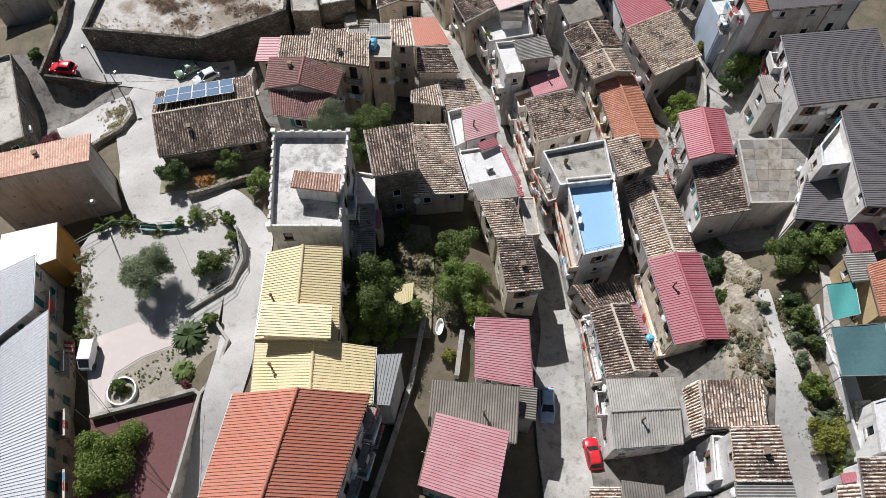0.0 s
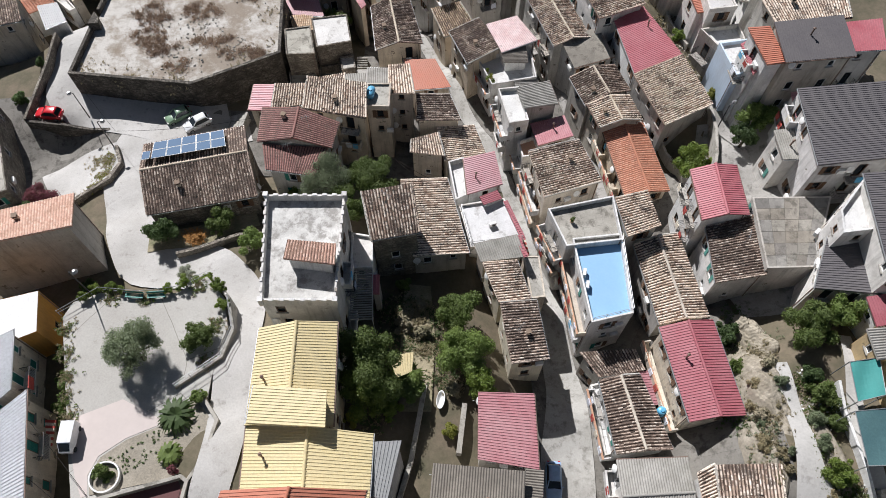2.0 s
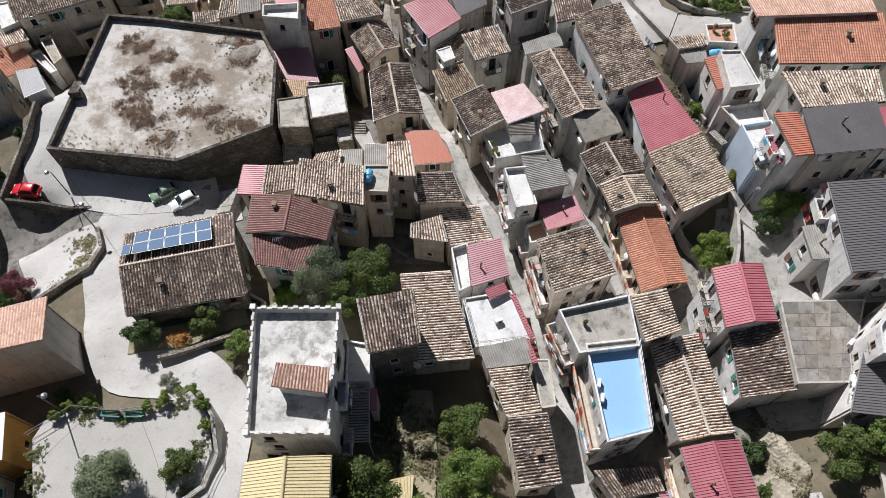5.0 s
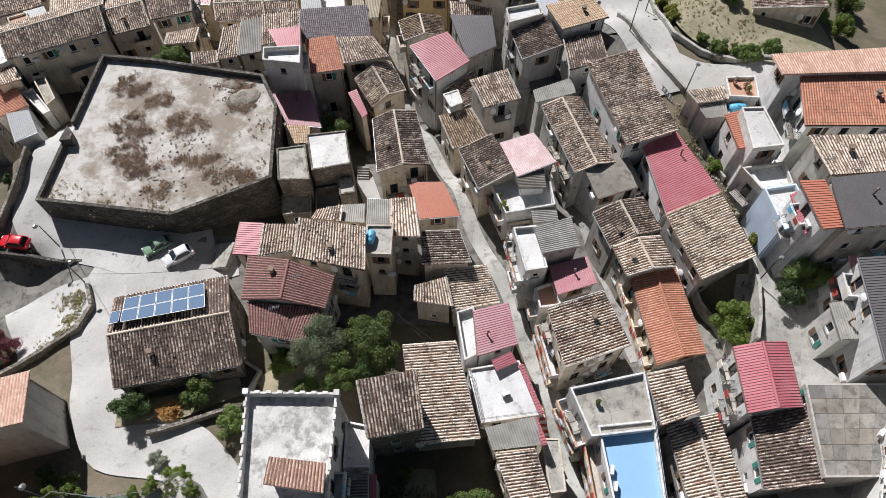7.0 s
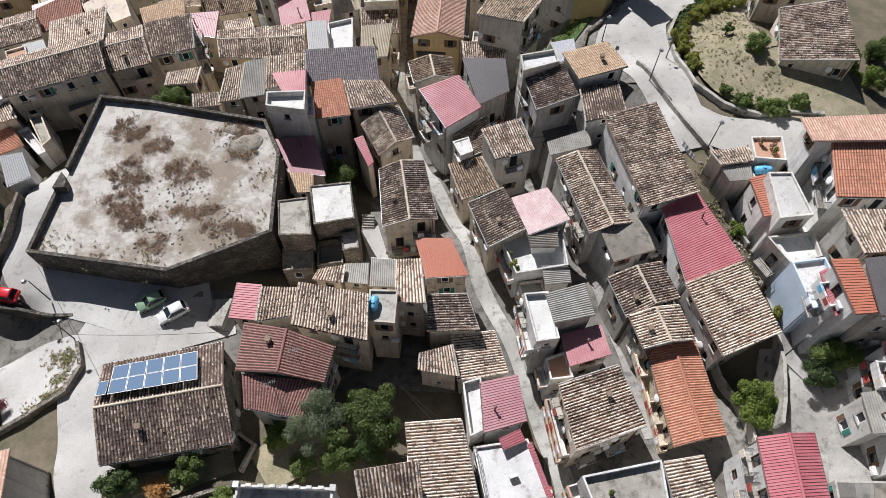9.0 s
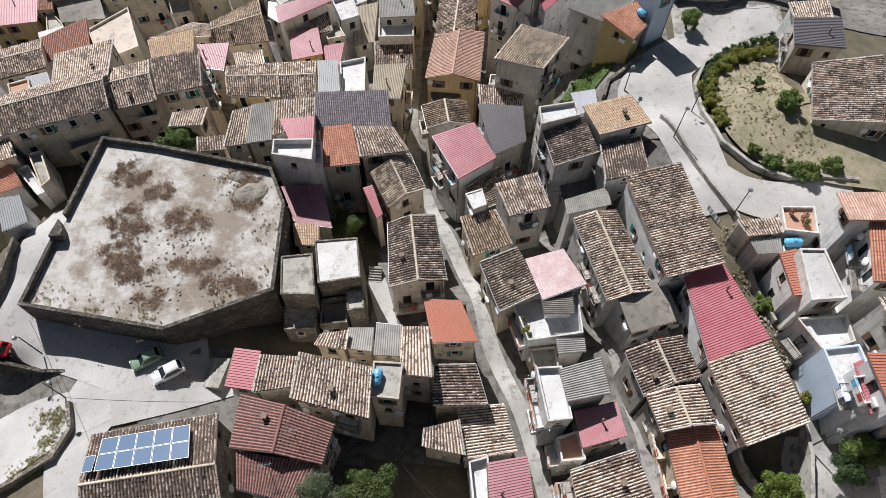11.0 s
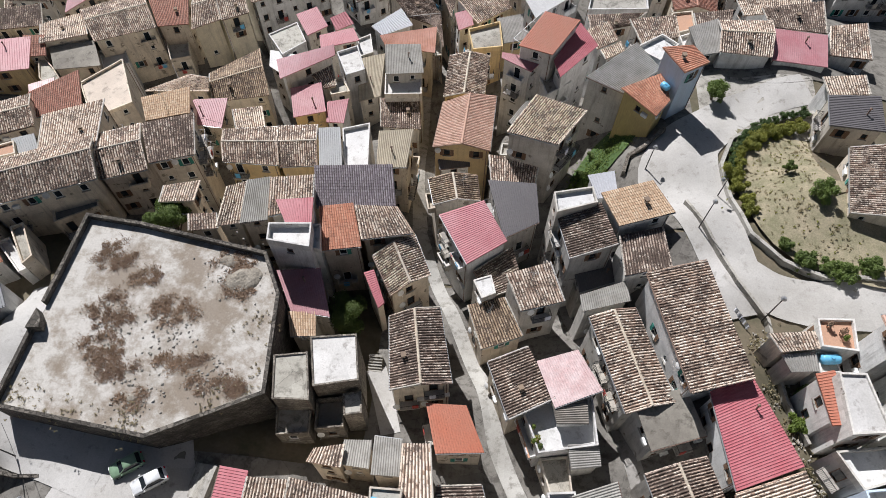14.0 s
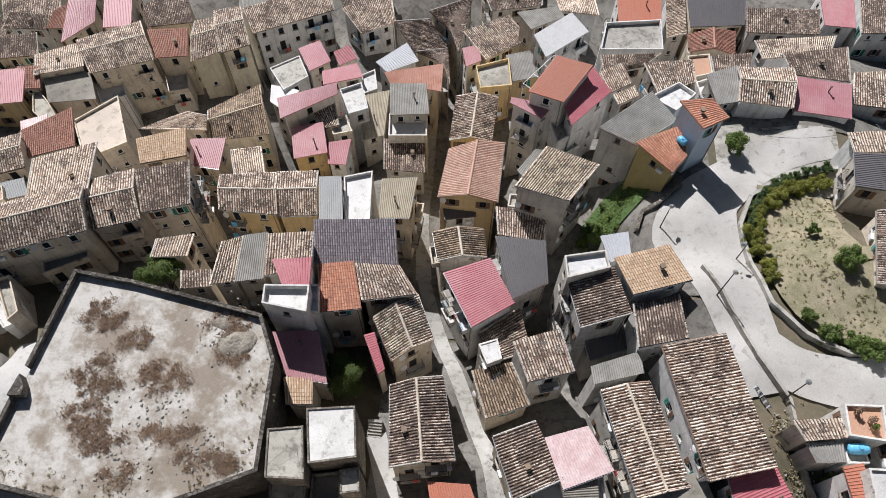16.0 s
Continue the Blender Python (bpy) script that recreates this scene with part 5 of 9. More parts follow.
plan(((-51.63, 43.62), (-38.64, 47.46), (-36.42, 42.13), (-48.66, 39.01)), 16.7, "mono", "u", 2.4, "tile_salmon", "grey", name="cottage")
plan(((-34.59, 56.65), (-23.4, 59.38), (-20.67, 49.59), (-32.44, 47.12)), 11.6, "gable", "h", 1.7, "tile_dark", "stone")
plan(((-21.15, 61), (-12.04, 58.82), (-12.67, 55.09), (-21.16, 55.98)), 13, "gable", "v", 1.3, "tile_maroon", "grey")
plan(((-20.6, 55.8), (-13.11, 55.28), (-14.41, 51.79), (-19.99, 52.67)), 12.6, "mono", "d", 0.5, "tile_maroon", "grey")
plan(((-23.32, 66.23), (-20.61, 65.95), (-20.54, 61.89), (-23.5, 62.21)), 11.2, "mono", "l", 0.29, "sheet_red", "beige")
plan(((-20.32, 65.28), (-16.6, 65.32), (-16.61, 62.47), (-20.53, 61.67)), 12, "mono", "d", 0.49, "tile_light", "beige")
plan(((-16.25, 65.33), (-9.22, 64.3), (-9.03, 59.57), (-16.54, 60.99)), 13.2, "mono", "d", 0.68, "tile_light", "beige")
plan(((-9.26, 65.35), (-6.39, 65.38), (-6.46, 61.78), (-9.09, 61.88)), 12, "flat", "d", 0, "concrete", "beige", 0.25)
plan(((-15.31, 68.86), (-12.54, 69.5), (-12.57, 67.23), (-15.77, 67.49)), 9.6, "mono", "u", 0.28, "tile_light", "beige")
plan(((-12.76, 70.11), (-10.03, 70.3), (-9.93, 67.49), (-12.83, 67.67)), 8.8, "mono", "u", 0.39, "fibre_grey", "beige")
plan(((-9.78, 70.54), (-7.04, 70.42), (-6.84, 66.85), (-9.62, 66.82)), 9.6, "mono", "u", 0.55, "fibre_grey", "beige")
plan(((-6.87, 69.76), (-4.32, 69.94), (-3.51, 64.35), (-6.62, 64.45)), 11, "mono", "u", 0.82, "tile_light", "beige")
plan(((-5.35, 75.22), (-1.13, 75.35), (1.03, 70.82), (-3.91, 70.29)), 5.6, "mono", "d", 0.51, "sheet_orange", "beige")
plan(((-3.44, 66.48), (0.77, 67.1), (2.15, 62.98), (-3.27, 62.32)), 8.6, "mono", "r", 0.73, "tile_dark", "beige")
plan(((-3.99, 60.34), (-0.59, 61.42), (0.18, 58.05), (-4.14, 58.6)), 7.6, "mono", "d", 0.39, "tile_light", "beige")
plan(((-0.85, 62.73), (3.91, 63.69), (5.33, 59.06), (0.07, 57.7)), 6.6, "mono", "r", 0.77, "tile_light", "beige")
plan(((2.36, 57.39), (6.17, 58.22), (6.96, 53.43), (2.78, 52.23)), 8, "mono", "l", 0.41, "sheet_pink", "white")
plan(((0.58, 57.56), (2.44, 58.2), (2.88, 52.88), (1.43, 52.1)), 6.2, "flat", "d", 0, "white_terrace", "white", 0.8)
plan(((4.16, 51.59), (6.26, 52.69), (6.8, 51.53), (4.6, 50.51)), 8.2, "mono", "r", 0.24, "sheet_red", "white")
plan(((1.74, 50.85), (7.06, 51.83), (9.1, 46.2), (2.96, 45.27)), 7.4, "flat", "d", 0, "white_terrace", "white", 0.3)
plan(((-4.92, 52.02), (0.4, 52.84), (2.74, 43.12), (-3.32, 42.32)), 10.7, "mono", "r", 0.86, "tile_light", "grey")
plan(((-8.39, 46.3), (-3.21, 47.3), (-2.48, 42.66), (-7.34, 41.72)), 16.6, "mono", "d", 2, "tile_old", "stone")
plan(((6.82, 66.63), (9.37, 66.95), (10.33, 61.71), (7.97, 61.27)), 9.22, "flat", "d", 0, "white_terrace", "white", 0.6)
plan(((8.99, 66.47), (13.37, 68.28), (14.21, 64.5), (9.86, 63.15)), 9.79, "mono", "r", 0.73, "fibre_grey", "grey")
plan(((10.87, 63.04), (15.27, 64.38), (16.03, 60.9), (11.57, 59.41)), 7.53, "mono", "u", 0.37, "sheet_pink", "grey")
plan(((9.23, 60.47), (11.29, 61.26), (11.99, 58.52), (9.67, 58.15)), 6.56, "flat", "d", 0, "terra_floor", "white", 0.6)
plan(((9.9, 56.61), (16.24, 59.21), (18.43, 53.08), (11.32, 50.19)), 9.8, "mono", "r", 1.09, "tile_old", "beige")
plan(((19.65, 62.32), (24.95, 62.96), (26.72, 52.87), (21.39, 51.51)), 7.6, "gable", "v", 0.81, "tile_orange", "beige")
plan(((18.85, 49.06), (22.41, 49.65), (23.21, 45.28), (19.65, 44.17)), 12.27, "mono", "l", 0.58, "tile_light", "grey")
plan(((17.91, 64.76), (23.31, 66.2), (24.45, 62.3), (19.06, 61.13)), 9, "gable", "v", 0.83, "tile_light", "grey")
plan(((16.1, 69.28), (22.12, 71.44), (23.62, 67.13), (17.75, 64.65)), 8.8, "gable", "v", 0.96, "tile_dark", "grey")
plan(((15.47, 76.25), (20.76, 78.32), (22.62, 73.75), (17.08, 71.77)), 8.3, "mono", "d", 0.73, "concrete_roof", "grey")
plan(((22.37, 77.3), (26.3, 79.41), (30.15, 70.69), (23.85, 68.05)), 11, "mono", "l", 0.56, "sheet_red", "white")
plan(((23.55, 67.69), (29.75, 70.06), (32.04, 62.2), (26.23, 59.8)), 11.65, "mono", "l", 0.96, "tile_light", "grey")
plan(((26.55, 50.93), (31.68, 51.5), (31.8, 45.21), (26.72, 44.53)), 14.78, "gable", "v", 0.7, "sheet_red", "white")
plan(((27.73, 44.79), (32.93, 45.8), (32.63, 38.77), (27.52, 38.23)), 13.4, "mono", "l", 0.78, "tile_dark", "white")
plan(((-18.02, 80.57), (-13.26, 81.33), (-12.32, 76.38), (-16.85, 75.33)), 8, "flat", "d", 0, "white_terrace", "stone", 0.15)
plan(((-21.32, 78.09), (-17.95, 78.72), (-16.89, 73.76), (-20.6, 73.56)), 8.45, "flat", "d", 0, "concrete", "stone", 0.15)
plan(((-10.17, 84.19), (-4.82, 85.73), (-2.81, 77.25), (-9.12, 75.99)), 6.79, "gable", "v", 0.91, "tile_dark", "beige")
plan(((-13.21, 92.18), (-8.65, 95.49), (-6.28, 90.29), (-10.48, 87.33)), 5.4, "gable", "v", 0.81, "tile_old", "beige")
plan(((-21.87, 84.6), (-18.66, 84.9), (-18.28, 82.07), (-21.11, 81.83)), 4.7, "mono", "d", 0.35, "tile_tan", "beige")
plan(((-23.98, 89.33), (-18.99, 90.08), (-17.04, 84.36), (-21.54, 84.72)), 5.2, "mono", "d", 0.6, "sheet_pink", "beige")
plan(((36.53, 78.86), (48.96, 79.81), (48.62, 73.26), (36.12, 73.1)), 20.6, "mono", "d", 0.92, "tile_orange", "white")
plan(((34.1, 81.88), (48.12, 83.13), (47.83, 79.23), (34.36, 78.58)), 21.4, "mono", "u", 0.54, "tile_salmon", "white")
plan(((35.59, 71.04), (45.72, 71.31), (45.73, 67.48), (37.05, 66.69)), 20.8, "mono", "d", 0.62, "tile_light", "grey")
plan(((36.01, 65.47), (43.87, 66.55), (44.07, 61.05), (36.33, 60.16)), 21.5, "mono", "d", 0.54, "sheet_slate", "grey")
plan(((33.74, 65.99), (36.11, 66), (36.78, 60.65), (34.69, 60.51)), 20.6, "mono", "l", 0.22, "sheet_orange", "white")
plan(((32.44, 67.88), (35.82, 68.49), (36.81, 64.01), (33.42, 62.97)), 15.8, "flat", "d", 0, "white_terrace", "pale_blue", 0.5)
plan(((31.18, 71.3), (35.95, 72.1), (36.23, 69.3), (32.98, 68.18)), 14.6, "flat", "d", 0, "white_terrace", "grey", 0.6)
plan(((30.33, 78.12), (32.04, 78.56), (32.62, 73.56), (31.0, 73.37)), 15.8, "mono", "l", 0.18, "sheet_orange", "white")
plan(((31.61, 77.78), (34.04, 77.89), (35.13, 72.77), (31.74, 72.27)), 17.11, "flat", "d", 0, "white_terrace", "white", 0.25)
plan(((26.74, 81.88), (31.08, 82.53), (31.52, 80.85), (27.86, 80.22)), 15.2, "mono", "d", 0.28, "tile_light", "beige")
plan(((27.97, 80.12), (31.3, 80.74), (31.39, 78.89), (28.77, 78.54)), 14.55, "mono", "d", 0.27, "fibre_grey", "grey")
plan(((31.55, 83.79), (35.01, 84.0), (34.82, 80.77), (31.5, 80.98)), 15.18, "flat", "d", 0, "terra_floor", "white", 0.4)
plan(((11.22, 85.25), (16.2, 86.71), (19.68, 76.72), (14.64, 75.09)), 8.4, "gable", "v", 0.79, "tile_old", "grey")
plan(((16.67, 89.31), (22.75, 90.88), (26.11, 78.35), (20.25, 76.66)), 12.2, "mono", "l", 0.93, "tile_old", "white")
plan(((5.84, 80.25), (10.17, 81.89), (12.81, 77.84), (7.86, 75.56)), 7.08, "mono", "d", 0.51, "sheet_pale", "white")
plan(((0.8, 80.15), (4.98, 81.99), (7.97, 76.6), (3.26, 74.15)), 6.46, "mono", "l", 0.75, "tile_dark", "beige")
plan(((-1.82, 88), (2.47, 89.42), (4.86, 85.07), (0.13, 83.03)), 2.6, "mono", "d", 0.77, "tile_brown", "beige")
plan(((2.21, 89.86), (7.06, 91.85), (8.78, 87.45), (4.06, 85.86)), 7.58, "mono", "d", 0.71, "tile_old", "grey")
plan(((-1.34, 92.62), (3.08, 95.94), (4.57, 90.89), (0.92, 89.45)), 3, "mono", "l", 0.7, "tile_dark", "grey")
plan(((-1.33, 90.64), (0.69, 91.51), (1.32, 89.25), (-0.24, 88.44)), 4.2, "flat", "d", 0, "white_terrace", "white", 0.1)
plan(((-6.03, 98.7), (-0.77, 100.86), (2.31, 95.39), (-2.24, 92.22)), 5.37, "mono", "l", 0.57, "sheet_red", "white")
plan(((-0.46, 103.56), (5.49, 103.56), (6.04, 98.46), (1.92, 95.9)), 5.8, "mono", "d", 0.65, "sheet_slate", "grey")
plan(((7.32, 96.54), (12.25, 97.83), (13.94, 92.76), (8.84, 90.96)), 11, "mono", "l", 0.8, "tile_dark", "grey")
plan(((11.9, 98.3), (17.7, 100.5), (20.0, 96.7), (13.85, 94.4)), 12.6, "mono", "d", 0.35, "tile_tan", "white")
plan(((14.12, 93.95), (18.87, 95.55), (19.76, 91.03), (14.72, 89.48)), 10.79, "mono", "d", 0.71, "tile_dark", "white")
plan(((6.83, 98.32), (11.15, 99.45), (11.6, 97.44), (7.16, 95.78)), 11.77, "flat", "d", 0, "white_terrace", "grey", 0.5)
plan(((10.21, 87.71), (15.19, 89.83), (15.82, 87.66), (10.55, 85.92)), 8.41, "mono", "d", 0.31, "fibre_grey", "grey")
plan(((9.79, 93.13), (15.28, 95.31), (15.86, 91.76), (10.71, 89.55)), 5.6, "mono", "d", 0.36, "sheet_slate", "grey")
plan(((10.86, 102.01), (13.96, 102.9), (14.31, 99.7), (11.98, 99.05)), 10.6, "mono", "d", 0.32, "sheet_white", "white")
plan(((-7.92, 104.62), (-1.86, 105.72), (-1.19, 101.84), (-6.9, 100.79)), 3.86, "gable", "v", 0.94, "tile_brown", "beige")
plan(((-7.81, 113.19), (-3.31, 113.91), (-2.85, 110.07), (-6.96, 109.13)), -0.04, "mono", "d", 0.39, "sheet_slate", "white")
plan(((-7.19, 118.13), (0.02, 119.9), (-0.37, 110.35), (-7.9, 110.44)), 2.93, "gable", "v", 1.14, "tile_salmon", "ochre")
plan(((-7.27, 130.79), (-1.2, 131.31), (-1.65, 123.08), (-7.57, 122.68)), -1.2, "gable", "v", 0.9, "tile_old", "ochre")
plan(((4.87, 114.39), (11.07, 112.34), (7.67, 107.51), (1.43, 108.95)), 9.37, "mono", "d", 0.98, "tile_light", "grey")
plan(((-0.49, 109.49), (6.14, 109.17), (5.62, 105.37), (0.06, 105.77)), 3, "mono", "d", 0.56, "tile_old", "stone")
plan(((5.77, 130.06), (10.57, 128.76), (6.95, 122.75), (2.38, 124.08)), 8.8, "mono", "d", 0.69, "sheet_orange", "white")
plan(((10.95, 130.49), (13.37, 126.68), (8.24, 120.46), (7.29, 123.05)), 7, "mono", "r", 0.36, "sheet_red", "white")
plan(((0.37, 125.19), (6.14, 124.43), (4.45, 122.11), (0.28, 124.37)), 5.8, "mono", "d", 0.18, "sheet_pink", "white")
plan(((11.04, 117.82), (17.41, 123.32), (20.32, 118.96), (15.72, 115.46)), 10.5, "mono", "l", 1.06, "fibre_grey", "grey")
plan(((14.77, 114.12), (20.15, 117.18), (20.8, 113.28), (18.97, 110.69)), 12, "mono", "d", 0.66, "tile_orange", "ochre_wall")
plan(((18.98, 117.6), (22.87, 118.9), (24.6, 116.2), (21.35, 113.75)), 15.7, "mono", "r", 0.61, "tile_orange", "pale_blue")
plan(((36.63, 129.38), (43.5, 128.74), (42.81, 123.44), (35.76, 124.09)), 9, "mono", "d", 0.53, "sheet_pink", "white")
plan(((29.02, 129.83), (36.27, 130.39), (35.25, 123.66), (28.63, 124.08)), 9.6, "gable", "h", 0.94, "tile_old", "white")
plan(((35.44, 133.37), (44.22, 135.51), (43.96, 129.88), (36.55, 130.49)), 8.8, "mono", "d", 0.64, "tile_dark", "white")
plan(((24.93, 128.27), (29.08, 130.27), (29.13, 124.8), (26.22, 123.94)), 9.2, "mono", "d", 0.74, "fibre_grey", "grey")
plan(((17.9, 132.28), (24.42, 133.57), (24.88, 130.12), (19.73, 127.6)), 6.4, "mono", "d", 0.63, "tile_old", "grey")
plan(((39.25, 114.57), (45.01, 114.33), (44.42, 108.92), (38.57, 109.84)), 13.4, "mono", "l", 0.58, "sheet_slate", "grey")
plan(((40.3, 106.9), (48.2, 107.4), (47.4, 96.9), (38.6, 97.9)), 13.6, "mono", "l", 1.3, "tile_old", "beige")
plan(((39.34, 117.84), (44.65, 118.63), (44.92, 115.84), (39.85, 115.32)), 12.4, "mono", "d", 0.4, "tile_light", "white")
plan(((-21.62, 102.75), (-12.16, 103.78), (-11.06, 98.01), (-20.53, 97.34)), 7.21, "mono", "d", 0.88, "tile_purple", "beige")
plan(((-20.01, 96.92), (-16.06, 97.75), (-14.42, 92.45), (-18.94, 91.51)), 7.4, "mono", "d", 0.83, "tile_orange", "beige")
plan(((-15.83, 97.65), (-10.99, 97.85), (-8.67, 94.79), (-14.52, 93.43)), 7.2, "mono", "d", 0.61, "tile_old", "beige")
plan(((-24.2, 95.44), (-19.99, 96.12), (-19.69, 92.95), (-22.53, 92.58)), 10.8, "mono", "d", 0.29, "sheet_red", "white")
plan(((-24.4, 92.5), (-19.7, 92.9), (-19.45, 89.9), (-24.2, 90.4)), 10, "flat", "d", 0, "white_terrace", "white", 0.8)
plan(((-39.33, 98.72), (-35.17, 99.82), (-35.01, 96.65), (-39.03, 96.1)), 7.12, "mono", "u", 0.45, "tile_light", "beige")
plan(((-31.14, 98.49), (-28.96, 99.47), (-28.77, 94.11), (-31.47, 93.42)), 7.8, "mono", "d", 0.83, "tile_light", "beige")
plan(((-28.75, 99.2), (-26.06, 99.92), (-25.55, 94.5), (-28.68, 93.76)), 8.39, "mono", "d", 0.88, "fibre_grey", "beige")
plan(((-25.61, 99.0), (-20.66, 99.8), (-20.31, 96.04), (-25.05, 94.16)), 9.68, "mono", "d", 0.71, "tile_light", "beige")
plan(((-59.78, 109.93), (-52.55, 113.39), (-49.98, 103.99), (-56.67, 101.36)), 5.2, "mono", "u", 1.6, "tile_light", "beige")
plan(((-62.85, 100.04), (-50.51, 105.84), (-48, 99.21), (-60.13, 93.92)), 6.6, "gable", "h", 1.5, "tile_old", "beige")
plan(((-51.65, 107.17), (-46.34, 109.52), (-43.28, 102.4), (-48.69, 100.41)), 4.67, "gable", "h", 1.3, "tile_old", "beige")
plan(((-45.31, 108.53), (-39.1, 110.72), (-37.65, 104.87), (-43.05, 103.03)), 5.61, "mono", "d", 0.86, "tile_dark", "beige")
plan(((-67.79, 118.11), (-61.99, 123.04), (-59.66, 116.98), (-66.44, 113.92)), -1.5, "mono", "d", 0.82, "tile_terra", "beige")
plan(((-61.39, 121.14), (-56.62, 126.3), (-52.61, 118.18), (-57.59, 114.71)), -2, "flat", "d", 0, "cream_roof", "beige", 0.35)
plan(((-50.01, 117.04), (-43.67, 119.65), (-42.68, 115.46), (-48.48, 113.45)), 0.5, "mono", "d", 0.61, "tile_tan", "beige")
plan(((-53.39, 123.18), (-47.63, 127.02), (-43.86, 125.76), (-43.17, 123.17)), -4.5, "mono", "u", 1.05, "tile_light", "beige")
plan(((-44.98, 128.34), (-38.29, 134.28), (-34.74, 124.82), (-42.96, 122.7)), -6, "gable", "h", 1.21, "tile_brown", "beige")
plan(((-44.9, 121.16), (-39.92, 121.88), (-39.69, 116.61), (-45.21, 117.03)), -4, "mono", "d", 0.47, "sheet_pink", "beige")
plan(((-39, 120.2), (-34.76, 121.25), (-32.97, 116.27), (-37.04, 115.46)), -4, "mono", "u", 0.78, "tile_light", "beige")
plan(((-36.39, 111.41), (-29.18, 112.51), (-27.81, 106.21), (-35.17, 106.14)), 2.2, "gable", "h", 0.89, "tile_old", "ochre")
plan(((-29.27, 112.88), (-24.01, 113.6), (-22.89, 106.88), (-27.75, 106.22)), 1.8, "gable", "h", 1.02, "tile_old", "ochre")
plan(((-22.7, 110.19), (-19.92, 110.57), (-18.72, 104.24), (-21.63, 103.93)), 5.2, "mono", "d", 0.68, "sheet_grey", "white")
plan(((-19.96, 111.55), (-16.52, 112.78), (-15.8, 105.59), (-18.72, 105.04)), 3.57, "flat", "d", 0, "white_terrace", "white", 0.5)
plan(((-15.4, 112.68), (-10.77, 113.42), (-11.15, 107.7), (-15.13, 107.3)), 2.15, "mono", "d", 0.88, "fibre_beige", "beige")
plan(((-17.36, 125.05), (-11.57, 125.65), (-10.8, 120.16), (-16.73, 120.16)), -5.5, "mono", "d", 0.79, "tile_dark", "grey")
plan(((-17.23, 132.11), (-11.86, 132.66), (-10.91, 127.62), (-16.56, 126.83)), -1.4, "mono", "d", 0.78, "fibre_grey", "grey")
plan(((-16.92, 128.44), (-11.55, 129.43), (-11.05, 124.93), (-16.52, 124.36)), -4, "flat", "d", 0, "white_terrace", "white", 0.7)
plan(((-18.91, 136.74), (-10.01, 139.42), (-9.84, 134.25), (-17.83, 135.02)), -4, "mono", "d", 0.53, "rust_sheet", "beige")
plan(((-20.72, 139.59), (-16.48, 144.82), (-14.13, 141.12), (-18.66, 137.67)), -5, "mono", "r", 0.62, "sheet_white", "white")
plan(((-19.66, 151.79), (-13.85, 153.89), (-10.12, 147.39), (-15.23, 145.21)), -8, "mono", "r", 0.88, "tile_dark", "beige")
plan(((-14.96, 143.43), (-9.93, 145.2), (-8.84, 137.55), (-10.12, 141.48)), -6, "mono", "r", 0.5, "tile_dark", "beige")
plan(((-13.96, 154.95), (-6.77, 160.08), (-8.17, 146.72), (-9.62, 150.03)), -8, "mono", "r", 0.66, "tile_dark", "beige")
plan(((-7.66, 148.53), (-0.5, 152.93), (3.23, 148.79), (-3.56, 143.57)), -6, "mono", "d", 0.9, "tile_old", "white")
plan(((-5, 140.08), (0.02, 142.28), (0.75, 136.82), (-3.97, 135.76)), -5, "flat", "d", 0, "concrete", "ochre", 0.6)
plan(((-0.5, 143.08), (4.35, 144.81), (5.31, 139.95), (0.71, 138.3)), -5, "mono", "d", 0.74, "fibre_grey", "ochre")
plan(((3.34, 142.15), (8.96, 147.55), (11.7, 144.57), (5.33, 138.64)), 0.5, "mono", "d", 0.8, "white_roof", "white")
plan(((0.65, 148.55), (6.81, 150.45), (8.24, 148.82), (3.03, 145.55)), -1, "mono", "d", 0.45, "fibre_grey", "grey")
plan(((-71.64, 157.29), (-66.7, 157.8), (-64, 147.07), (-68.62, 146.19)), -8, "mono", "d", 0.9, "sheet_red", "beige")
plan(((-77.66, 155.15), (-73.96, 157.66), (-71.1, 148.3), (-74.63, 142.42)), -9, "mono", "r", 0.55, "sheet_red", "beige")
plan(((-77.58, 138.88), (-71.36, 142.34), (-68.08, 136.49), (-75.3, 133.79)), -8, "mono", "u", 0.92, "tile_light", "beige")
plan(((-71.65, 142.37), (-62.49, 147.82), (-57.5, 139.51), (-66.8, 135.46)), -8, "gable", "h", 1.2, "tile_old", "beige")
plan(((-60.81, 146.08), (-54.03, 147.18), (-52.78, 141.78), (-57.92, 140.74)), -8.5, "mono", "d", 0.86, "tile_terra", "beige")
plan(((-53.57, 149.29), (-50.62, 150.41), (-47.48, 142.81), (-51.69, 140.1)), -8.5, "gable", "h", 1.1, "tile_old", "cream")
plan(((-50.76, 151.48), (-46.51, 153.03), (-42.77, 144.33), (-46.88, 142.12)), -8, "gable", "h", 1.3, "tile_old", "cream")
plan(((-33.4, 141.27), (-30.32, 143.33), (-27.89, 139.62), (-30.86, 137.15)), -5, "mono", "d", 0.46, "sheet_red", "beige")
plan(((-28.37, 143.13), (-26.15, 145.21), (-24.33, 142.62), (-26.95, 140.3)), -7, "mono", "r", 0.33, "sheet_red", "beige")
plan(((-28.81, 137.02), (-23.64, 139.22), (-22.29, 136.77), (-28.21, 134.52)), -5, "mono", "d", 0.27, "sheet_red", "beige")
plan(((-33.44, 128.3), (-25.25, 132.22), (-24.82, 130.42), (-32.29, 124.93)), -2, "mono", "d", 0.41, "sheet_pink", "white")
plan(((-38.27, 139.51), (-34.08, 142.69), (-31.75, 138.47), (-35.13, 135.25)), -8, "flat", "d", 0, "concrete", "white", 0.2)
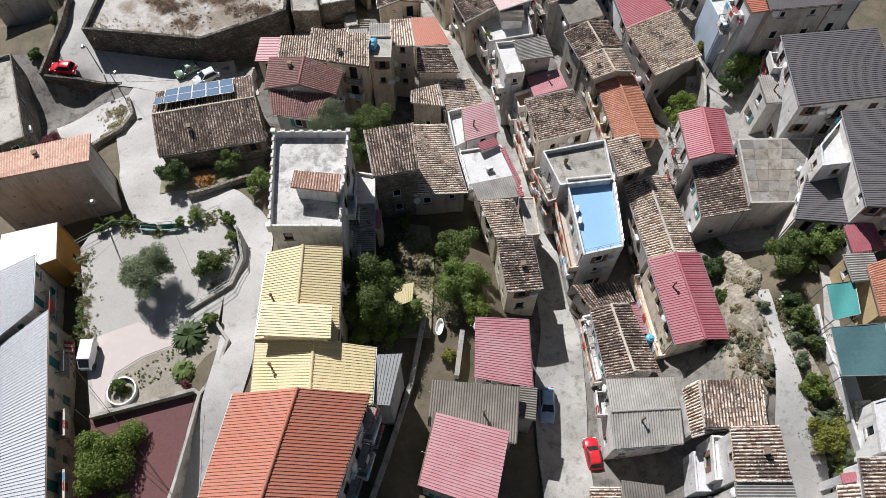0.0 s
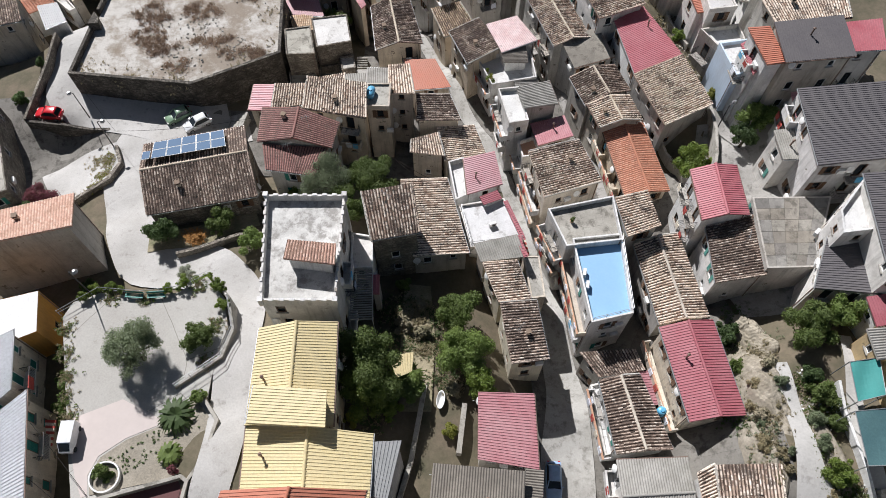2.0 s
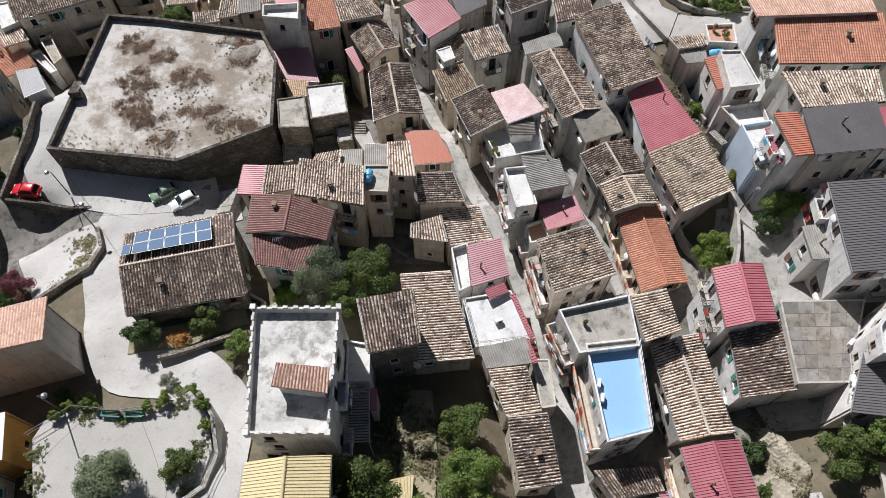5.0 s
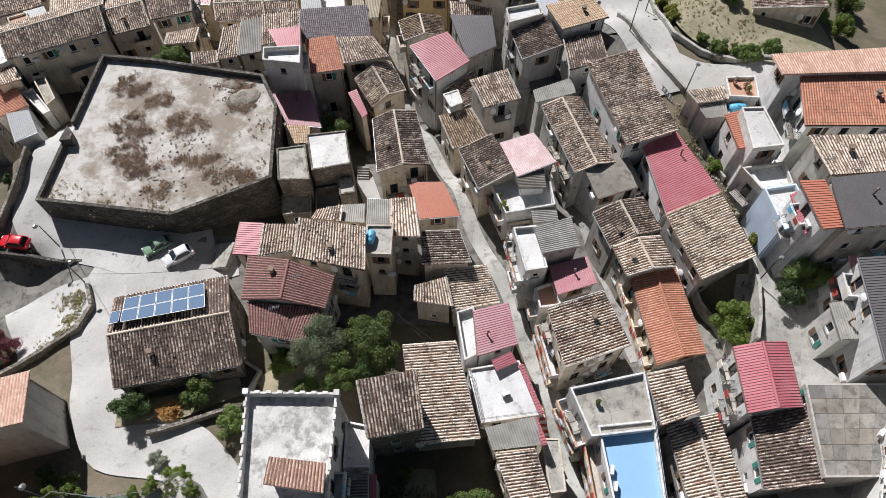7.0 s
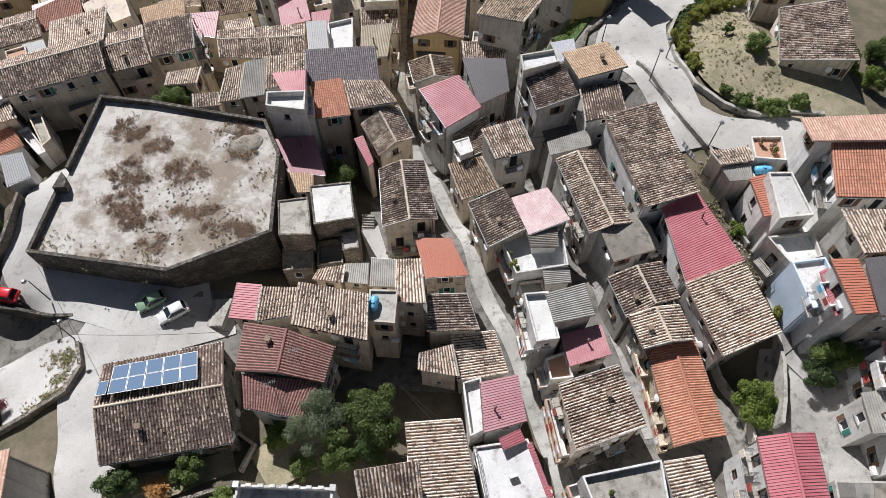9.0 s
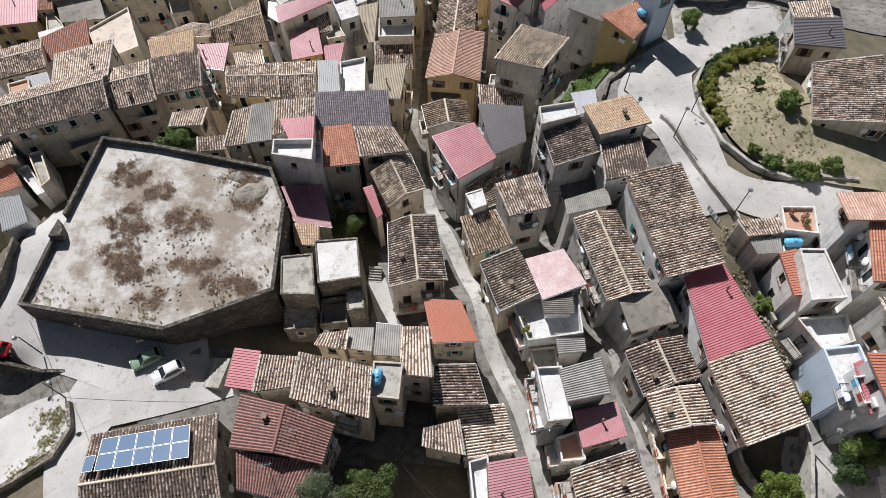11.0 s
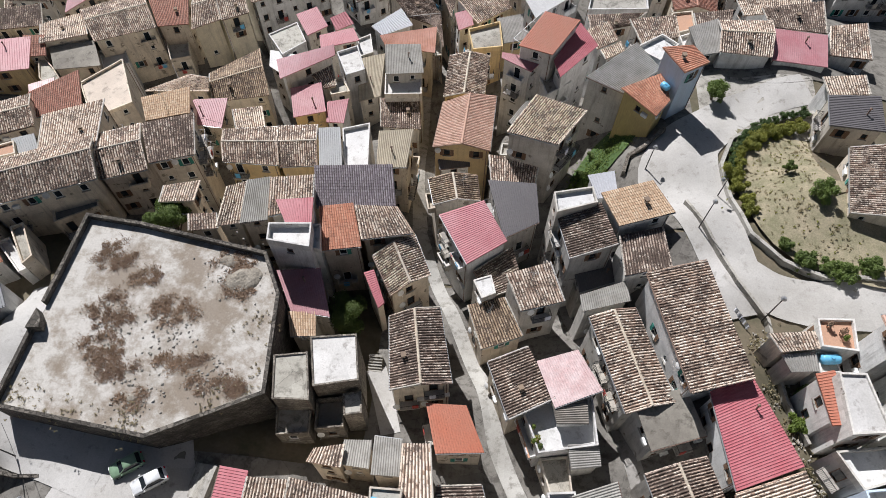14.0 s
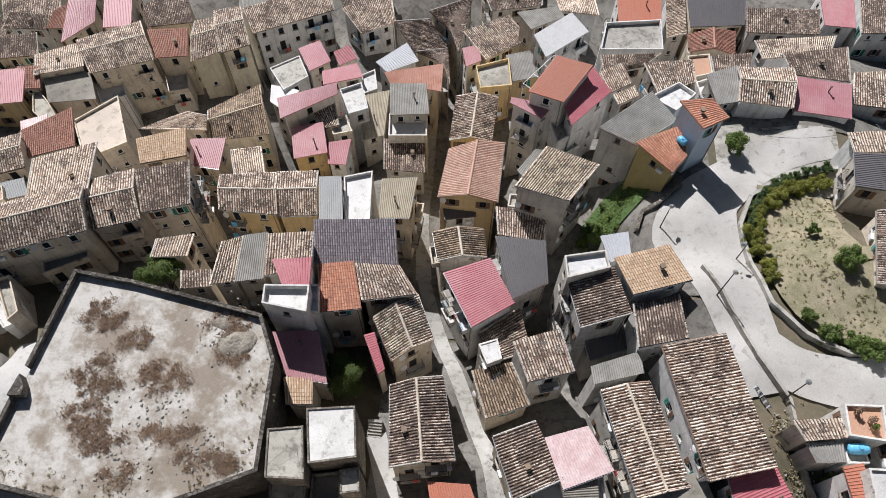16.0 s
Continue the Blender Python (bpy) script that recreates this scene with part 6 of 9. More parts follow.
plan(((-31.08, 124.95), (-26.58, 126.48), (-25.12, 121.59), (-29.78, 119.99)), -4.5, "mono", "d", 0.77, "sheet_pink", "ochre")
plan(((-29.37, 129.07), (-25.58, 130.34), (-24.33, 126.63), (-26.29, 125.79)), -4.5, "mono", "d", 0.62, "tile_old", "beige")
plan(((-25.4, 123.74), (-22.2, 124.7), (-22.34, 120.25), (-24.98, 120.18)), -5.5, "mono", "d", 0.4, "sheet_red", "white")
plan(((-25.33, 133.32), (-22.27, 135.02), (-20.47, 130.12), (-23.17, 128.75)), -5, "flat", "d", 0, "white_terrace", "white", 0.5)
plan(((15.89, 153.05), (22.76, 153.77), (22.68, 147.04), (16.14, 146)), 1, "mono", "d", 0.69, "sheet_orange", "white")
plan(((14.2, 145.73), (22.47, 147.19), (22.49, 141.06), (13.28, 140.1)), 0.5, "flat", "d", 0, "concrete", "white", 0.6)
plan(((13.13, 138.69), (22.08, 139.96), (19.61, 137.54), (13.84, 135.61)), 1, "mono", "d", 0.43, "tile_dark", "white")
plan(((25.39, 142.24), (32.63, 143.68), (31.98, 138.87), (25.72, 138.89)), 3, "gable", "v", 1.02, "tile_terra", "beige")
plan(((27.1, 155.36), (36.48, 156.34), (35.78, 148.91), (27.4, 147.67)), 0, "mono", "d", 0.76, "sheet_slate", "beige")
plan(((35.69, 150.83), (46.7, 151.49), (46.27, 146.85), (35.43, 146.2)), 1, "mono", "d", 0.7, "tile_dark", "grey")
plan(((34.52, 140.78), (46.38, 142.91), (45.28, 139.81), (35.52, 137.71)), 4, "mono", "d", 0.46, "tile_light", "white")
plan(((45.79, 133.14), (51.03, 134.19), (50.91, 127.99), (45.18, 128.36)), 6.5, "mono", "d", 0.82, "tile_old", "white")
plan(((48.77, 158.79), (54.21, 159.36), (53.55, 151.22), (48.81, 151.35)), -1, "mono", "d", 0.78, "sheet_pink", "white")
plan(((54.42, 159.19), (65.19, 160.32), (64.52, 150.36), (53.66, 149.24)), 0, "mono", "d", 1.3, "tile_dark", "white")
plan(((-91.51, 142.03), (-80.36, 145.06), (-78.67, 140.63), (-90.08, 137.9)), -10, "mono", "d", 0.68, "tile_dark", "grey")
plan(((-86.38, 133.25), (-77.41, 135.39), (-75.66, 129.01), (-84, 127)), -8, "mono", "d", 0.66, "sheet_pink", "ochre")
plan(((-78.88, 135.51), (-75.26, 135.88), (-73.87, 132), (-77.71, 131.37)), -8, "mono", "d", 0.63, "tile_terra", "beige")
plan(((-74.33, 134.19), (-67.4, 136.37), (-65.11, 131.59), (-72.43, 130.01)), -9, "mono", "d", 0.74, "concrete_roof", "beige")
plan(((-65.3, 154.23), (-58.54, 159.3), (-55.74, 151.98), (-63.12, 150.1)), -11, "mono", "d", 0.94, "tile_dark", "beige")
plan(((-73, 113.75), (-66.49, 116.96), (-63.8, 111.47), (-70.6, 108.37)), 0, "gable", "h", 0.9, "tile_old", "beige")
plan(((-48.38, 161.42), (-35.87, 164.24), (-33.38, 158.36), (-45.63, 153.09)), -12, "mono", "d", 1.14, "tile_dark", "beige")
plan(((-31.51, 163.24), (-22.69, 167.19), (-21.51, 158.1), (-29.81, 158.68)), -12, "mono", "d", 1.05, "tile_dark", "beige")
plan(((-5.85, 163.91), (5.1, 166.53), (5.4, 160.35), (-3.4, 158.03)), -9, "mono", "d", 0.93, "tile_dark", "beige")
plan(((-94.92, 160.68), (-85.65, 164.77), (-80.85, 153.18), (-89.31, 148.03)), -13, "mono", "d", 1.3, "tile_old", "beige")
plan(((-63.74, 99.17), (-60.38, 100.39), (-56.84, 96.99), (-62.23, 94.29)), 4, "mono", "d", 0.73, "tile_dark", "beige")
plan(((-43.54, 49.54), (-41.08, 52.52), (-39.36, 50.72), (-40.34, 47.75)), 4.28, "mono", "d", 0.5, "sheet_red", "grey")
plan(((-5.56, 31.2), (-3.02, 31.72), (-3.17, 29.74), (-4.68, 29.1)), 10.6, "mono", "d", 0.21, "sheet_yellow", "beige")
plan(((-7.46, 39.13), (-6.58, 39.13), (-6.51, 37.04), (-7.21, 37.04)), 13, "mono", "d", 0.21, "sheet_red", "grey")
plan(((-46.23, 153.3), (-32.95, 160.82), (-30.69, 155.43), (-43.47, 148.35)), -9, "mono", "d", 0.86, "tile_old", "white")
plan(((-29.82, 157.16), (-22.06, 163.06), (-20.11, 155.73), (-25.64, 152.38)), -11, "mono", "d", 1.02, "tile_old", "white")
plan(((-76.23, 133.57), (-72.63, 130.35), (-65.41, 122.04), (-73.99, 127.88)), -9.5, "flat", "d", 0, "concrete", "beige", 0.4)
plan(((-37.45, 136.42), (-32.71, 135.71), (-34.74, 131.87), (-37.07, 133.37)), -8.5, "mono", "d", 0.53, "white_roof", "white")
plan(((-22.37, 134.42), (-18.13, 136.02), (-17.98, 127.99), (-21.25, 126.56)), -7.5, "mono", "d", 1.2, "fibre_beige", "beige")
plan(((0.54, 127.41), (5.38, 127.91), (5.94, 124.79), (1.17, 123.79)), -2, "mono", "d", 0.51, "fibre_grey", "grey")
plan(((17.39, 123.03), (21.05, 125.74), (23.05, 124.08), (20.41, 121.07)), 10, "flat", "d", 0, "white_terrace", "white", 0.5)
plan(((24.74, 129.79), (27.24, 131.05), (27.47, 126.92), (25.27, 127.08)), 6, "flat", "d", 0, "white_terrace", "white", 0.5)
plan(((3.32, 110.91), (6.39, 111.56), (6.79, 109.47), (3.75, 108.83)), 0, "mono", "d", 0.32, "tile_dark", "grey")
plan(((-14.06, 90.23), (-12.88, 90.57), (-11.14, 86.47), (-11.8, 85.89)), 5, "mono", "l", 0.3, "sheet_red", "beige", name="shed")
plan(((-21.87, 93.64), (-19.3, 94.17), (-18.74, 90.9), (-21.98, 91.45)), 8, "flat", "d", 0, "white_terrace", "white", 0.5)
plan(((4.55, 76.25), (11.96, 77.55), (12.49, 72.59), (6.45, 71.27)), 4.6, "flat", "d", 0, "white_terrace", "white", 0.8)
plan(((7.52, 76.47), (11.27, 77.38), (11.42, 74.39), (8.09, 73.98)), 6.4, "mono", "r", 0.5, "fibre_brown", "white", name="shed")
plan(((9.43, 72.39), (12.66, 72.85), (12.85, 70.54), (9.79, 69.92)), 5.0, "mono", "r", 0.4, "fibre_grey", "grey", name="shed")
plan(((6.86, 71.2), (9.75, 71.7), (10.22, 68.2), (8.02, 67.6)), 2.6, "flat", "d", 0, "concrete", "beige", 0.5)
plan(((-55.56, 98.6), (-50.53, 101.04), (-49.04, 97.84), (-53.76, 95.04)), 2, "flat", "d", 0, "concrete_tile", "beige", 0.5)
plan(((-35.24, 94.92), (-31.98, 95.39), (-31.44, 93.47), (-34.75, 92.85)), 7, "mono", "d", 0.33, "tile_old", "beige")
plan(((-69.9, 121.12), (-66.5, 122.84), (-65.65, 120.57), (-69.3, 119.57)), -3, "mono", "d", 0.2, "sheet_pale", "beige")
plan(((-87.86, 150.42), (-81.13, 150.55), (-80.6, 147.5), (-88.04, 147)), -11, "mono", "d", 0.49, "tile_dark", "grey")
plan(((-79.83, 150.87), (-77.78, 153.36), (-76.84, 147.74), (-80.15, 147.39)), -10.5, "mono", "d", 0.68, "tile_terra", "grey")
plan(((-47.93, 157.63), (-42.26, 159.09), (-41.49, 154.48), (-47.34, 153.31)), -9.5, "mono", "d", 0.68, "fibre_grey", "grey")
plan(((-89.55, 148.74), (-88.69, 151.66), (-86.81, 147.56), (-88.44, 145.33)), -12, "mono", "d", 0.61, "tile_old", "grey")
plan(((24.26, 15.12), (26.07, 14.96), (25.66, 11.36), (23.86, 11.27)), 13.2, "flat", "d", 0, "white_terrace", "white", 0.3)
plan(((23.15, 14.18), (24.77, 13.87), (24.6, 10.67), (22.86, 10.67)), 11, "flat", "d", 0, "white_roof", "white", 0.2)
plan(((33.3, 11.22), (34.57, 11.36), (34.68, 10.6), (33.31, 10.42)), 16.5, "mono", "d", 0.08, "sheet_red", "white")
plan(((32.69, 10.15), (34.81, 10.28), (34.68, 7.12), (32.35, 7.16)), 16.6, "mono", "l", 0.33, "tile_light", "white")
plan(((37.17, 17.01), (41.18, 18.11), (40.57, 13.25), (36.64, 12.78)), 17.5, "flat", "d", 0, "white_roof", "white", 0.1)
plan(((33.8, 65.87), (34.64, 66.29), (35.16, 61.89), (34.24, 61.3)), 18.2, "mono", "l", 0.1, "sheet_red", "white")
plan(((43.05, 66.26), (48.8, 67.04), (48.27, 62.77), (43.46, 62.4)), 20.6, "mono", "d", 0.41, "sheet_red", "white")
plan(((-57.76, 93.04), (-56.41, 93.78), (-53.64, 89.48), (-54.38, 88.29)), 3.6, "flat", "d", 0, "concrete", "beige", 0.5)
plan(((-59.32, 91.44), (-58.15, 92.27), (-54.52, 88.31), (-55.27, 87.72)), 2.4, "flat", "d", 0, "white_terrace", "white", 0.5)
plan(((-65.46, 98.82), (-62.61, 99.62), (-59.96, 95.91), (-62.7, 93.9)), 5, "flat", "d", 0, "white_terrace", "white", 0.2)
plan(((-63.92, 93.94), (-61.1, 95.25), (-58.57, 92.05), (-61.5, 90.69)), 4.5, "mono", "u", 0.61, "tile_light", "beige")
plan(((-63.58, 106.69), (-60.82, 107.85), (-59.48, 105.56), (-61.95, 104.54)), 3, "mono", "d", 0.27, "sheet_grey", "beige")
plan(((-65.09, 104.81), (-62.63, 106.03), (-61.67, 104.11), (-64.11, 103.12)), 3.4, "flat", "d", 0, "terra_floor", "beige", 0.3)
plan(((8.76, 43.58), (10.52, 43.58), (10.86, 38.7), (9.38, 38.49)), 8.6, "flat", "d", 0, "concrete", "beige", 0.1)
plan(((-9.6, 43.7), (-7.4, 43.3), (-7.3, 39.7), (-9.5, 39.6)), 13.4, "flat", "d", 0, "white_terrace", "white", 0.35)
plan(((15.1, 29.47), (16.36, 29.8), (17.11, 22.75), (15.84, 22.39)), 6.6, "flat", "d", 0, "white_terrace", "white", 0.35)
plan(((5.48, 124.67), (8.66, 126.79), (10.21, 122.83), (6.87, 120.21)), 3, "flat", "d", 0, "concrete", "white", 0.5)
plan(((1.85, 115.3), (4.05, 118.44), (5.82, 118.26), (3.9, 112.87)), 3.6, "mono", "l", 0.71, "fibre_grey", "grey")
plan(((1.15, 111.94), (7.12, 111.86), (6.8, 110.12), (0.97, 110.04)), 2.4, "flat", "d", 0, "concrete", "grey", 0.4)
plan(((-7.55, 145.22), (-4.89, 146.5), (-4.26, 143.18), (-6.6, 141.72)), -6.2, "mono", "d", 0.35, "sheet_pink", "white")
plan(((12.67, 133.37), (15.72, 135.4), (17.17, 132.21), (14.14, 130.12)), 3, "mono", "d", 0.53, "tile_old", "white")
plan(((14.21, 128.59), (17.1, 130.51), (17.72, 128.97), (14.99, 127.08)), 4, "mono", "d", 0.25, "tile_light", "grey")
plan(((27.8, 136.43), (33.54, 137.67), (32.97, 134.61), (28.17, 133.69)), 4.6, "mono", "d", 0.43, "tile_dark", "grey")
plan(((24.55, 136.08), (27.59, 136.83), (27.75, 133.24), (24.89, 132.12)), 4.6, "flat", "d", 0, "terra_floor", "beige", 0.3)
plan(((7.09, 154.95), (13.1, 156.91), (13.85, 151.25), (7.7, 151.64)), -3, "mono", "u", 0.68, "tile_light", "white")
plan(((24.28, 155.64), (27.27, 156.73), (26.84, 146.58), (23.91, 145.79)), -1, "mono", "l", 0.47, "tile_light", "white")
plan(((-26.14, 127.66), (-23.96, 128.98), (-22.29, 126.12), (-25.02, 125.2)), -5.5, "flat", "d", 0, "concrete", "beige", 0.3)
plan(((-23.01, 138.44), (-21.04, 139.85), (-20.1, 135.9), (-21.98, 134.77)), -7, "flat", "d", 0, "white_terrace", "white", 0.4)
plan(((-59.15, 143.93), (-55.48, 145.11), (-52.99, 138.37), (-56.19, 137.29)), -13.5, "flat", "d", 0, "concrete", "beige", 0.5)
plan(((-68.06, 136.7), (-64.32, 138.6), (-62.05, 134.6), (-65.65, 132.53)), -12, "flat", "d", 0, "white_terrace", "white", 0.5)
plan(((-62.56, 64.44), (-57.06, 66.42), (-51.43, 52.85), (-57.74, 49.54)), 7.5, "flat", "d", 0, "concrete", "stone", 0.5)
plan(((-57.3, 84.6), (-54.6, 85.3), (-52.6, 82.0), (-55.1, 80.4)), 6.5, "mono", "d", 0.3, "sheet_grey", "white", name="shed")
plan(((-66.5, 84.6), (-59.6, 85.6), (-57.2, 79.8), (-64.6, 77.6)), 8.8, "mono", "d", 0.8, "tile_dark", "beige")
plan(((-66.67, 92.51), (-61.13, 93.15), (-57.22, 88.67), (-63.88, 85.82)), 3, "mono", "l", 0.95, "tile_orange", "white")
plan(((-20.9, 73.7), (-17.3, 73.9), (-17.1, 71.3), (-20.4, 70.9)), 4.6, "flat", "d", 0, "concrete", "stone", 0.5)
plan(((-14.0, 75.4), (-12.2, 75.8), (-11.8, 73.6), (-13.6, 73.2)), 6.0, "flat", "d", 0, "concrete", "stone", 0.12)
plan(((-16.9, 75.0), (-14.2, 75.5), (-13.7, 72.4), (-16.6, 71.9)), 3.4, "flat", "d", 0, "concrete_roof", "stone", 1.3)
plan(((31.6, 80.9), (33.3, 81.1), (33.6, 79.1), (31.7, 78.9)), 14, "flat", "d", 0, "concrete", "white", 0.1, name="shed")
HOUSES = [build_house(index) for index in range(len(PLANS))]


# ---- parts of single houses ----
def house_at(x, y):
    """The house whose plan's middle lies nearest, and the matrix from the world into it."""
    k = min(range(len(PLANS)), key=lambda i: sum((sum(c[j] for c in PLANS[i][0]) / 4 - (x, y)[j]) ** 2 for j in (0, 1)))
    return HOUSES[k], HOUSES[k].matrix_basis.inverted(), PLANS[k]


def merlons(x, y):
    """Small raised blocks and corner posts along a terrace parapet."""
    house, inv, pl = house_at(x, y)
    top = pl[1] + pl[7]
    s, c = Shell(), Shell()
    s.box(-0.22, -0.12, -0.02, 0.22, 0.12, 0.1)
    c.box(-0.2, -0.2, -0.9, 0.2, 0.2, 0.2)
    c.box(-0.24, -0.24, 0.2, 0.24, 0.24, 0.26)
    block, post = s.mesh("merlon", WALLS["white"]), c.mesh("corner_post", WALLS["white"])
    for k in range(4):
        a, b2 = np.array(pl[0][k]), np.array(pl[0][(k + 1) % 4])
        ln = np.linalg.norm(b2 - a)
        turn = math.degrees(math.atan2(*(b2 - a)[::-1]))
        child("corner_post", post, house, inv @ pose(*a, top, 0, 0, turn))
        n = int(ln / 0.95)
        for j in range(1, n):
            p = a + (b2 - a) * j / n
            child("merlon", block, house, inv @ pose(*p, top, 0, 0, turn))


merlons(-13.3, 38.9)


def terrace_slabs(x, y, across, along):
    """Cast slabs with open joints laid over a flat roof."""
    house, inv, pl = house_at(x, y)
    c = [np.array(q) for q in pl[0]]
    at = lambda u, v: (c[0] * (1 - u) + c[1] * u) * (1 - v) + (c[3] * (1 - u) + c[2] * u) * v
    for i in range(across):
        for j in range(along):
            g = 0.0018
            ring = [tuple(at(*q)) for q in ((i / across + g, j / along + g), ((i + 1) / across - g, j / along + g), ((i + 1) / across - g, (j + 1) / along - g), (i / across + g, (j + 1) / along - g))]
            s = Shell()
            o = inv.translation
            s.prism([(q[0] + o[0], q[1] + o[1]) for q in ring], pl[1] + o[2] - 0.02, pl[1] + o[2] + 0.05 + 0.006 * ((i * 3 + j * 5) % 3))
            child("slab", s.mesh("slab", COVERS["concrete_tile"]), house)


terrace_slabs(35.8, 43.3, 5, 6)


def long_balcony(x, y, p, q, z, deep, mat, cloth_step=0):
    """A balcony that runs along a whole front, with a solid parapet, brackets and washing."""
    house, inv, pl = house_at(x, y)
    p, q = np.array(p), np.array(q)
    ln = np.linalg.norm(q - p)
    m4 = inv @ pose(*p, z, 0, 0, math.degrees(math.atan2(*(q - p)[::-1])))
    s = Shell()
    s.box(0, 0, -0.16, ln, deep, 0.0)
    bal = child("balcony", s.mesh("balcony", WALLS[mat]), house, m4)
    s = Shell()
    s.box(0, deep - 0.12, 0.0, ln, deep, 0.9)
    s.box(0, 0, 0.0, 0.12, deep - 0.12, 0.9)
    s.box(ln - 0.12, 0, 0.0, ln, deep - 0.12, 0.9)
    child("balcony_wall", s.mesh("balcony_wall", WALLS[mat]), bal)
    s = Shell()
    s.box(-0.04, deep - 0.17, 0.9, ln + 0.04, deep + 0.05, 0.96)
    child("coping", s.mesh("coping", COVERS["terra_floor"]), bal)
    if cloth_step:
        for k in range(int(ln / cloth_step)):
            child("washing", RAIL_CLOTHS[k % 3], bal, pose((k + 0.6) * cloth_step, deep - 0.9, -0.06))


long_balcony(15.5, 46, (12.95, 43.0), (11.35, 47.5), 8.3, 1.0, "white", 1.3)
long_balcony(15.5, 46, (12.95, 43.0), (11.35, 47.5), 5.3, 0.9, "beige", 1.1)
long_balcony(16.7, 39.6, (14.8, 34.45), (13.75, 44.0), 8.0, 1.05, "beige", 1.5)
long_balcony(16.7, 39.6, (14.8, 35.4), (13.9, 43.0), 5.0, 0.95, "white", 1.2)

long_balcony(10.5, 59.6, (9.65, 58.25), (9.25, 60.4), 3.6, 0.9, "white", 1.0)
long_balcony(14.0, 54.8, (11.2, 50.6), (10.0, 56.3), 6.0, 1.0, "white", 1.2)
long_balcony(14.0, 54.8, (11.2, 50.6), (10.0, 56.3), 3.2, 0.9, "beige", 1.4)
long_balcony(8.6, 64.1, (7.95, 61.4), (6.85, 66.5), 6.2, 0.9, "white", 1.3)
long_balcony(8.8, 74.4, (6.4, 71.4), (4.6, 76.1), 2.6, 0.8, "white", 1.2)
long_balcony(18.6, 25.8, (16.3, 22.0), (15.45, 29.0), 6.4, 0.9, "white", 1.6)
long_balcony(25.0, 29.5, (22.9, 24.5), (21.5, 33.8), 7.6, 0.9, "beige", 1.7)
long_balcony(23.2, 57.4, (21.35, 51.7), (19.7, 62.1), 4.4, 0.7, "cream", 1.9)


def tiled_coping(x, y, p, q, z):
    """Red sheet coping with cross ribs on the wall along the alley."""
    house, inv, pl = house_at(x, y)
    p, q = np.array(p), np.array(q)
    ln = np.linalg.norm(q - p)
    m4 = inv @ pose(*p, z, 0, 0, math.degrees(math.atan2(*(q - p)[::-1])))
    s = Shell()
    s.box(0, -0.28, 0.0, ln, 0.28, 0.05)
    cop = child("coping", s.mesh("coping", COVERS["sheet_red"]), house, m4)
    s = Shell()
    s.box(-0.045, -0.28, 0.05, 0.045, 0.28, 0.1)
    rib = s.mesh("rib", COVERS["sheet_red"])
    for k in range(int(ln / 0.3)):
        child("rib", rib, cop, pose(0.15 + k * 0.3, 0, 0))


tiled_coping(4.9, 48.5, (7.2, 51.4), (9.05, 46.25), 7.72)
tiled_coping(6.0, 43.4, (8.0, 45.1), (8.85, 42.5), 10.55)


def terrace_rail(x, y, pts, z, mat="galvanised"):
    """Thin posts with two rails round part of a roof terrace."""
    house, inv, pl = house_at(x, y)
    for a, b2 in zip(pts, pts[1:]):
        a, b2 = Vector((*a, z)), Vector((*b2, z))
        a, b2 = inv @ a, inv @ b2
        for h in (0.45, 0.85):
            s = Shell()
            s.tube(a + Vector((0, 0, h)), b2 + Vector((0, 0, h)), 0.025, 0.025, 5)
            child("rail", s.mesh("rail", M[mat]), house)
        n = max(1, int((b2 - a).length / 1.2))
        for j in range(n + 1):
            q = a.lerp(b2, j / n)
            s = Shell()
            s.tube(q - Vector((0, 0, 0.1)), q + Vector((0, 0, 0.88)), 0.025, 0.025, 5)
            child("rail_post", s.mesh("rail_post", M[mat]), house)


terrace_rail(16.7, 39.6, [(18.95, 44.3), (19.05, 35.6), (14.95, 34.55)], 11.85)
terrace_rail(4.9, 48.5, [(2.0, 50.6), (3.1, 45.5), (8.9, 46.3)], 7.65)


def slatted_canopy(ring, z, count):
    """Bars with gaps between them, laid over two beams on posts."""
    o = np.array(ring[0])
    P = [np.array(c) - o for c in ring]
    top = thing("slatted_canopy", pose(*ring[0], z), "dark slatted canopy over a narrow yard", "canopy", "shade canopies")
    for k in range(count):
        u0, u1 = k / count, (k + 0.5) / count
        s = Shell()
        s.prism([tuple(P[0] * (1 - u0) + P[3] * u0), tuple(P[1] * (1 - u0) + P[2] * u0), tuple(P[1] * (1 - u1) + P[2] * u1), tuple(P[0] * (1 - u1) + P[3] * u1)], 0.0, 0.07)
        child("slat", s.mesh("slat", COVERS["fibre_grey"]), top)
    for a, b2 in ((P[0], P[3]), (P[1], P[2])):
        s = Shell()
        s.tube((*a, -0.06), (*b2, -0.06), 0.06, 0.06, 6)
        child("beam", s.mesh("beam", M["galvanised"]), top)
    for q in P:
        s = Shell()
        s.tube((*q, float(ground_z(*(q + o))) - z - 0.3), (*q, 0.0), 0.05, 0.05, 6)
        child("post", s.mesh("post", M["galvanised"]), top)


slatted_canopy([(-9.4, 39.4), (-7.3, 39.5), (-7.0, 33.9), (-9.25, 33.8)], 13.5, 22)

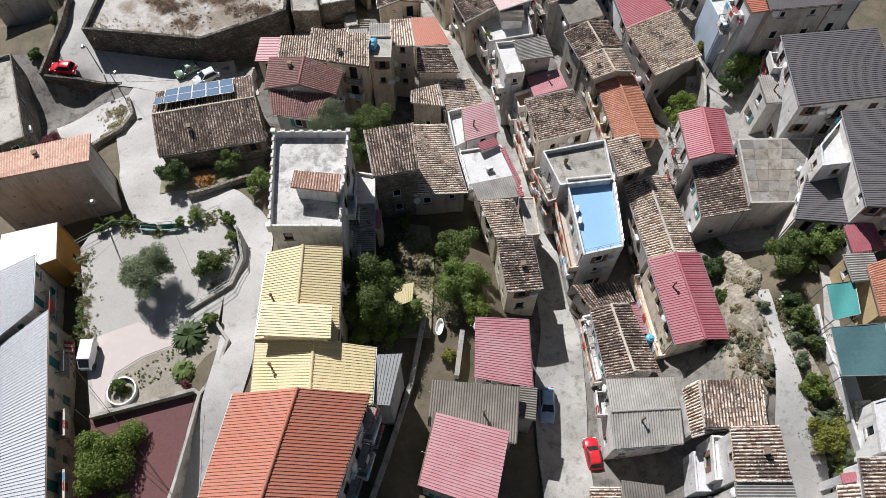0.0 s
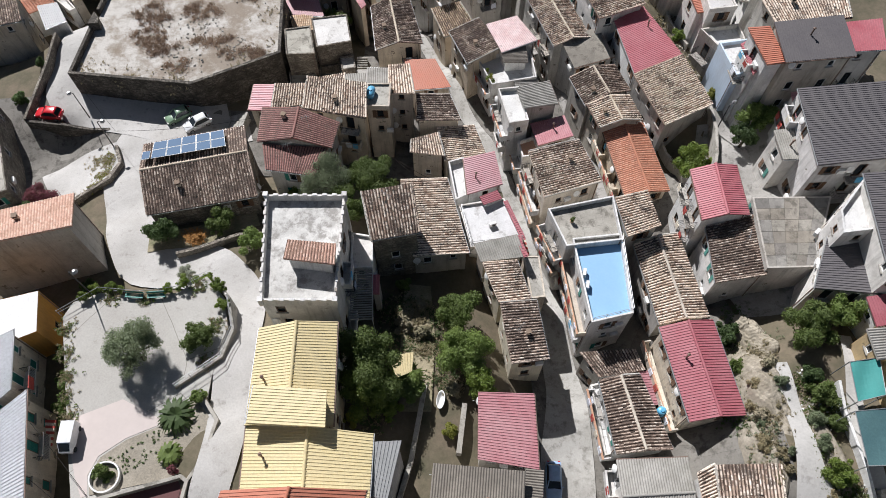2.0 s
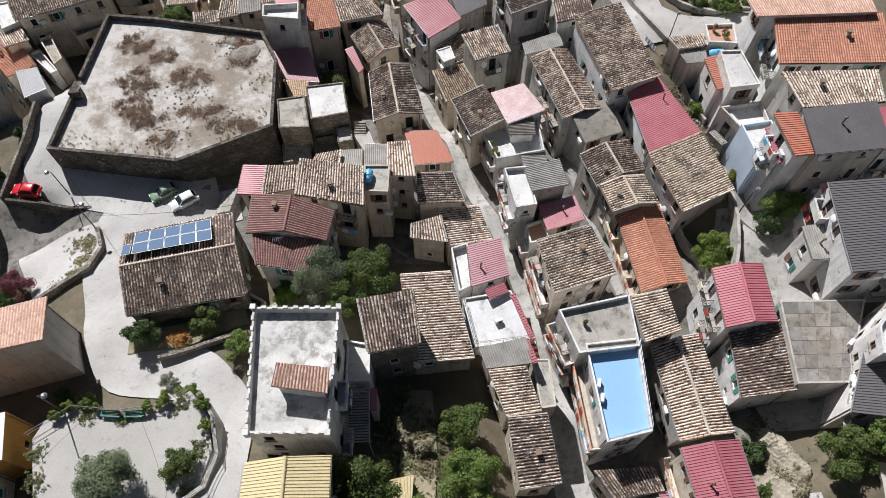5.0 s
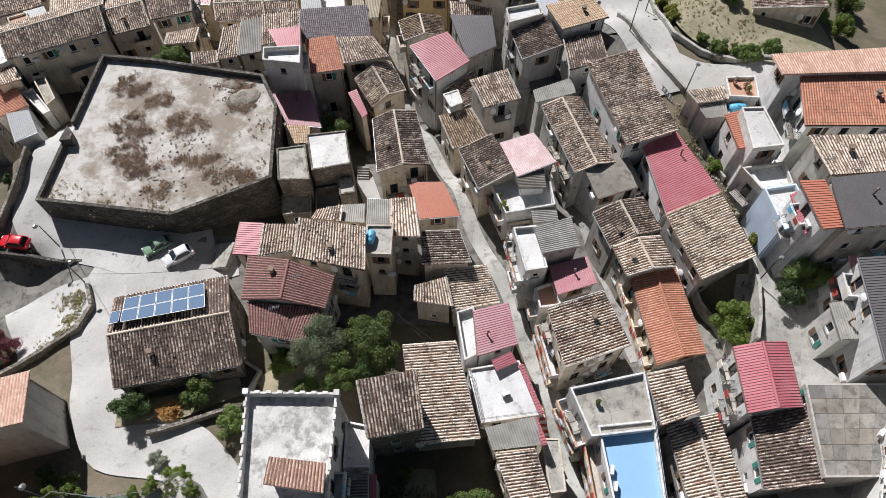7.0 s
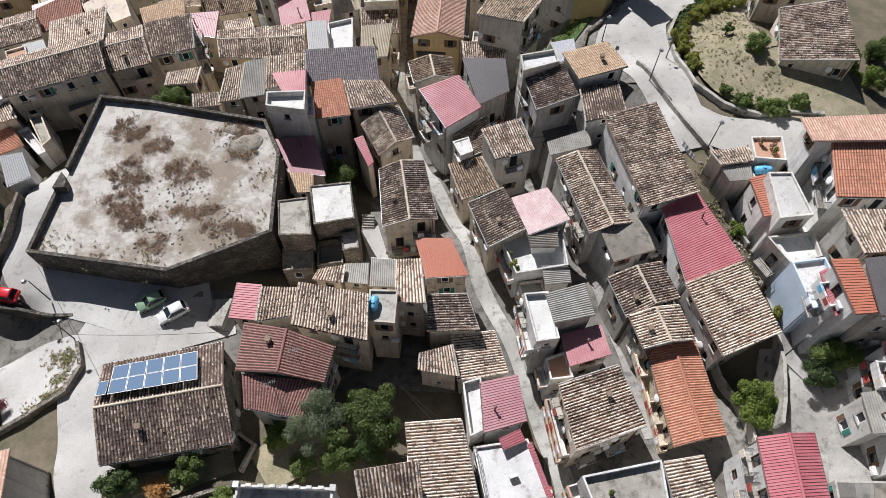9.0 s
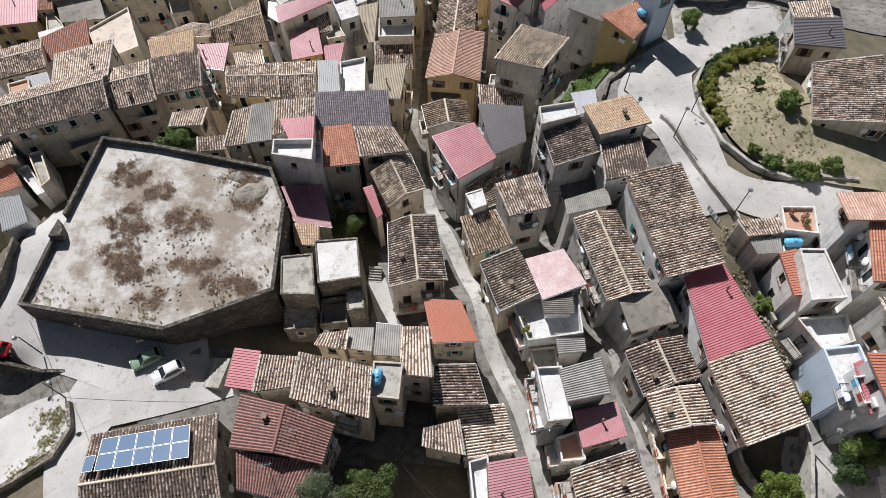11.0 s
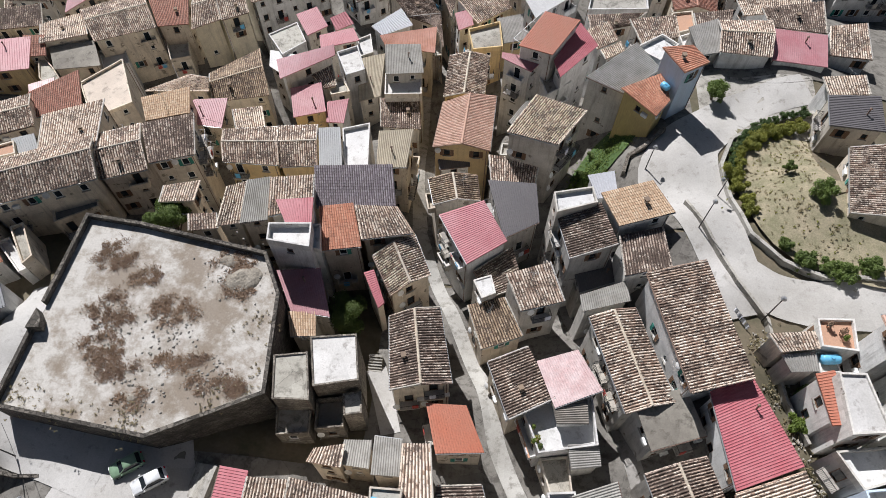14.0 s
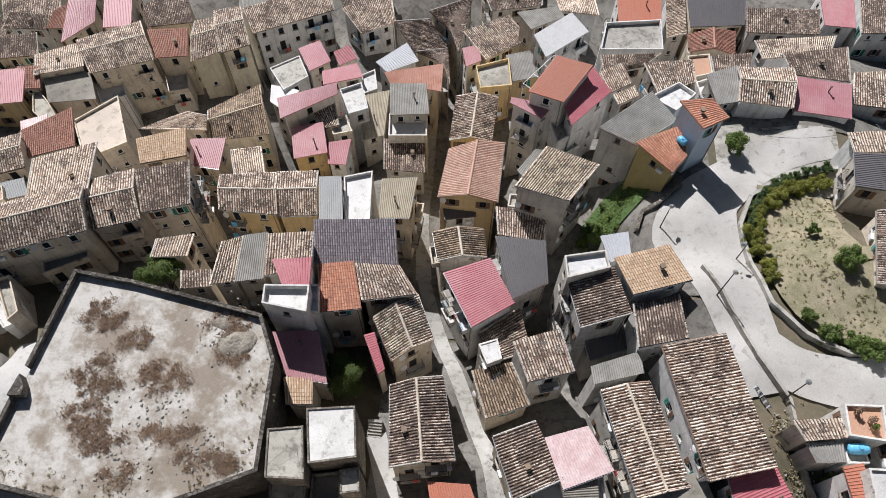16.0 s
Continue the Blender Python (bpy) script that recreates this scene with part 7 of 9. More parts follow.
# ---- paved town ground, squares and walls ----
def drape(name, x0, x1, y0, y1, mat, label, lift, step=1.5):
    xs, ys = np.arange(x0, x1 + 0.1, step), np.arange(y0, y1 + 0.1, step)
    gx, gy = np.meshgrid(xs, ys)
    v = np.stack((gx, gy, ground_z(gx, gy) + lift), -1).reshape(-1, 3)
    w = len(xs)
    i = (np.arange(len(ys) - 1)[:, None] * w + np.arange(w - 1)).ravel()
    ob = new(name, mesh_of(name, v, np.stack((i, i + 1, i + w + 1, i + w), -1), mat, None, True))
    return tagged(ob, label, name, "", "structure")


# M["paving"] sheets paint the dark of shadowed gaps between houses into the ground.
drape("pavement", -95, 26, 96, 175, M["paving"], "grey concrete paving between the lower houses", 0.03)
drape("pavement", 9.5, 31, 2, 58, M["paving"], "concrete paving of the yards, darkened for their shade", 0.03)
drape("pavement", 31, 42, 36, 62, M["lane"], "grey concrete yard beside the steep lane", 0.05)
drape("pavement", -34, -10, 57, 70, M["paving"], "paved yard below the lot wall, coloured dark for its shade", 0.03)
drape("pavement", -70, -39, 55, 71, M["paving"], "paved yard under the lane, its shade put into the colour", 0.03)
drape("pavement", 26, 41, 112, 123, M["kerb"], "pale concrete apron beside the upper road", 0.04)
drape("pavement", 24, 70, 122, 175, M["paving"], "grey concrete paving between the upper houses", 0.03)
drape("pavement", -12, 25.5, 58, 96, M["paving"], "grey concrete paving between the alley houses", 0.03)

PLAZA = [(-37.42, 34.26), (-36.77, 35.93), (-34.35, 36.95), (-30.1, 36.47), (-26.64, 36.95), (-23.95, 38.76), (-21.87, 36.41), (-21.08, 33.27), (-21.72, 30.51), (-21.96, 26.11), (-21.06, 23.77), (-23.03, 19.32), (-32.2, 16.79), (-33.84, 22.07)]
slab("plaza", PLAZA, 13.5, 6.0, M["plaza"], "pale concrete village square above the lane", "square")
slab("ramp", [(-34.48, 24.11), (-29.72, 26.1), (-25.32, 23.99), (-28.71, 22.51), (-30.79, 20.95), (-31.37, 19.31), (-31.03, 17.61), (-31.5, 17.4), (-32.53, 19.31)], 13.53, 0.1, M["pink_path"], "pinkish paved ramp crossing the square", "ramp")
slab("gravel_bed", [(-25.29, 23.87), (-28.57, 22.39), (-30.59, 20.83), (-31.17, 19.2), (-30.81, 17.6), (-22.79, 19.31), (-21.07, 23.98), (-22.8, 25.97), (-24.42, 25.79)], 13.56, 0.12, M["gravel"], "stony planting bed at the edge of the square", "flower bed")
slab("court", [(-31.94, 16.53), (-23.07, 19.05), (-22.53, 18.62), (-23.67, 10.14), (-24.73, 6.15), (-30.52, 6.15)], 13.7, 4.0, M["maroon"], "maroon-paved walled court below the square", "court")
wall_run("parapet", [(-31.84, 16.55), (-22.86, 19.05), (-22.27, 18.63), (-23.27, 10.03), (-24.14, 5.87)], 0, 0.3, M["kerb"], "pale concrete parapet round the maroon court", 4.0, [14.5] * 5)
wall_run("parapet", [(-23.1, 38.45), (-21.38, 36.32), (-20.45, 33.01), (-21.19, 30.15), (-25.08, 27.21)], 0, 0.35, M["kerb"], "curved concrete wall holding up the square", 4.0, [13.9] * 5)
wall_run("parapet", [(-22.58, 26.66), (-20.56, 24.04), (-21.22, 20.7), (-22.44, 18.55)], 0, 0.3, M["kerb"], "concrete wall above the lane", 4.0, [14.2] * 4)

LOT = [(-48.32, 70.65), (-46.2, 93.14), (-39.65, 92.52), (-24.8, 89.97), (-22.36, 85.11), (-21.64, 74.17), (-32.34, 68.85)]
slab("walled_lot", LOT, 7.6, 12.0, M["retaining"], "raised lot on dark masonry retaining walls", "retaining wall")
slab("lot_floor", [(x * 0.996 - 0.12, y * 0.999) for x, y in LOT], 7.64, 0.2, M["lot"], "bleached cracked concrete floor of the walled lot", "floor")
wall_run("parapet", [(-47.3, 82.0)] + LOT[1:] + [LOT[0], (-47.52, 79.0)], 0, 0.4, M["retaining"], "dark parapet wall round the raised lot", 2.0, [8.45] * 9)
slab("wall_pier", [(-47.75, 78.7), (-46.35, 78.9), (-46.5, 79.9), (-47.35, 81.0)], 9.0, 2.0, M["retaining"], "dark wedge-shaped pier beside the gap in the lot's parapet", "pier")
wall_run("garden_wall", [(-41.53, 61.3), (-40.37, 58.61), (-40.66, 55.4), (-43.78, 53.01), (-48.46, 50.57)], 1.0, 0.4, WALLS["stone"], "curved rubble wall round the forecourt")
wall_run("garden_wall", [(-54.3, 65.5), (-52.0, 65.3), (-49.5, 65.1), (-46.0, 64.7), (-41.1, 65.2)], 0.6, 0.35, M["retaining"], "dark retaining wall holding up the lane", 6.0, [5.0, 4.9, 4.8, 4.3, 3.7])
wall_run("garden_wall", [(-54.3, 65.5), (-53.4, 73.7), (-53.4, 79.5)], 0.9, 0.35, WALLS["stone"], "stone wall along the sloping lane", 5.0, [5.4, 6.3, 6.6])
wall_run("garden_wall", [(-29.23, 43.41), (-24.64, 44.71), (-20.47, 46.09)], 1.0, 0.35, WALLS["stone"], "low wall in front of the front garden")
wall_run("garden_wall", [(-21.84, 51.61), (-19.71, 50.33), (-20.29, 47.54)], 0.9, 0.3, WALLS["beige"], "low plastered wall beside the garden")
wall_run("garden_wall", [(-1.9, 28.64), (-3.17, 21.33), (-5.98, 11.24), (-7.18, 7.36)], 0.8, 0.45, M["kerb"], "concrete wall along the sunken path", 2.0)
wall_run("garden_wall", [(2, 26.76), (1.37, 22.06)], 1.0, 0.5, M["kerb"], "thick concrete garden wall")
wall_run("garden_wall", [(40.14, 116.22), (34.05, 114.42), (29.07, 110.8), (27.1, 106.24), (27.4, 101.1), (28.59, 95.74), (31.6, 92.53), (35.41, 90.67), (42.82, 90.53)], 0.8, 0.4, M["kerb"], "curved concrete wall round the small park")
wall_run("garden_wall", [(22.02, 99.84), (23.36, 96.5), (26.16, 89.38), (28.87, 85.29), (29.11, 79.68), (31.16, 72.93)], 0.9, 0.3, M["kerb"], "roadside parapet above the houses", 5.0)
wall_run("garden_wall", [(16.24, 106.4), (16.76, 108.53), (18.35, 109.02), (20.92, 111.54)], 0.9, 0.4, WALLS["stone"], "curved stone wall at the bend of the road", 3.0)
wall_run("garden_wall", [(26.48, 61.85), (28.96, 56.97), (29.25, 52.31)], 1.6, 0.3, WALLS["grey"], "rendered yard wall beside the alley", 2.0)
wall_run("garden_wall", [(32.44, 63.96), (32.46, 59.53), (31.75, 55.88), (30.86, 53.31)], 0, 0.35, M["kerb"], "concrete wall between the lane and the sunken yard", 5.0, [10.6, 10.7, 10.9, 11.2])
ribbon("park_lawn", [(34.32, 112.11, 4.2), (33.04, 104.55, 4.8), (34.97, 97.83, 5.6), (40.28, 96.5, 7.0), (48.89, 97.42, 8.0)], M["drygrass"], "dry straw-coloured park lawn with bare patches", 0.45)
ribbon("lawn", [(12.38, 109.07, 2.0), (14.81, 112.02, 2.6), (16.9, 113.87, 2.0)], M["grass"], "green grassy bank beside the road", 0.3)
ribbon("dry_garden", [(-2.87, 26.13, 1.6), (-2.72, 34.2, 1.8), (-2.89, 40.86, 1.4)], M["drygrass"], "dry overgrown garden strip", 0.2)
ribbon("dry_garden", [(-18.72, 47.72, 2.2), (-14.66, 50.82, 2.6), (-8.91, 52.11, 2.4)], M["drygrass"], "dry grassy ground of the walled garden", 0.2)
ribbon("dry_garden", [(-33.08, 45.38, 1.2), (-27.38, 45.97, 1.4), (-21.22, 48.64, 1.2)], M["drygrass"], "dry front garden of the stone house", 0.2)


def rock_mass(x, y, rx, ry, turn, height, seed, floor=None, mat="rock", label="weathered pale rock outcrop with dry weeds", name="rock_outcrop"):
    rng, n = random.Random(seed), 80
    off = Vector((rng.uniform(0, 99), rng.uniform(0, 99), 0))
    v, f = [], []
    ca, sa = math.cos(radians(turn)), math.sin(radians(turn))
    for j in range(n):
        for i in range(n):
            u, w = 2 * i / (n - 1) - 1, 2 * j / (n - 1) - 1
            px, py = x + u * rx * ca - w * ry * sa, y + u * rx * sa + w * ry * ca
            r = max(0.0, 1 - (u * u + w * w) ** 1.3)
            p = Vector((px, py, 0)) * 0.45 + off
            strata = Vector((px * ca + py * sa, (py * ca - px * sa) * 0.35, 0)) * 0.5 + off
            crag = 1.1 * abs(noise.noise(p * 0.7)) + 1.2 * (0.45 - abs(noise.noise(strata * 1.5))) + 0.3 * abs(noise.noise(strata * 4.5)) + 0.12 * noise.noise(p * 9)
            v.append((px, py, (float(ground_z(px, py)) if floor is None else floor) - 0.5 + r ** 0.6 * (0.55 + height * (0.35 + 0.9 * crag))))
    f = [(j * n + i, j * n + i + 1, (j + 1) * n + i + 1, (j + 1) * n + i) for j in range(n - 1) for i in range(n - 1)]
    ob = new(name, mesh_of(name, v, f, M[mat]))
    tagged(ob, label, "rock" if floor is None else "earth")


rock_mass(29.96, 28, 2.3, 6.0, 8, 0.7, 5)
rock_mass(28.57, 20.43, 1.7, 4.5, 5, 0.5, 6)
rock_mass(-26.79, 86.86, 2.6, 1.8, 20, 0.45, 11, 7.6, "gravel", "mound of dug-up pale earth on the lot", "earth_mound")
rock_mass(-28.71, 88.92, 1.6, 1.0, 0, 0.3, 12, 7.6, "gravel", "mound of dug-up pale earth on the lot", "earth_mound")
rock_mass(-34.82, 72.7, 1.0, 0.7, 30, 0.25, 13, 7.6, "gravel", "small mound of earth on the lot", "earth_mound")
rock_mass(34.05, 21.87, 1.2, 5.5, 12, 0.35, 7)


# ---- plants ----
def leaf_cloud(rng, lobes, count, size):
    v, f = [], []
    weights = [r ** 2 for _, r in lobes]
    for _ in range(count):
        (c, r), = rng.choices(lobes, weights)
        d = Vector((rng.gauss(0, 1), rng.gauss(0, 1), rng.gauss(0, 1) * 0.9 + 0.25)).normalized()
        p = Vector(c) + d * r * rng.uniform(0.4, 1.2)
        a = d.orthogonal().normalized()
        a.rotate(Matrix.Rotation(rng.uniform(0, 6.28), 3, d))
        b2 = d.cross(a)
        d2 = (d + Vector((rng.uniform(-1, 1), rng.uniform(-1, 1), rng.uniform(-0.6, 1))) * 0.9).normalized()
        a = (a - d2 * a.dot(d2)).normalized()
        b2 = d2.cross(a)
        s, t = size * rng.uniform(0.6, 1.3), size * rng.uniform(0.4, 0.8)
        i = len(v)
        v.extend((p - a * s, p - b2 * t + d2 * t * 0.2, p + a * s, p + b2 * t + d2 * t * 0.2))
        f.append((i, i + 1, i + 2, i + 3))
    return v, f


def tree(x, y, z, radius, leaf, label, name="tree", category="tree", dense=1.0, size=0.2):
    """A tree or bush whose crown's middle lies at (x, y, z)."""
    rng = random.Random(int(x * 31 + y * 17))
    gz = float(ground_z(x, y))
    if inside((x, y), PLAZA):
        gz = 13.5
    h = max(z - gz, radius * 0.5)
    top = thing(name, pose(x, y, gz - 0.05), label, category, "trees and bushes")
    lobes = [((0, 0, h), radius * 0.5)]
    for k in range(17 if radius > 1.4 else 10):
        a, e = rng.uniform(0, 6.28), rng.uniform(-0.6, 0.95)
        q = radius * rng.uniform(0.35, 0.86) * (1 - 0.35 * max(0, e))
        lobes.append(((q * math.cos(a), q * math.sin(a), h + e * radius * 0.62), radius * rng.uniform(0.13, 0.34)))
    s = Shell()
    bend = (rng.uniform(-0.15, 0.15) * radius, rng.uniform(-0.15, 0.15) * radius, h * 0.55)
    r0 = 0.06 + 0.05 * radius
    s.tube((0, 0, -0.3), bend, r0 * 1.4, r0, 7)
    for c, r in lobes[1:8]:
        s.tube(bend, tuple(Vector(c) * 0.85 + Vector((0, 0, h * 0.05))), r0 * 0.7, r0 * 0.25, 5)
    child("trunk", s.mesh("trunk", M["bark"]), top)
    v, f = leaf_cloud(rng, lobes, int(2000 * dense * radius ** 1.7) + 300, size * 0.58)
    child("crown", mesh_of("crown", v, f, M[leaf]), top)
    return top


tree(-28.49, 30.06, 16.45, 3.0, "leaf_blue", "grey-green olive tree standing in the square", "olive_tree", size=0.17)
tree(-23.51, 31.85, 14.88, 1.7, "leaf", "green bushy tree at the edge of the square")
tree(-24.96, 39.14, 11.21, 1.4, "leaf_bright", "light green shrub beside the square", "bush", "bush")
tree(-27.41, 40.84, 10.21, 1.0, "whiteleaf", "white-blossomed shrub by the railing", "bush", "bush", size=0.14)
tree(-31.06, 45.64, 10.42, 1.9, "leaf_dark", "dark green round tree beside the lane")
tree(-24.54, 46.87, 10.47, 1.7, "leaf", "green garden tree in front of the stone house")
tree(-20.41, 43.95, 11.56, 1.7, "leaf", "leafy shrub against the white house", "bush", "bush")
tree(-27.44, 45.62, 9.29, 0.9, "rust_brush", "orange dried fern bush in the garden", "bush", "bush", 1.4, 0.14)
tree(-28.84, 12.31, 14.8, 3.7, "leaf_bright", "large bright green tree in the maroon court")
tree(-6.99, 29.54, 13.9, 3.9, "leaf", "green fig tree in the back garden")
tree(-7.39, 27.02, 13.2, 2.6, "leaf_bright", "green fruit tree in the back garden")
tree(-3.57, 27.87, 11.01, 1.7, "leaf", "palm-like green shrub in the garden", "bush", "bush", size=0.3)
tree(-5.41, 26.2, 10.26, 1.5, "leaf_bright", "light green shrub in the garden", "bush", "bush")
tree(-8.74, 25.17, 10.74, 1.1, "hedge", "yellow-green low garden shrub", "bush", "bush")
tree(1.6, 36.4, 10.0, 2.7, "leaf", "green tree in the overgrown garden")
tree(1.9, 31.6, 10.9, 3.3, "leaf", "broad green tree in the overgrown garden")
tree(3.5, 28.9, 10.2, 2.0, "leaf_bright", "bright green tree beside the garden wall")
tree(-4.4, 39.96, 8.84, 1.0, "leaf", "small green shrub in the garden", "bush", "bush")
tree(-4.28, 35.6, 9.06, 1.2, "drygrass", "clump of tall dry grass", "grass_clump", "grass", 1.3, 0.22)
tree(-2.22, 34.6, 8.97, 1.1, "drygrass", "clump of tall dry grass", "grass_clump", "grass", 1.3, 0.22)
tree(-2.45, 37.53, 8.76, 0.9, "drygrass", "clump of tall dry grass", "grass_clump", "grass", 1.3, 0.22)
tree(0.94, 28.42, 9.42, 1.0, "drygrass", "clump of dry straw by the wall", "grass_clump", "grass", 1.3, 0.22)
tree(0.63, 24.12, 9.33, 0.9, "hedge", "small green weed bush by the wall", "bush", "bush")
tree(-13.32, 51.79, 11.46, 3.3, "leaf_blue", "blue-green pine in the garden below the stone house", "pine_tree", size=0.15)
tree(-8.6, 53.03, 9.96, 3.5, "leaf", "large leafy green garden tree")
tree(-11.23, 49.36, 9.55, 2.5, "leaf", "green tree in the walled garden")
tree(-8.01, 50.68, 8.41, 2.2, "leaf_dark", "dark green tree in the walled garden")
tree(-17.31, 51.12, 8.56, 1.8, "leaf_bright", "light green shrub in the walled garden", "bush", "bush")
tree(-14.47, 48.3, 8.17, 1.5, "leaf", "green shrub in the walled garden", "bush", "bush")
tree(34.71, 32.52, 15.3, 2.8, "leaf", "green tree on the rocky spur")
tree(38.06, 33.93, 15.54, 2.2, "leaf", "green tree beside the grey-roofed house")
tree(36.92, 60.27, 12.61, 2.7, "leaf", "leafy tree beside the steep lane")
tree(35.18, 57.93, 11.79, 1.8, "leaf_dark", "dark green tree beside the steep lane")
tree(29.85, 56.01, 9.05, 2.6, "leaf_bright", "round bright green tree behind the red-roofed house")
tree(34.61, 26.23, 14.62, 1.5, "leaf", "green leafy bush on the rocky slope", "bush", "bush")
tree(34.09, 19.18, 15.37, 1.5, "leaf_bright", "bright green shrub by the terrace wall", "bush", "bush")
tree(34.3, 14.59, 14.78, 2.0, "hedge", "yellow-green shrub on the bank", "bush", "bush")
tree(35.43, 11.57, 13.66, 1.3, "leaf_bright", "light green shrub on the bank", "bush", "bush")
tree(35.13, 23.69, 14.48, 1.1, "leaf", "green creeper bush on the slope", "bush", "bush")
tree(34.15, 28.18, 14.25, 1.2, "leaf_dark", "dark green shrub on the rocks", "bush", "bush")
tree(28.94, 33.98, 10.19, 1.4, "leaf_dark", "dark shrub in the shaded gully", "bush", "bush")
tree(28.9, 30, 10.91, 1.1, "leaf", "green shrub at the foot of the rock", "bush", "bush")
for hx, hy, hz, hr in ((29.65, 27.91, 12.79, 1.1), (30.87, 25.8, 13.53, 0.9), (28.64, 21.91, 13.96, 1.2), (29.66, 20.87, 14.58, 0.9), (28.89, 25.75, 12.17, 0.9), (28.84, 18.61, 14.1, 0.8), (29.88, 19.52, 14.59, 0.8), (31.93, 31.8, 11.9, 1.0), (33.4, 17.48, 14.39, 0.8), (33.61, 13.66, 13.41, 0.9)):
    tree(hx, hy, hz - 0.15, hr * 0.8, "straw", "tuft of dry grass on the rock", "grass_clump", "grass", 1.8, 0.12)
for hx, hy, hz, hr in ((31.58, 27.78, 13.8, 0.8), (29.11, 23.88, 13.22, 0.6), (30.44, 21.1, 14.72, 0.5), (33.7, 24.05, 14.27, 1.2), (33.34, 21.58, 14.92, 1.0), (35.18, 13.49, 14.21, 1.3), (34.25, 16.39, 14.6, 1.1)):
    tree(hx, hy, hz, hr, "leaf_blue", "grey-green shrub on the dry slope", "bush", "bush", 1.0, 0.14)
tree(30.9, 29.52, 13.33, 1.0, "drygrass", "tuft of dry grass on the rock", "grass_clump", "grass", 1.3, 0.2)
tree(29.14, 24.52, 13.06, 1.0, "drygrass", "tuft of dry grass on the rock", "grass_clump", "grass", 1.3, 0.2)
tree(-38.08, 94.92, 6.2, 2.7, "leaf", "green tree behind the parapet of the lot")
tree(-16.3, 86.6, 0.9, 3.0, "leaf", "green leafy tree in the dark yard")
tree(12.98, 108.5, -0.98, 1.5, "leaf", "green shrub on the grassy bank", "bush", "bush")
tree(11.15, 108.51, -2.96, 1.0, "leaf_bright", "light green shrub on the wall", "bush", "bush")
tree(27.73, 118, 8.84, 1.7, "leaf", "green shrub at the roadside", "bush", "bush")
tree(34.11, 105.05, 11.2, 0.8, "leaf", "small young tree on the park lawn")
tree(36.44, 100.59, 12.95, 1.6, "leaf", "green shrub on the park lawn", "bush", "bush")
tree(32.1, 77.22, 10.51, 1.6, "leaf", "green shrub below the roadside", "bush", "bush")
tree(30.6, 74.79, 10.71, 1.2, "leaf_bright", "light green shrub below the roadside", "bush", "bush")
tree(32.85, 65.04, 10.72, 0.9, "hedge", "yellow-green bush at the house corner", "bush", "bush")
tree(-49.33, 53.89, 4.75, 2.0, "pinkleaf", "pink-flowering bougainvillea bush beside the old house", "bush", "bush", size=0.16)
tree(-50.05, 51.72, 4.94, 1.6, "leaf_dark", "dark shrub beside the bougainvillea", "bush", "bush")
tree(-35.15, 38.33, 10.14, 1.3, "leaf", "green shrub under the square's railing", "bush", "bush")
tree(-37.56, 39.12, 9.61, 1.3, "leaf_dark", "dark shrub under the square's railing", "bush", "bush")
tree(-36.61, 28.51, 11.42, 1.2, "leaf", "shrub along the edge of the square", "bush", "bush")
tree(-37.5, 31.39, 11.41, 1.1, "leaf_dark", "dark shrub along the edge of the square", "bush", "bush")
tree(-36.48, 25.81, 11.26, 1.0, "leaf", "shrub along the edge of the square", "bush", "bush")
tree(-29.94, 19.41, 13.22, 0.9, "leaf", "low shrub in the round planter", "bush", "bush")
tree(-22.57, 26.17, 14.07, 0.9, "leaf", "shrub at the corner of the bed", "bush", "bush")
tree(-23.81, 19.56, 14.12, 0.6, "pinkleaf", "red-flowering plant in the bed", "bush", "bush", 1.5, 0.13)
for hx, hy, hz, hr in ((11.98, 110.22, -2.65, 1.0), (14.08, 110.3, -0.25, 0.7), (15.29, 112.06, 0.98, 0.8), (13.43, 112.37, -1.62, 0.9), (16.23, 113.37, 1.78, 0.7), (14.58, 108.32, 0.62, 0.6)):
    tree(hx, hy, hz, hr, "leaf", "low green shrub on the grassy bank", "bush", "bush", 1.0, 0.15)


def hedge_row(pts, step, radius, leaf, label):
    """Bushes grown into one another along a plan line."""
    rng = random.Random(len(pts) * 13 + int(pts[0][0]))
    for (x0, y0), (x1, y1) in zip(pts, pts[1:]):
        n = max(1, round(math.hypot(x1 - x0, y1 - y0) / step))
        for k in range(n):
            x, y = x0 + (x1 - x0) * k / n + rng.uniform(-0.2, 0.2), y0 + (y1 - y0) * k / n + rng.uniform(-0.2, 0.2)
            tree(x, y, float(ground_z(x, y)) + 0.85, radius * rng.uniform(0.8, 1.2), leaf, label, "hedge_bush", "hedge", size=0.15)


hedge_row([(28.14, 105.5), (28.91, 108.37), (31.1, 111.79), (34.38, 114.45), (37.51, 115.64), (39.91, 116.03)], 1.15, 0.9, "leaf_dark", "dark green outer hedge shrub round the park")
hedge_row([(28.87, 106.54), (29.61, 108.51), (32.06, 111.26), (35.14, 112.98), (38.9, 113.66)], 0.9, 1.15, "hedge", "yellow-green hedge shrub round the park")
hedge_row([(28.21, 104.52), (28.98, 100.63), (29.76, 97.98)], 1.7, 1.35, "hedge", "tall yellow-green shrub at the park's edge")
for hx, hy, hz, hr in ((33.82, 92.51, 11.26, 1.5), (35.95, 91.58, 11.69, 1.3), (37.52, 90.97, 12.13, 1.5), (31.97, 94.42, 11.04, 1.1), (39.78, 91.63, 12.23, 1.5)):
    tree(hx, hy, hz, hr, "leaf", "olive-green shrub behind the park wall", "hedge_bush", "hedge")


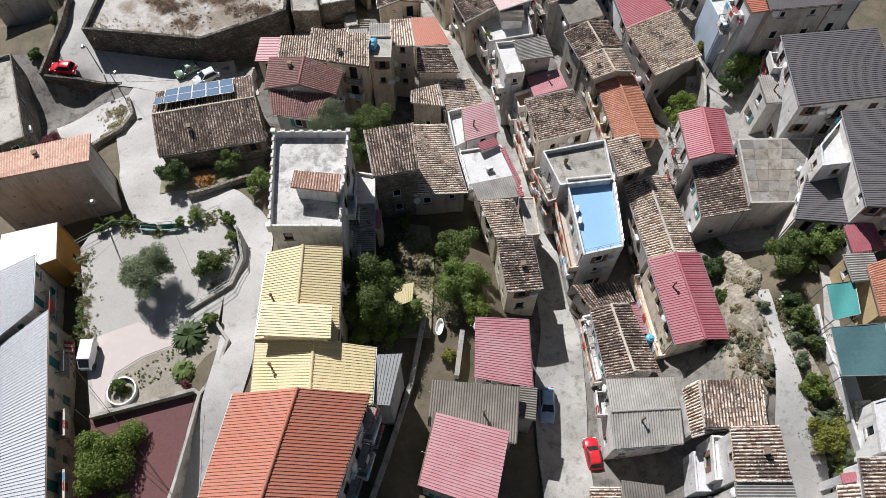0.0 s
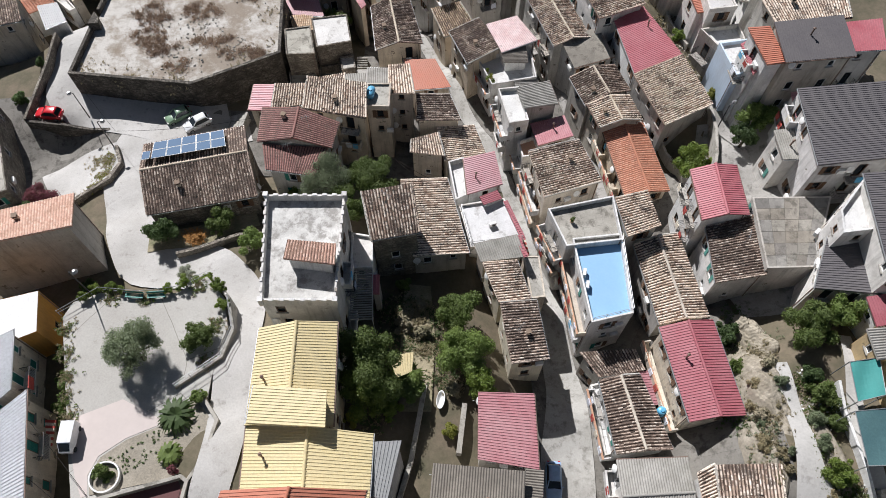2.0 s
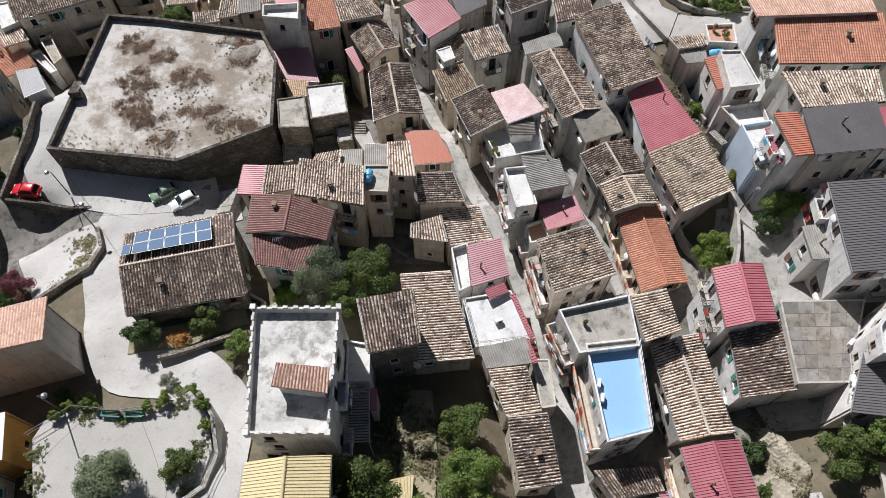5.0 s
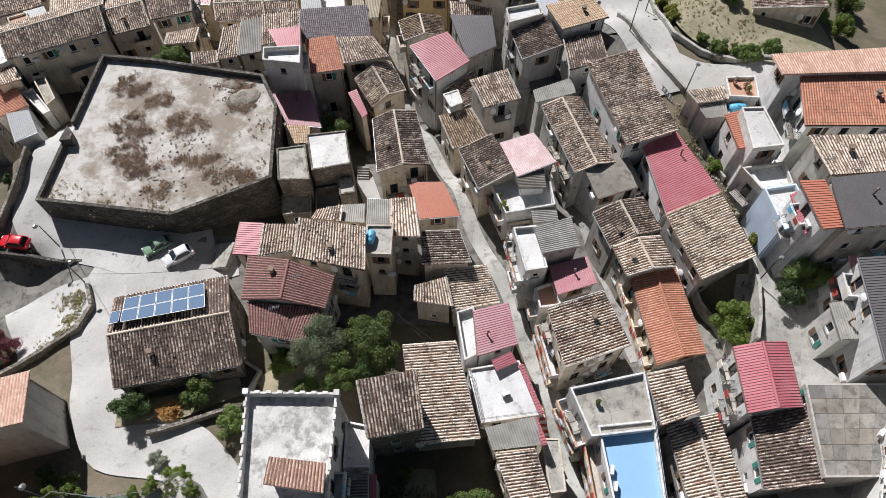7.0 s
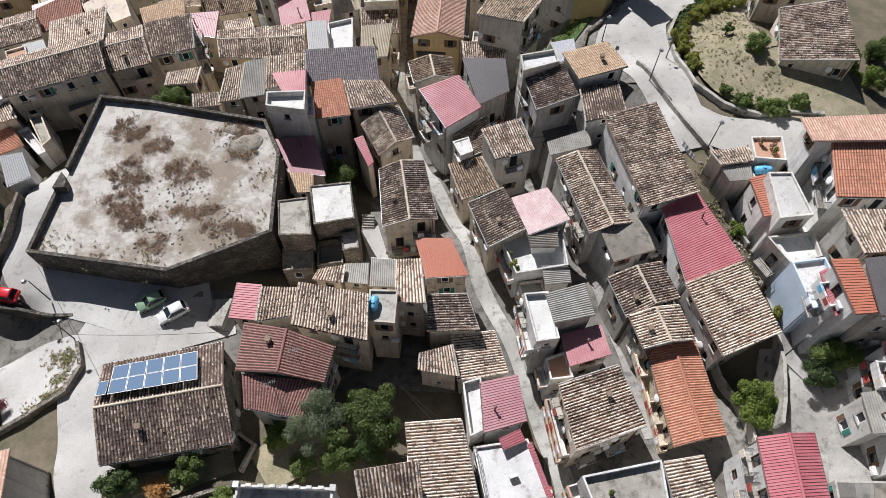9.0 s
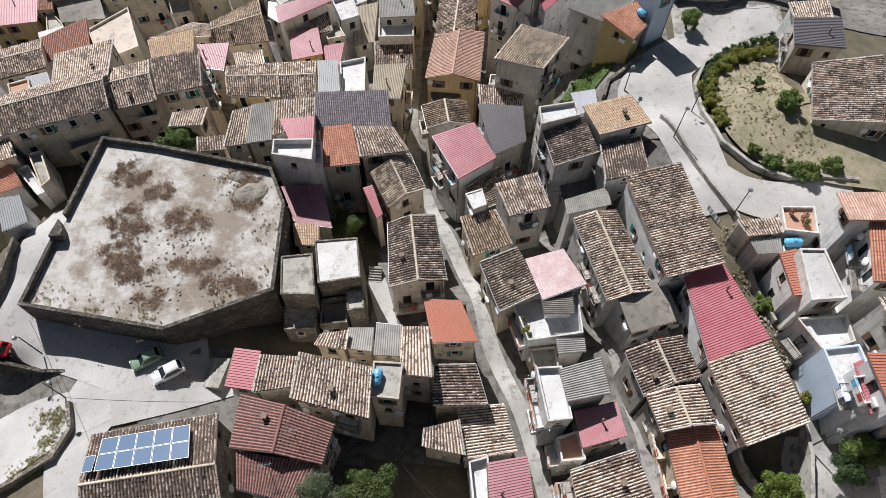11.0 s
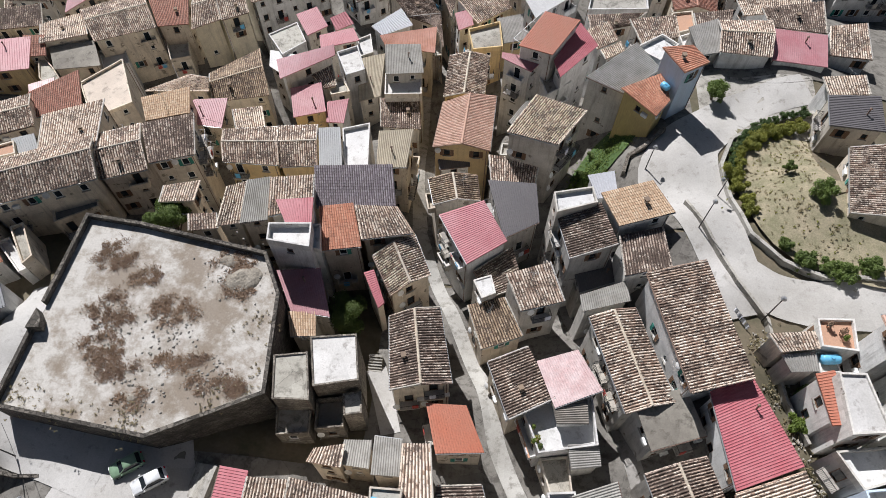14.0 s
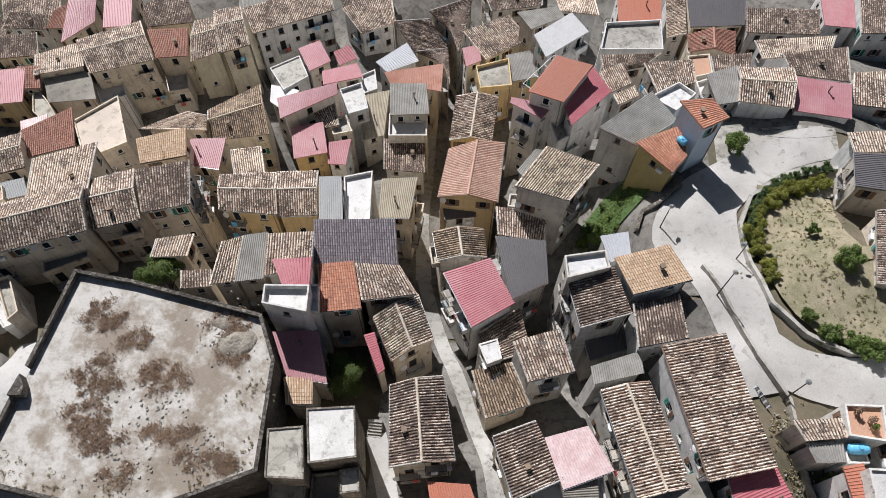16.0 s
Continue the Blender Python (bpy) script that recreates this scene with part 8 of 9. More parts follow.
for hx, hy, hr in ((-34.57, 37.19, 0.7), (-33.3, 37.33, 0.6), (-27.34, 37.12, 0.7), (-26.08, 37.74, 0.9), (-32.18, 37.05, 0.5), (-22.52, 37.33, 0.9), (-21.77, 35.43, 0.8), (-35.54, 36.23, 0.7)):
    tree(hx, hy, 14.1, hr, "leaf_bright", "straggly green shrub along the square's railing", "bush", "bush", 1.0, 0.13)


tree(48.96, 100.36, 10.63, 2.0, "leaf", "green tree beside the ruined park house")
tree(51.25, 97.52, 10.3, 1.8, "leaf_bright", "light green tree beside the ruined park house")
tree(54.14, 103.43, 9.29, 2.3, "leaf", "leafy green tree behind the ruined park house")


def bed_plants():
    """Small dark seedlings dotted over the stony bed."""
    rng, v, f = random.Random(77), [], []
    a, b2, c, d = (Vector((*q, 13.6)) for q in ((-24.7, 24.31), (-30.61, 20.27), (-27.77, 19.29), (-21.88, 23.62)))
    for _ in range(70):
        u, w = rng.random(), rng.random()
        at = (a * (1 - u) + b2 * u) * (1 - w) + (d * (1 - u) + c * u) * w
        lv, lf = leaf_cloud(rng, [(tuple(at), 0.1)], 12, 0.07)
        f += [tuple(x + len(v) for x in q) for q in lf]
        v += lv
    ob = new("seedlings", mesh_of("seedlings", v, f, M["leaf_dark"]))
    tagged(ob, "small dark seedlings dotted over the stony bed", "plants", "", "stuff")


bed_plants()
wall_run("garden_wall", [(36.33, 27.43), (36.19, 21.84), (36.43, 16.51), (37.54, 9.51)], 0.9, 0.25, WALLS["white"], "whitewashed garden wall along the terraces")
ribbon("footpath", [(38.39, 32.06, 0.6), (37.78, 26.54, 0.7), (37.04, 20.61, 0.8), (37.29, 15.5, 0.8), (38.05, 9.95, 0.8)], M["road"], "pale path beside the whitewashed wall", 0.16)


# Dark shrubs added below the lane to stand in for deep shade on the soil.
for hx, hy, hz, hr in ((-55.2, 75.6, 5.2, 0.9), (-56.2, 69.2, 2.6, 1.2), (-63.25, 80.47, 0.77, 2.4), (-61.46, 81.28, -0.18, 1.6), (-63.5, 83.95, -0.25, 1.8)):
    tree(hx, hy, hz, hr, "leaf_dark", "dark shrub added to deepen the shade below the sloping lane", "bush", "bush", 0.9, 0.2)


def rosette(x, y, z, count, length, mat, label, name):
    rng = random.Random(int(x * 7 + y))
    top = thing(name, pose(x, y, z), label, "plant", "trees and bushes")
    s = Shell()
    s.tube((0, 0, -0.2), (0, 0, 0.5), 0.16, 0.12, 8)
    child("trunk", s.mesh("trunk", M["bark"]), top)
    s = Shell()
    for k in range(count):
        a, e = math.tau * k / count + rng.uniform(-0.1, 0.1), rng.uniform(0.15, 1.1)
        d, side = Vector((math.cos(a), math.sin(a), 0)), Vector((-math.sin(a), math.cos(a), 0))
        pts = [Vector((0, 0, 0.5)) + d * length * t + Vector((0, 0, length * (e * t - (0.5 + e * 0.6) * t * t))) for t in (0, 0.35, 0.7, 1)]
        i = len(s.v)
        for p, w in zip(pts, (0.05, 0.16, 0.13, 0.01)):
            s.v.extend((p - side * w, p + side * w + Vector((0, 0, 0.03))))
        s.f.extend((i + 2 * j, i + 2 * j + 1, i + 2 * j + 3, i + 2 * j + 2) for j in range(3))
    child("frond_crown", s.mesh("frond_crown", M[mat]), top)


rosette(-24.37, 24.5, 13.55, 46, 1.9, "leaf_dark", "dark green palm with drooping fronds", "palm")
rosette(-24.36, 21.05, 13.55, 30, 1.2, "leaf", "spiky green agave in the stony bed", "agave")
rosette(-3.67, 29.3, 9.6, 36, 1.9, "leaf", "small garden palm with arching fronds", "palm")


def brush_patch(x, y, z, rx, ry, seed, mat="brush"):
    """A low tangle of dead twigs and dry weeds."""
    rng, s = random.Random(seed), Shell()
    hubs = [(rx * r * math.cos(a), ry * r * math.sin(a), rng.uniform(0.25, 0.8)) for r, a in ((math.sqrt(rng.random()), rng.uniform(0, 6.28)) for _ in range(int(5 * rx * ry) + 4))]
    for k in range(int(420 * rx * ry) + 200):
        hx, hy, hr = rng.choice(hubs)
        p = Vector((rng.gauss(hx, hr * 0.55), rng.gauss(hy, hr * 0.55), 0.0))
        d = Vector((rng.gauss(0, 1), rng.gauss(0, 1), abs(rng.gauss(0, 0.6)))).normalized() * rng.uniform(0.12, 0.42)
        w = d.cross(Vector((0, 0, 1))).normalized() * rng.uniform(0.012, 0.035)
        q = p + d * 0.6 + Vector((0, 0, 0.06))
        s.poly(tuple(p - w), tuple(p + w), tuple(q + w), tuple(q - w))
        s.poly(tuple(q - w), tuple(q + w), tuple(q + d * 0.4 - Vector((0, 0, 0.03))))
    ob = new("dead_brush", s.mesh("dead_brush", M[mat]))
    ob.matrix_basis = pose(x, y, z)
    tagged(ob, "patch of dead brown weeds on the lot's concrete", "dry weeds", "dead weeds on the lot", "stuff")


brush_patch(-41.72, 88.58, 7.68, 2.4, 2.0, 1)
brush_patch(-39.98, 81.86, 7.68, 2.6, 2.2, 2)
brush_patch(-39.7, 77.52, 7.68, 2.4, 1.8, 3)
brush_patch(-35.02, 72.63, 7.68, 1.6, 1.0, 4)
brush_patch(-27.99, 88.95, 7.68, 2.6, 1.6, 5)
brush_patch(-27.12, 85.66, 7.68, 2.0, 1.2, 6)
brush_patch(-33.36, 82.39, 7.68, 2.8, 1.6, 7)
brush_patch(-37.3, 85.99, 7.68, 1.8, 1.2, 8)
brush_patch(-27.1, 74.35, 7.68, 3.2, 1.4, 9)
brush_patch(-32.22, 76.35, 7.68, 1.8, 1.0, 10)
brush_patch(-29.29, 77.23, 7.68, 1.0, 0.7, 11)
brush_patch(-37.52, 75.46, 7.68, 2.2, 1.4, 12)
brush_patch(-27.81, 45.71, 9.4, 1.4, 0.8, 13, "rust_brush")


# ---- street furniture ----
def lamp_post(x, y, z, height, arm, turn, mat="green_paint"):
    post = thing("street_lamp", pose(x, y, z, 0, 0, turn), "slim green street lamp with a single curved arm", "street lamp", "street lamps")
    s = Shell()
    s.tube((0, 0, -0.3), (0, 0, height), 0.08, 0.05, 8)
    child("pole", s.mesh("pole", M["dark_metal"]), post)
    s = Shell()
    s.tube((0, 0, height - 0.05), (arm, 0, height + 0.25), 0.04, 0.035, 6)
    child("arm", s.mesh("arm", M["dark_metal"]), post)
    s = Shell()
    s.tube((arm, 0, height + 0.3), (arm, 0, height + 0.02), 0.14, 0.3, 10)
    child("lamp_head", s.mesh("lamp_head", M["galvanised"]), post, label="domed metal lamp head")


lamp_post(23.0, 96.1, 10.8, 4.9, 0.15, 40)
lamp_post(28.45, 85.4, 10.8, 4.9, 0.15, 40)
lamp_post(18.45, 105.87, 6.8, 4.4, 0.6, 60)
lamp_post(26.21, 101.7, 8.45, 4.0, 0.6, 200)
lamp_post(-42.42, 61.95, 4.2, 5.0, 0.7, 0)
lamp_post(-46.6, 66.6, 4.5, 4.6, 0.4, 200)
lamp_post(-35.19, 36.81, 13.4, 5.0, 0.6, 0)
lamp_post(33.13, 60.64, 8.82, 5.0, 0.7, 30)


def bench(x, y, z, turn):
    top = thing("bench", pose(x, y, z, 0, 0, turn), "green-painted slatted bench facing the square", "bench", "benches")
    for k in range(4):
        s = Shell()
        s.box(-0.9, -0.2 + 0.12 * k, 0.42, 0.9, -0.11 + 0.12 * k, 0.46)
        child("slat", s.mesh("slat", M["green_paint"]), top)
    s = Shell()
    s.box(-0.9, 0.27, 0.5, 0.9, 0.31, 0.85)
    child("backrest", s.mesh("backrest", M["green_paint"]), top)
    for x0 in (-0.75, 0.69):
        s = Shell()
        s.box(x0, -0.2, 0, x0 + 0.06, 0.3, 0.42)
        child("leg", s.mesh("leg", M["dark_metal"]), top)


bench(-30.68, 36.41, 13.5, -4)
bench(-28.49, 36.41, 13.5, 4)


def railing(pts, z, label, mat="galvanised"):
    top = thing("railing", pose(*pts[0], z), label, "railing", "", "structure")
    for k in range(len(pts) - 1):
        a, b2 = Vector((*pts[k], 0)) - Vector((*pts[0], 0)), Vector((*pts[k + 1], 0)) - Vector((*pts[0], 0))
        for h in (0.5, 0.95):
            s = Shell()
            s.tube(a + Vector((0, 0, h)), b2 + Vector((0, 0, h)), 0.03, 0.03, 5)
            child("rail", s.mesh("rail", M[mat]), top)
        n = max(1, int((b2 - a).length / 1.5))
        for j in range(n):
            p = a + (b2 - a) * j / n
            s = Shell()
            s.tube(p + Vector((0, 0, -0.2)), p + Vector((0, 0, 1.0)), 0.03, 0.03, 5)
            child("post", s.mesh("post", M[mat]), top)


railing([(-37.72, 34.57), (-34.22, 37.13), (-30.01, 36.72), (-26.55, 37.2), (-23.68, 38.93)], 13.5, "grey metal railing along the back of the square")
railing([(-21.31, 36.21), (-20.39, 32.9), (-21.12, 30.05), (-24.89, 27.12)], 13.9, "grey metal railing along the curved wall")


def awning(x, y, z, turn, width, deep, drop, bands=7):
    """A striped cloth awning over a window: bands of cloth on two side arms."""
    top = thing("awning", pose(x, y, z, 0, 0, turn), "red and cream striped cloth awning on the facade", "awning", "awnings")
    for k in range(bands):
        x0, x1 = width * (k / bands - 0.5), width * ((k + 1) / bands - 0.5)
        s = Shell()
        s.prism([(x0, 0.02), (x1, 0.02), (x1, deep), (x0, deep)], [-0.03, -0.03, -drop - 0.03, -drop - 0.03], [0, 0, -drop, -drop])
        s.prism([(x0, deep), (x1, deep), (x1, deep + 0.02), (x0, deep + 0.02)], -drop - 0.22, -drop)
        child("stripe", s.mesh("stripe", M["awning_red" if k % 2 == 0 else "awning_cream"]), top)
    for sx in (-1, 1):
        s = Shell()
        s.tube((sx * width * 0.49, 0, -drop - 0.1), (sx * width * 0.49, deep, -drop - 0.05), 0.02, 0.02, 5)
        child("arm", s.mesh("arm", M["galvanised"]), top)


awning(7.12, 50.52, 6.2, -82, 3.4, 0.9, 0.35, 11)
awning(8.96, 45.94, 5.6, -80, 3.6, 0.9, 0.35, 11)
awning(-37.1, 23.31, 12.4, -85, 2.4, 0.9, 0.4, 9)
awning(35.2, 63.9, 12.6, 190, 2.2, 0.8, 0.35, 7)
awning(36.5, 64.89, 13.2, 190, 2.0, 0.8, 0.35, 7)

s = Shell()
for r, z in ((1.36, -0.2), (1.36, 0.45), (1.22, 0.45), (1.22, -0.2)):
    s.v.extend((r * math.cos(math.tau * k / 28), r * math.sin(math.tau * k / 28), z) for k in range(28))
for j in range(4):
    s.f.extend((28 * j + k, 28 * j + (k + 1) % 28, 28 * ((j + 1) % 4) + (k + 1) % 28, 28 * ((j + 1) % 4) + k) for k in range(28))
planter = new("planter", s.mesh("planter", M["white_paint"]))
planter.matrix_basis = pose(-29.69, 19.09, 13.55)
tagged(planter, "round white concrete planter ring", "planter")


def car(x, y, z, turn, paint, label, length=3.8, width=1.62, estate=False):
    """A small hatchback: lofted body, cabin, glass, lamps and wheels."""
    top = thing("car", pose(x, y, z, 0, 0, turn), label, "car", "parked cars")
    L, W = length / 2, width / 2
    s = Shell()
    rows = ((-L, 0.42, 0.66, 0.84), (-L + 0.1, 0.3, 0.82, 0.95), (-L * 0.6, 0.22, 0.9, 1.0), (L * 0.3, 0.22, 0.93, 1.0), (L * 0.62, 0.24, 0.88, 0.98), (L * 0.86, 0.28, 0.76, 0.92), (L - 0.06, 0.34, 0.66, 0.8), (L, 0.42, 0.56, 0.7))
    for px, z0, z1, w in rows:
        ww, zm = W * w, (z0 + z1) / 2
        s.v.extend([(px, -ww * 0.92, z0), (px, -ww, z0 + 0.12), (px, -ww * 1.02, zm + 0.05), (px, -ww * 0.96, z1 - 0.07), (px, -ww * 0.8, z1), (px, 0, z1 + 0.03), (px, ww * 0.8, z1), (px, ww * 0.96, z1 - 0.07), (px, ww * 1.02, zm + 0.05), (px, ww, z0 + 0.12), (px, ww * 0.92, z0)])
    for k in range(len(rows) - 1):
        s.f.extend((11 * k + q, 11 * k + (q + 1) % 11, 11 * k + 11 + (q + 1) % 11, 11 * k + 11 + q) for q in range(11))
    s.f.append(tuple(range(10, -1, -1)))
    s.f.append(tuple(11 * (len(rows) - 1) + q for q in range(11)))
    child("body", s.mesh("body", M[paint], True), top)
    rear = -L * (0.93 if estate else 0.86)
    lo = [(rear, W * 0.88), (L * 0.46, W * 0.88)]
    hi = [(rear + 0.32, W * 0.7), (L * 0.06, W * 0.7)]
    s = Shell()
    s.v.extend([(lo[0][0], -lo[0][1], 0.88), (lo[1][0], -lo[1][1], 0.88), (lo[1][0], lo[1][1], 0.88), (lo[0][0], lo[0][1], 0.88)])
    s.v.extend([(hi[0][0], -hi[0][1], 1.4), (hi[1][0], -hi[1][1], 1.4), (hi[1][0], hi[1][1], 1.4), (hi[0][0], hi[0][1], 1.4)])
    s.f.extend([(0, 1, 5, 4), (1, 2, 6, 5), (2, 3, 7, 6), (3, 0, 4, 7)])
    child("glazing", s.mesh("glazing", M["glass"]), top)
    s, n = Shell(), 7
    for i in range(n):
        u = i / (n - 1)
        px = hi[0][0] - 0.06 + (hi[1][0] - hi[0][0] + 0.12) * u
        crown = 0.05 * math.sin(math.pi * u)
        s.v.extend((px, (hi[0][1] + 0.02) * y, 1.39 + z + crown * (1 - y * y)) for y, z in ((-1, 0.0), (-0.9, 0.05), (-0.5, 0.075), (0, 0.085), (0.5, 0.075), (0.9, 0.05), (1, 0.0)))
    s.f.extend((7 * i + q, 7 * i + (q + 1) % 7, 7 * i + 7 + (q + 1) % 7, 7 * i + 7 + q) for i in range(n - 1) for q in range(7))
    s.f.extend([tuple(range(6, -1, -1)), tuple(7 * (n - 1) + q for q in range(7))])
    child("roof", s.mesh("roof", M[paint], True), top)
    for sx, sy in ((0, -1), (0, 1), (1, -1), (1, 1)):
        s = Shell()
        s.tube((lo[sx][0], sy * lo[sx][1], 0.88), (hi[sx][0], sy * hi[sx][1], 1.42), 0.055, 0.05, 6)
        child("pillar", s.mesh("pillar", M[paint]), top)
    for sy in (-1, 1):
        s = Shell()
        s.box(L * 0.3, sy * (W + 0.08) - 0.07, 0.9, L * 0.3 + 0.12, sy * (W + 0.08) + 0.07, 1.02)
        child("mirror", s.mesh("mirror", M[paint]), top)
        s = Shell()
        s.box(-L - 0.01, sy * W * 0.66 - 0.1, 0.6, -L + 0.12, sy * W * 0.66 + 0.1, 0.8)
        child("tail_light", s.mesh("tail_light", M["car_red"]), top)
    for sx in (-0.62, 0.62):
        for sy in (-1, 1):
            s = Shell()
            s.tube((L * sx, sy * (W - 0.2), 0.3), (L * sx, sy * (W + 0.01), 0.3), 0.3, 0.3, 16)
            wheel = child("wheel", s.mesh("wheel", M["rubber"]), top)
            s = Shell()
            s.tube((L * sx, sy * W, 0.3), (L * sx, sy * (W + 0.02), 0.3), 0.18, 0.18, 12)
            child("rim", s.mesh("rim", M["galvanised"]), wheel)
    for sy in (-1, 1):
        s = Shell()
        s.box(L - 0.16, sy * W * 0.62 - 0.16, 0.52, L - 0.02, sy * W * 0.62 + 0.16, 0.67)
        child("headlight", s.mesh("headlight", M["white_paint"]), top)
    return top


car(10.89, 20.31, 4.25, -93, "car_blue", "pale blue hatchback parked in the shaded street")
car(15.03, 15.17, 4.84, 96, "car_red", "small red hatchback parked beside the white house", 3.3, 1.5)
car(-34.8, 66.6, 4.13, 214, "car_green", "sage green hatchback parked below the lot wall", 3.45, 1.55)
car(-32.04, 65.27, 4.24, 214, "car_white", "white hatchback parked below the lot wall", 3.6, 1.58)
car(-51.6, 66.7, 4.42, 174, "car_red", "red hatchback parked on the sloping lane", 3.5)


def van(x, y, z, turn):
    top = thing("van", pose(x, y, z, 0, 0, turn), "small white delivery van parked beside the apartment building", "van", "parked cars")
    s = Shell()
    s.prism([(-1.35, -0.6), (0.6, -0.6), (0.6, 0.6), (-1.35, 0.6)], 0.3, 1.5)
    child("cargo_box", s.mesh("cargo_box", M["car_white"]), top)
    s = Shell()
    s.prism([(0.6, -0.58), (1.35, -0.5), (1.35, 0.5), (0.6, 0.58)], 0.35, [1.45, 0.85, 0.85, 1.45])
    child("cab", s.mesh("cab", M["car_white"]), top)
    s = Shell()
    s.poly((0.68, -0.5, 1.41), (1.25, -0.45, 0.95), (1.25, 0.45, 0.95), (0.68, 0.5, 1.41))
    child("windscreen", s.mesh("windscreen", M["glass"]), top)
    for sx in (-0.9, 0.95):
        for sy in (-1, 1):
            s = Shell()
            s.tube((sx, sy * 0.5, 0.24), (sx, sy * 0.62, 0.24), 0.24, 0.24, 14)
            child("wheel", s.mesh("wheel", M["rubber"]), top)


van(-33.46, 22.39, 13.55, -88)


# ---- roof things ----
def water_tank(x, y, z, turn, length=1.5, r=0.5, upright=False):
    top = thing("water_tank", pose(x, y, z, 0, 0, turn), "light blue plastic water tank on the roof", "water tank", "water tanks")
    s, n = Shell(), 16
    prof = ((0, 0.0), (0.03, 0.75), (0.12, 0.95), (0.2, 1.0), (0.35, 1.0), (0.38, 1.05), (0.42, 1.0), (0.6, 1.0), (0.63, 1.05), (0.67, 1.0), (0.8, 1.0), (0.88, 0.95), (0.97, 0.75), (1, 0.0))
    for t, q in prof:
        for k in range(n):
            a = math.tau * k / n
            c, d = r * q * math.cos(a), r * q * math.sin(a)
            s.v.append((c, d, t * length) if upright else (length * (t - 0.5), c, r + d))
    for j in range(len(prof) - 1):
        s.f.extend((j * n + k, j * n + (k + 1) % n, (j + 1) * n + (k + 1) % n, (j + 1) * n + k) for k in range(n))
    child("tank", s.mesh("tank", M["blue_plastic"], True), top)
    s = Shell()
    if upright:
        s.tube((0, 0, length), (0, 0, length + 0.08), 0.2, 0.2, 10)
    else:
        s.tube((0, 0, 2 * r - 0.03), (0, 0, 2 * r + 0.08), 0.18, 0.18, 10)
    child("lid", s.mesh("lid", M["blue_plastic"]), top)


water_tank(-8.72, 63.67, 12, 80, 1.6, 0.5)
water_tank(32.61, 80.15, 14, 5, 1.9, 0.5)
water_tank(20.1, 114.81, 12, -50, 1.2, 0.42)
water_tank(21.55, 26.32, 7.7, 0, 1.1, 0.45, True)
water_tank(20.53, 60.59, 5.4, 0, 1.1, 0.4, True)

# solar panels on the slope of the stone house that faces the lane
SOLAR = [Vector((-34.23, 56.39, 12.3)), Vector((-23.15, 59.09, 12.3)), Vector((-21.62, 54.68, 13.95)), Vector((-33.37, 52.16, 13.95))]


def solar_panel(u0, u1, v0, v1):
    q = [(SOLAR[0] * (1 - u) + SOLAR[1] * u) * (1 - v) + (SOLAR[3] * (1 - u) + SOLAR[2] * u) * v for u, v in ((u0, v0), (u1, v0), (u1, v1), (u0, v1))]
    nrm = (q[3] - q[0]).cross(q[1] - q[0]).normalized()
    top = thing("solar_panel", pose(*q[0]), "blue solar panel in an aluminium frame on the tiles", "solar panel", "solar panels")
    lift = nrm * 0.2
    s, g = Shell(), Shell()
    r = [p - q[0] + lift for p in q]
    c = sum(r, Vector()) / 4
    for sh, k, h in ((s, 1.0, 0.0), (g, 0.94, 0.012)):
        pts = [c + (p - c) * k + nrm * h for p in r]
        i = len(sh.v)
        sh.v.extend(tuple(p) for p in pts)
        sh.v.extend(tuple(p - nrm * 0.05) for p in pts)
        sh.f.extend(tuple(i + e for e in f) for f in ((0, 1, 2, 3), (7, 6, 5, 4), (0, 4, 5, 1), (1, 5, 6, 2), (2, 6, 7, 3), (3, 7, 4, 0)))
    child("panel_frame", s.mesh("panel_frame", M["white_paint"]), top)
    child("cell_face", g.mesh("cell_face", M["cells"]), top)


for col in range(5):
    for row in range(2):
        solar_panel(0.1 + 0.138 * col, 0.1 + 0.138 * (col + 0.97), 0.14 + 0.37 * row, 0.14 + 0.37 * (row + 0.97))
solar_panel(0.01, 0.085, 0.5, 0.86)


def canopy(pts, z, mat, label):
    top = thing("canopy", pose(*pts[0], z), label, "canopy", "shade canopies")
    o = np.array(pts[0])
    s, n = Shell(), 8
    P = [np.array(p) - o for p in pts]
    for j in range(n + 1):
        for i in range(n + 1):
            u, w = i / n, j / n
            p = (P[0] * (1 - u) + P[1] * u) * (1 - w) + (P[3] * (1 - u) + P[2] * u) * w
            s.v.append((p[0], p[1], -0.18 * math.sin(math.pi * u) * math.sin(math.pi * w) + 0.03 * math.sin(7 * u + 3 * w)))
    s.f.extend((j * (n + 1) + i, j * (n + 1) + i + 1, (j + 1) * (n + 1) + i + 1, (j + 1) * (n + 1) + i) for j in range(n) for i in range(n))
    child("cover", s.mesh("cover", M[mat]), top)
    for p in P:
        s = Shell()
        s.tube((p[0], p[1], float(ground_z(*(p + o))) - z - 0.3), (p[0], p[1], 0.05), 0.05, 0.05, 6)
        child("post", s.mesh("post", M["galvanised"]), top)
    for k in range(4):
        s = Shell()
        s.tube((*P[k], 0.02), (*P[(k + 1) % 4], 0.02), 0.04, 0.04, 5)
        child("beam", s.mesh("beam", M["galvanised"]), top)


canopy([(34.84, 23.59), (39.85, 24.03), (39.08, 19.17), (34.64, 19.07)], 18.3, "teal_dark", "grey-teal sheet canopy over a terrace")
canopy([(36.08, 28.24), (38.85, 28.65), (38.42, 25.25), (35.77, 24.63)], 17.5, "teal_net", "bright teal netting canopy over a yard")


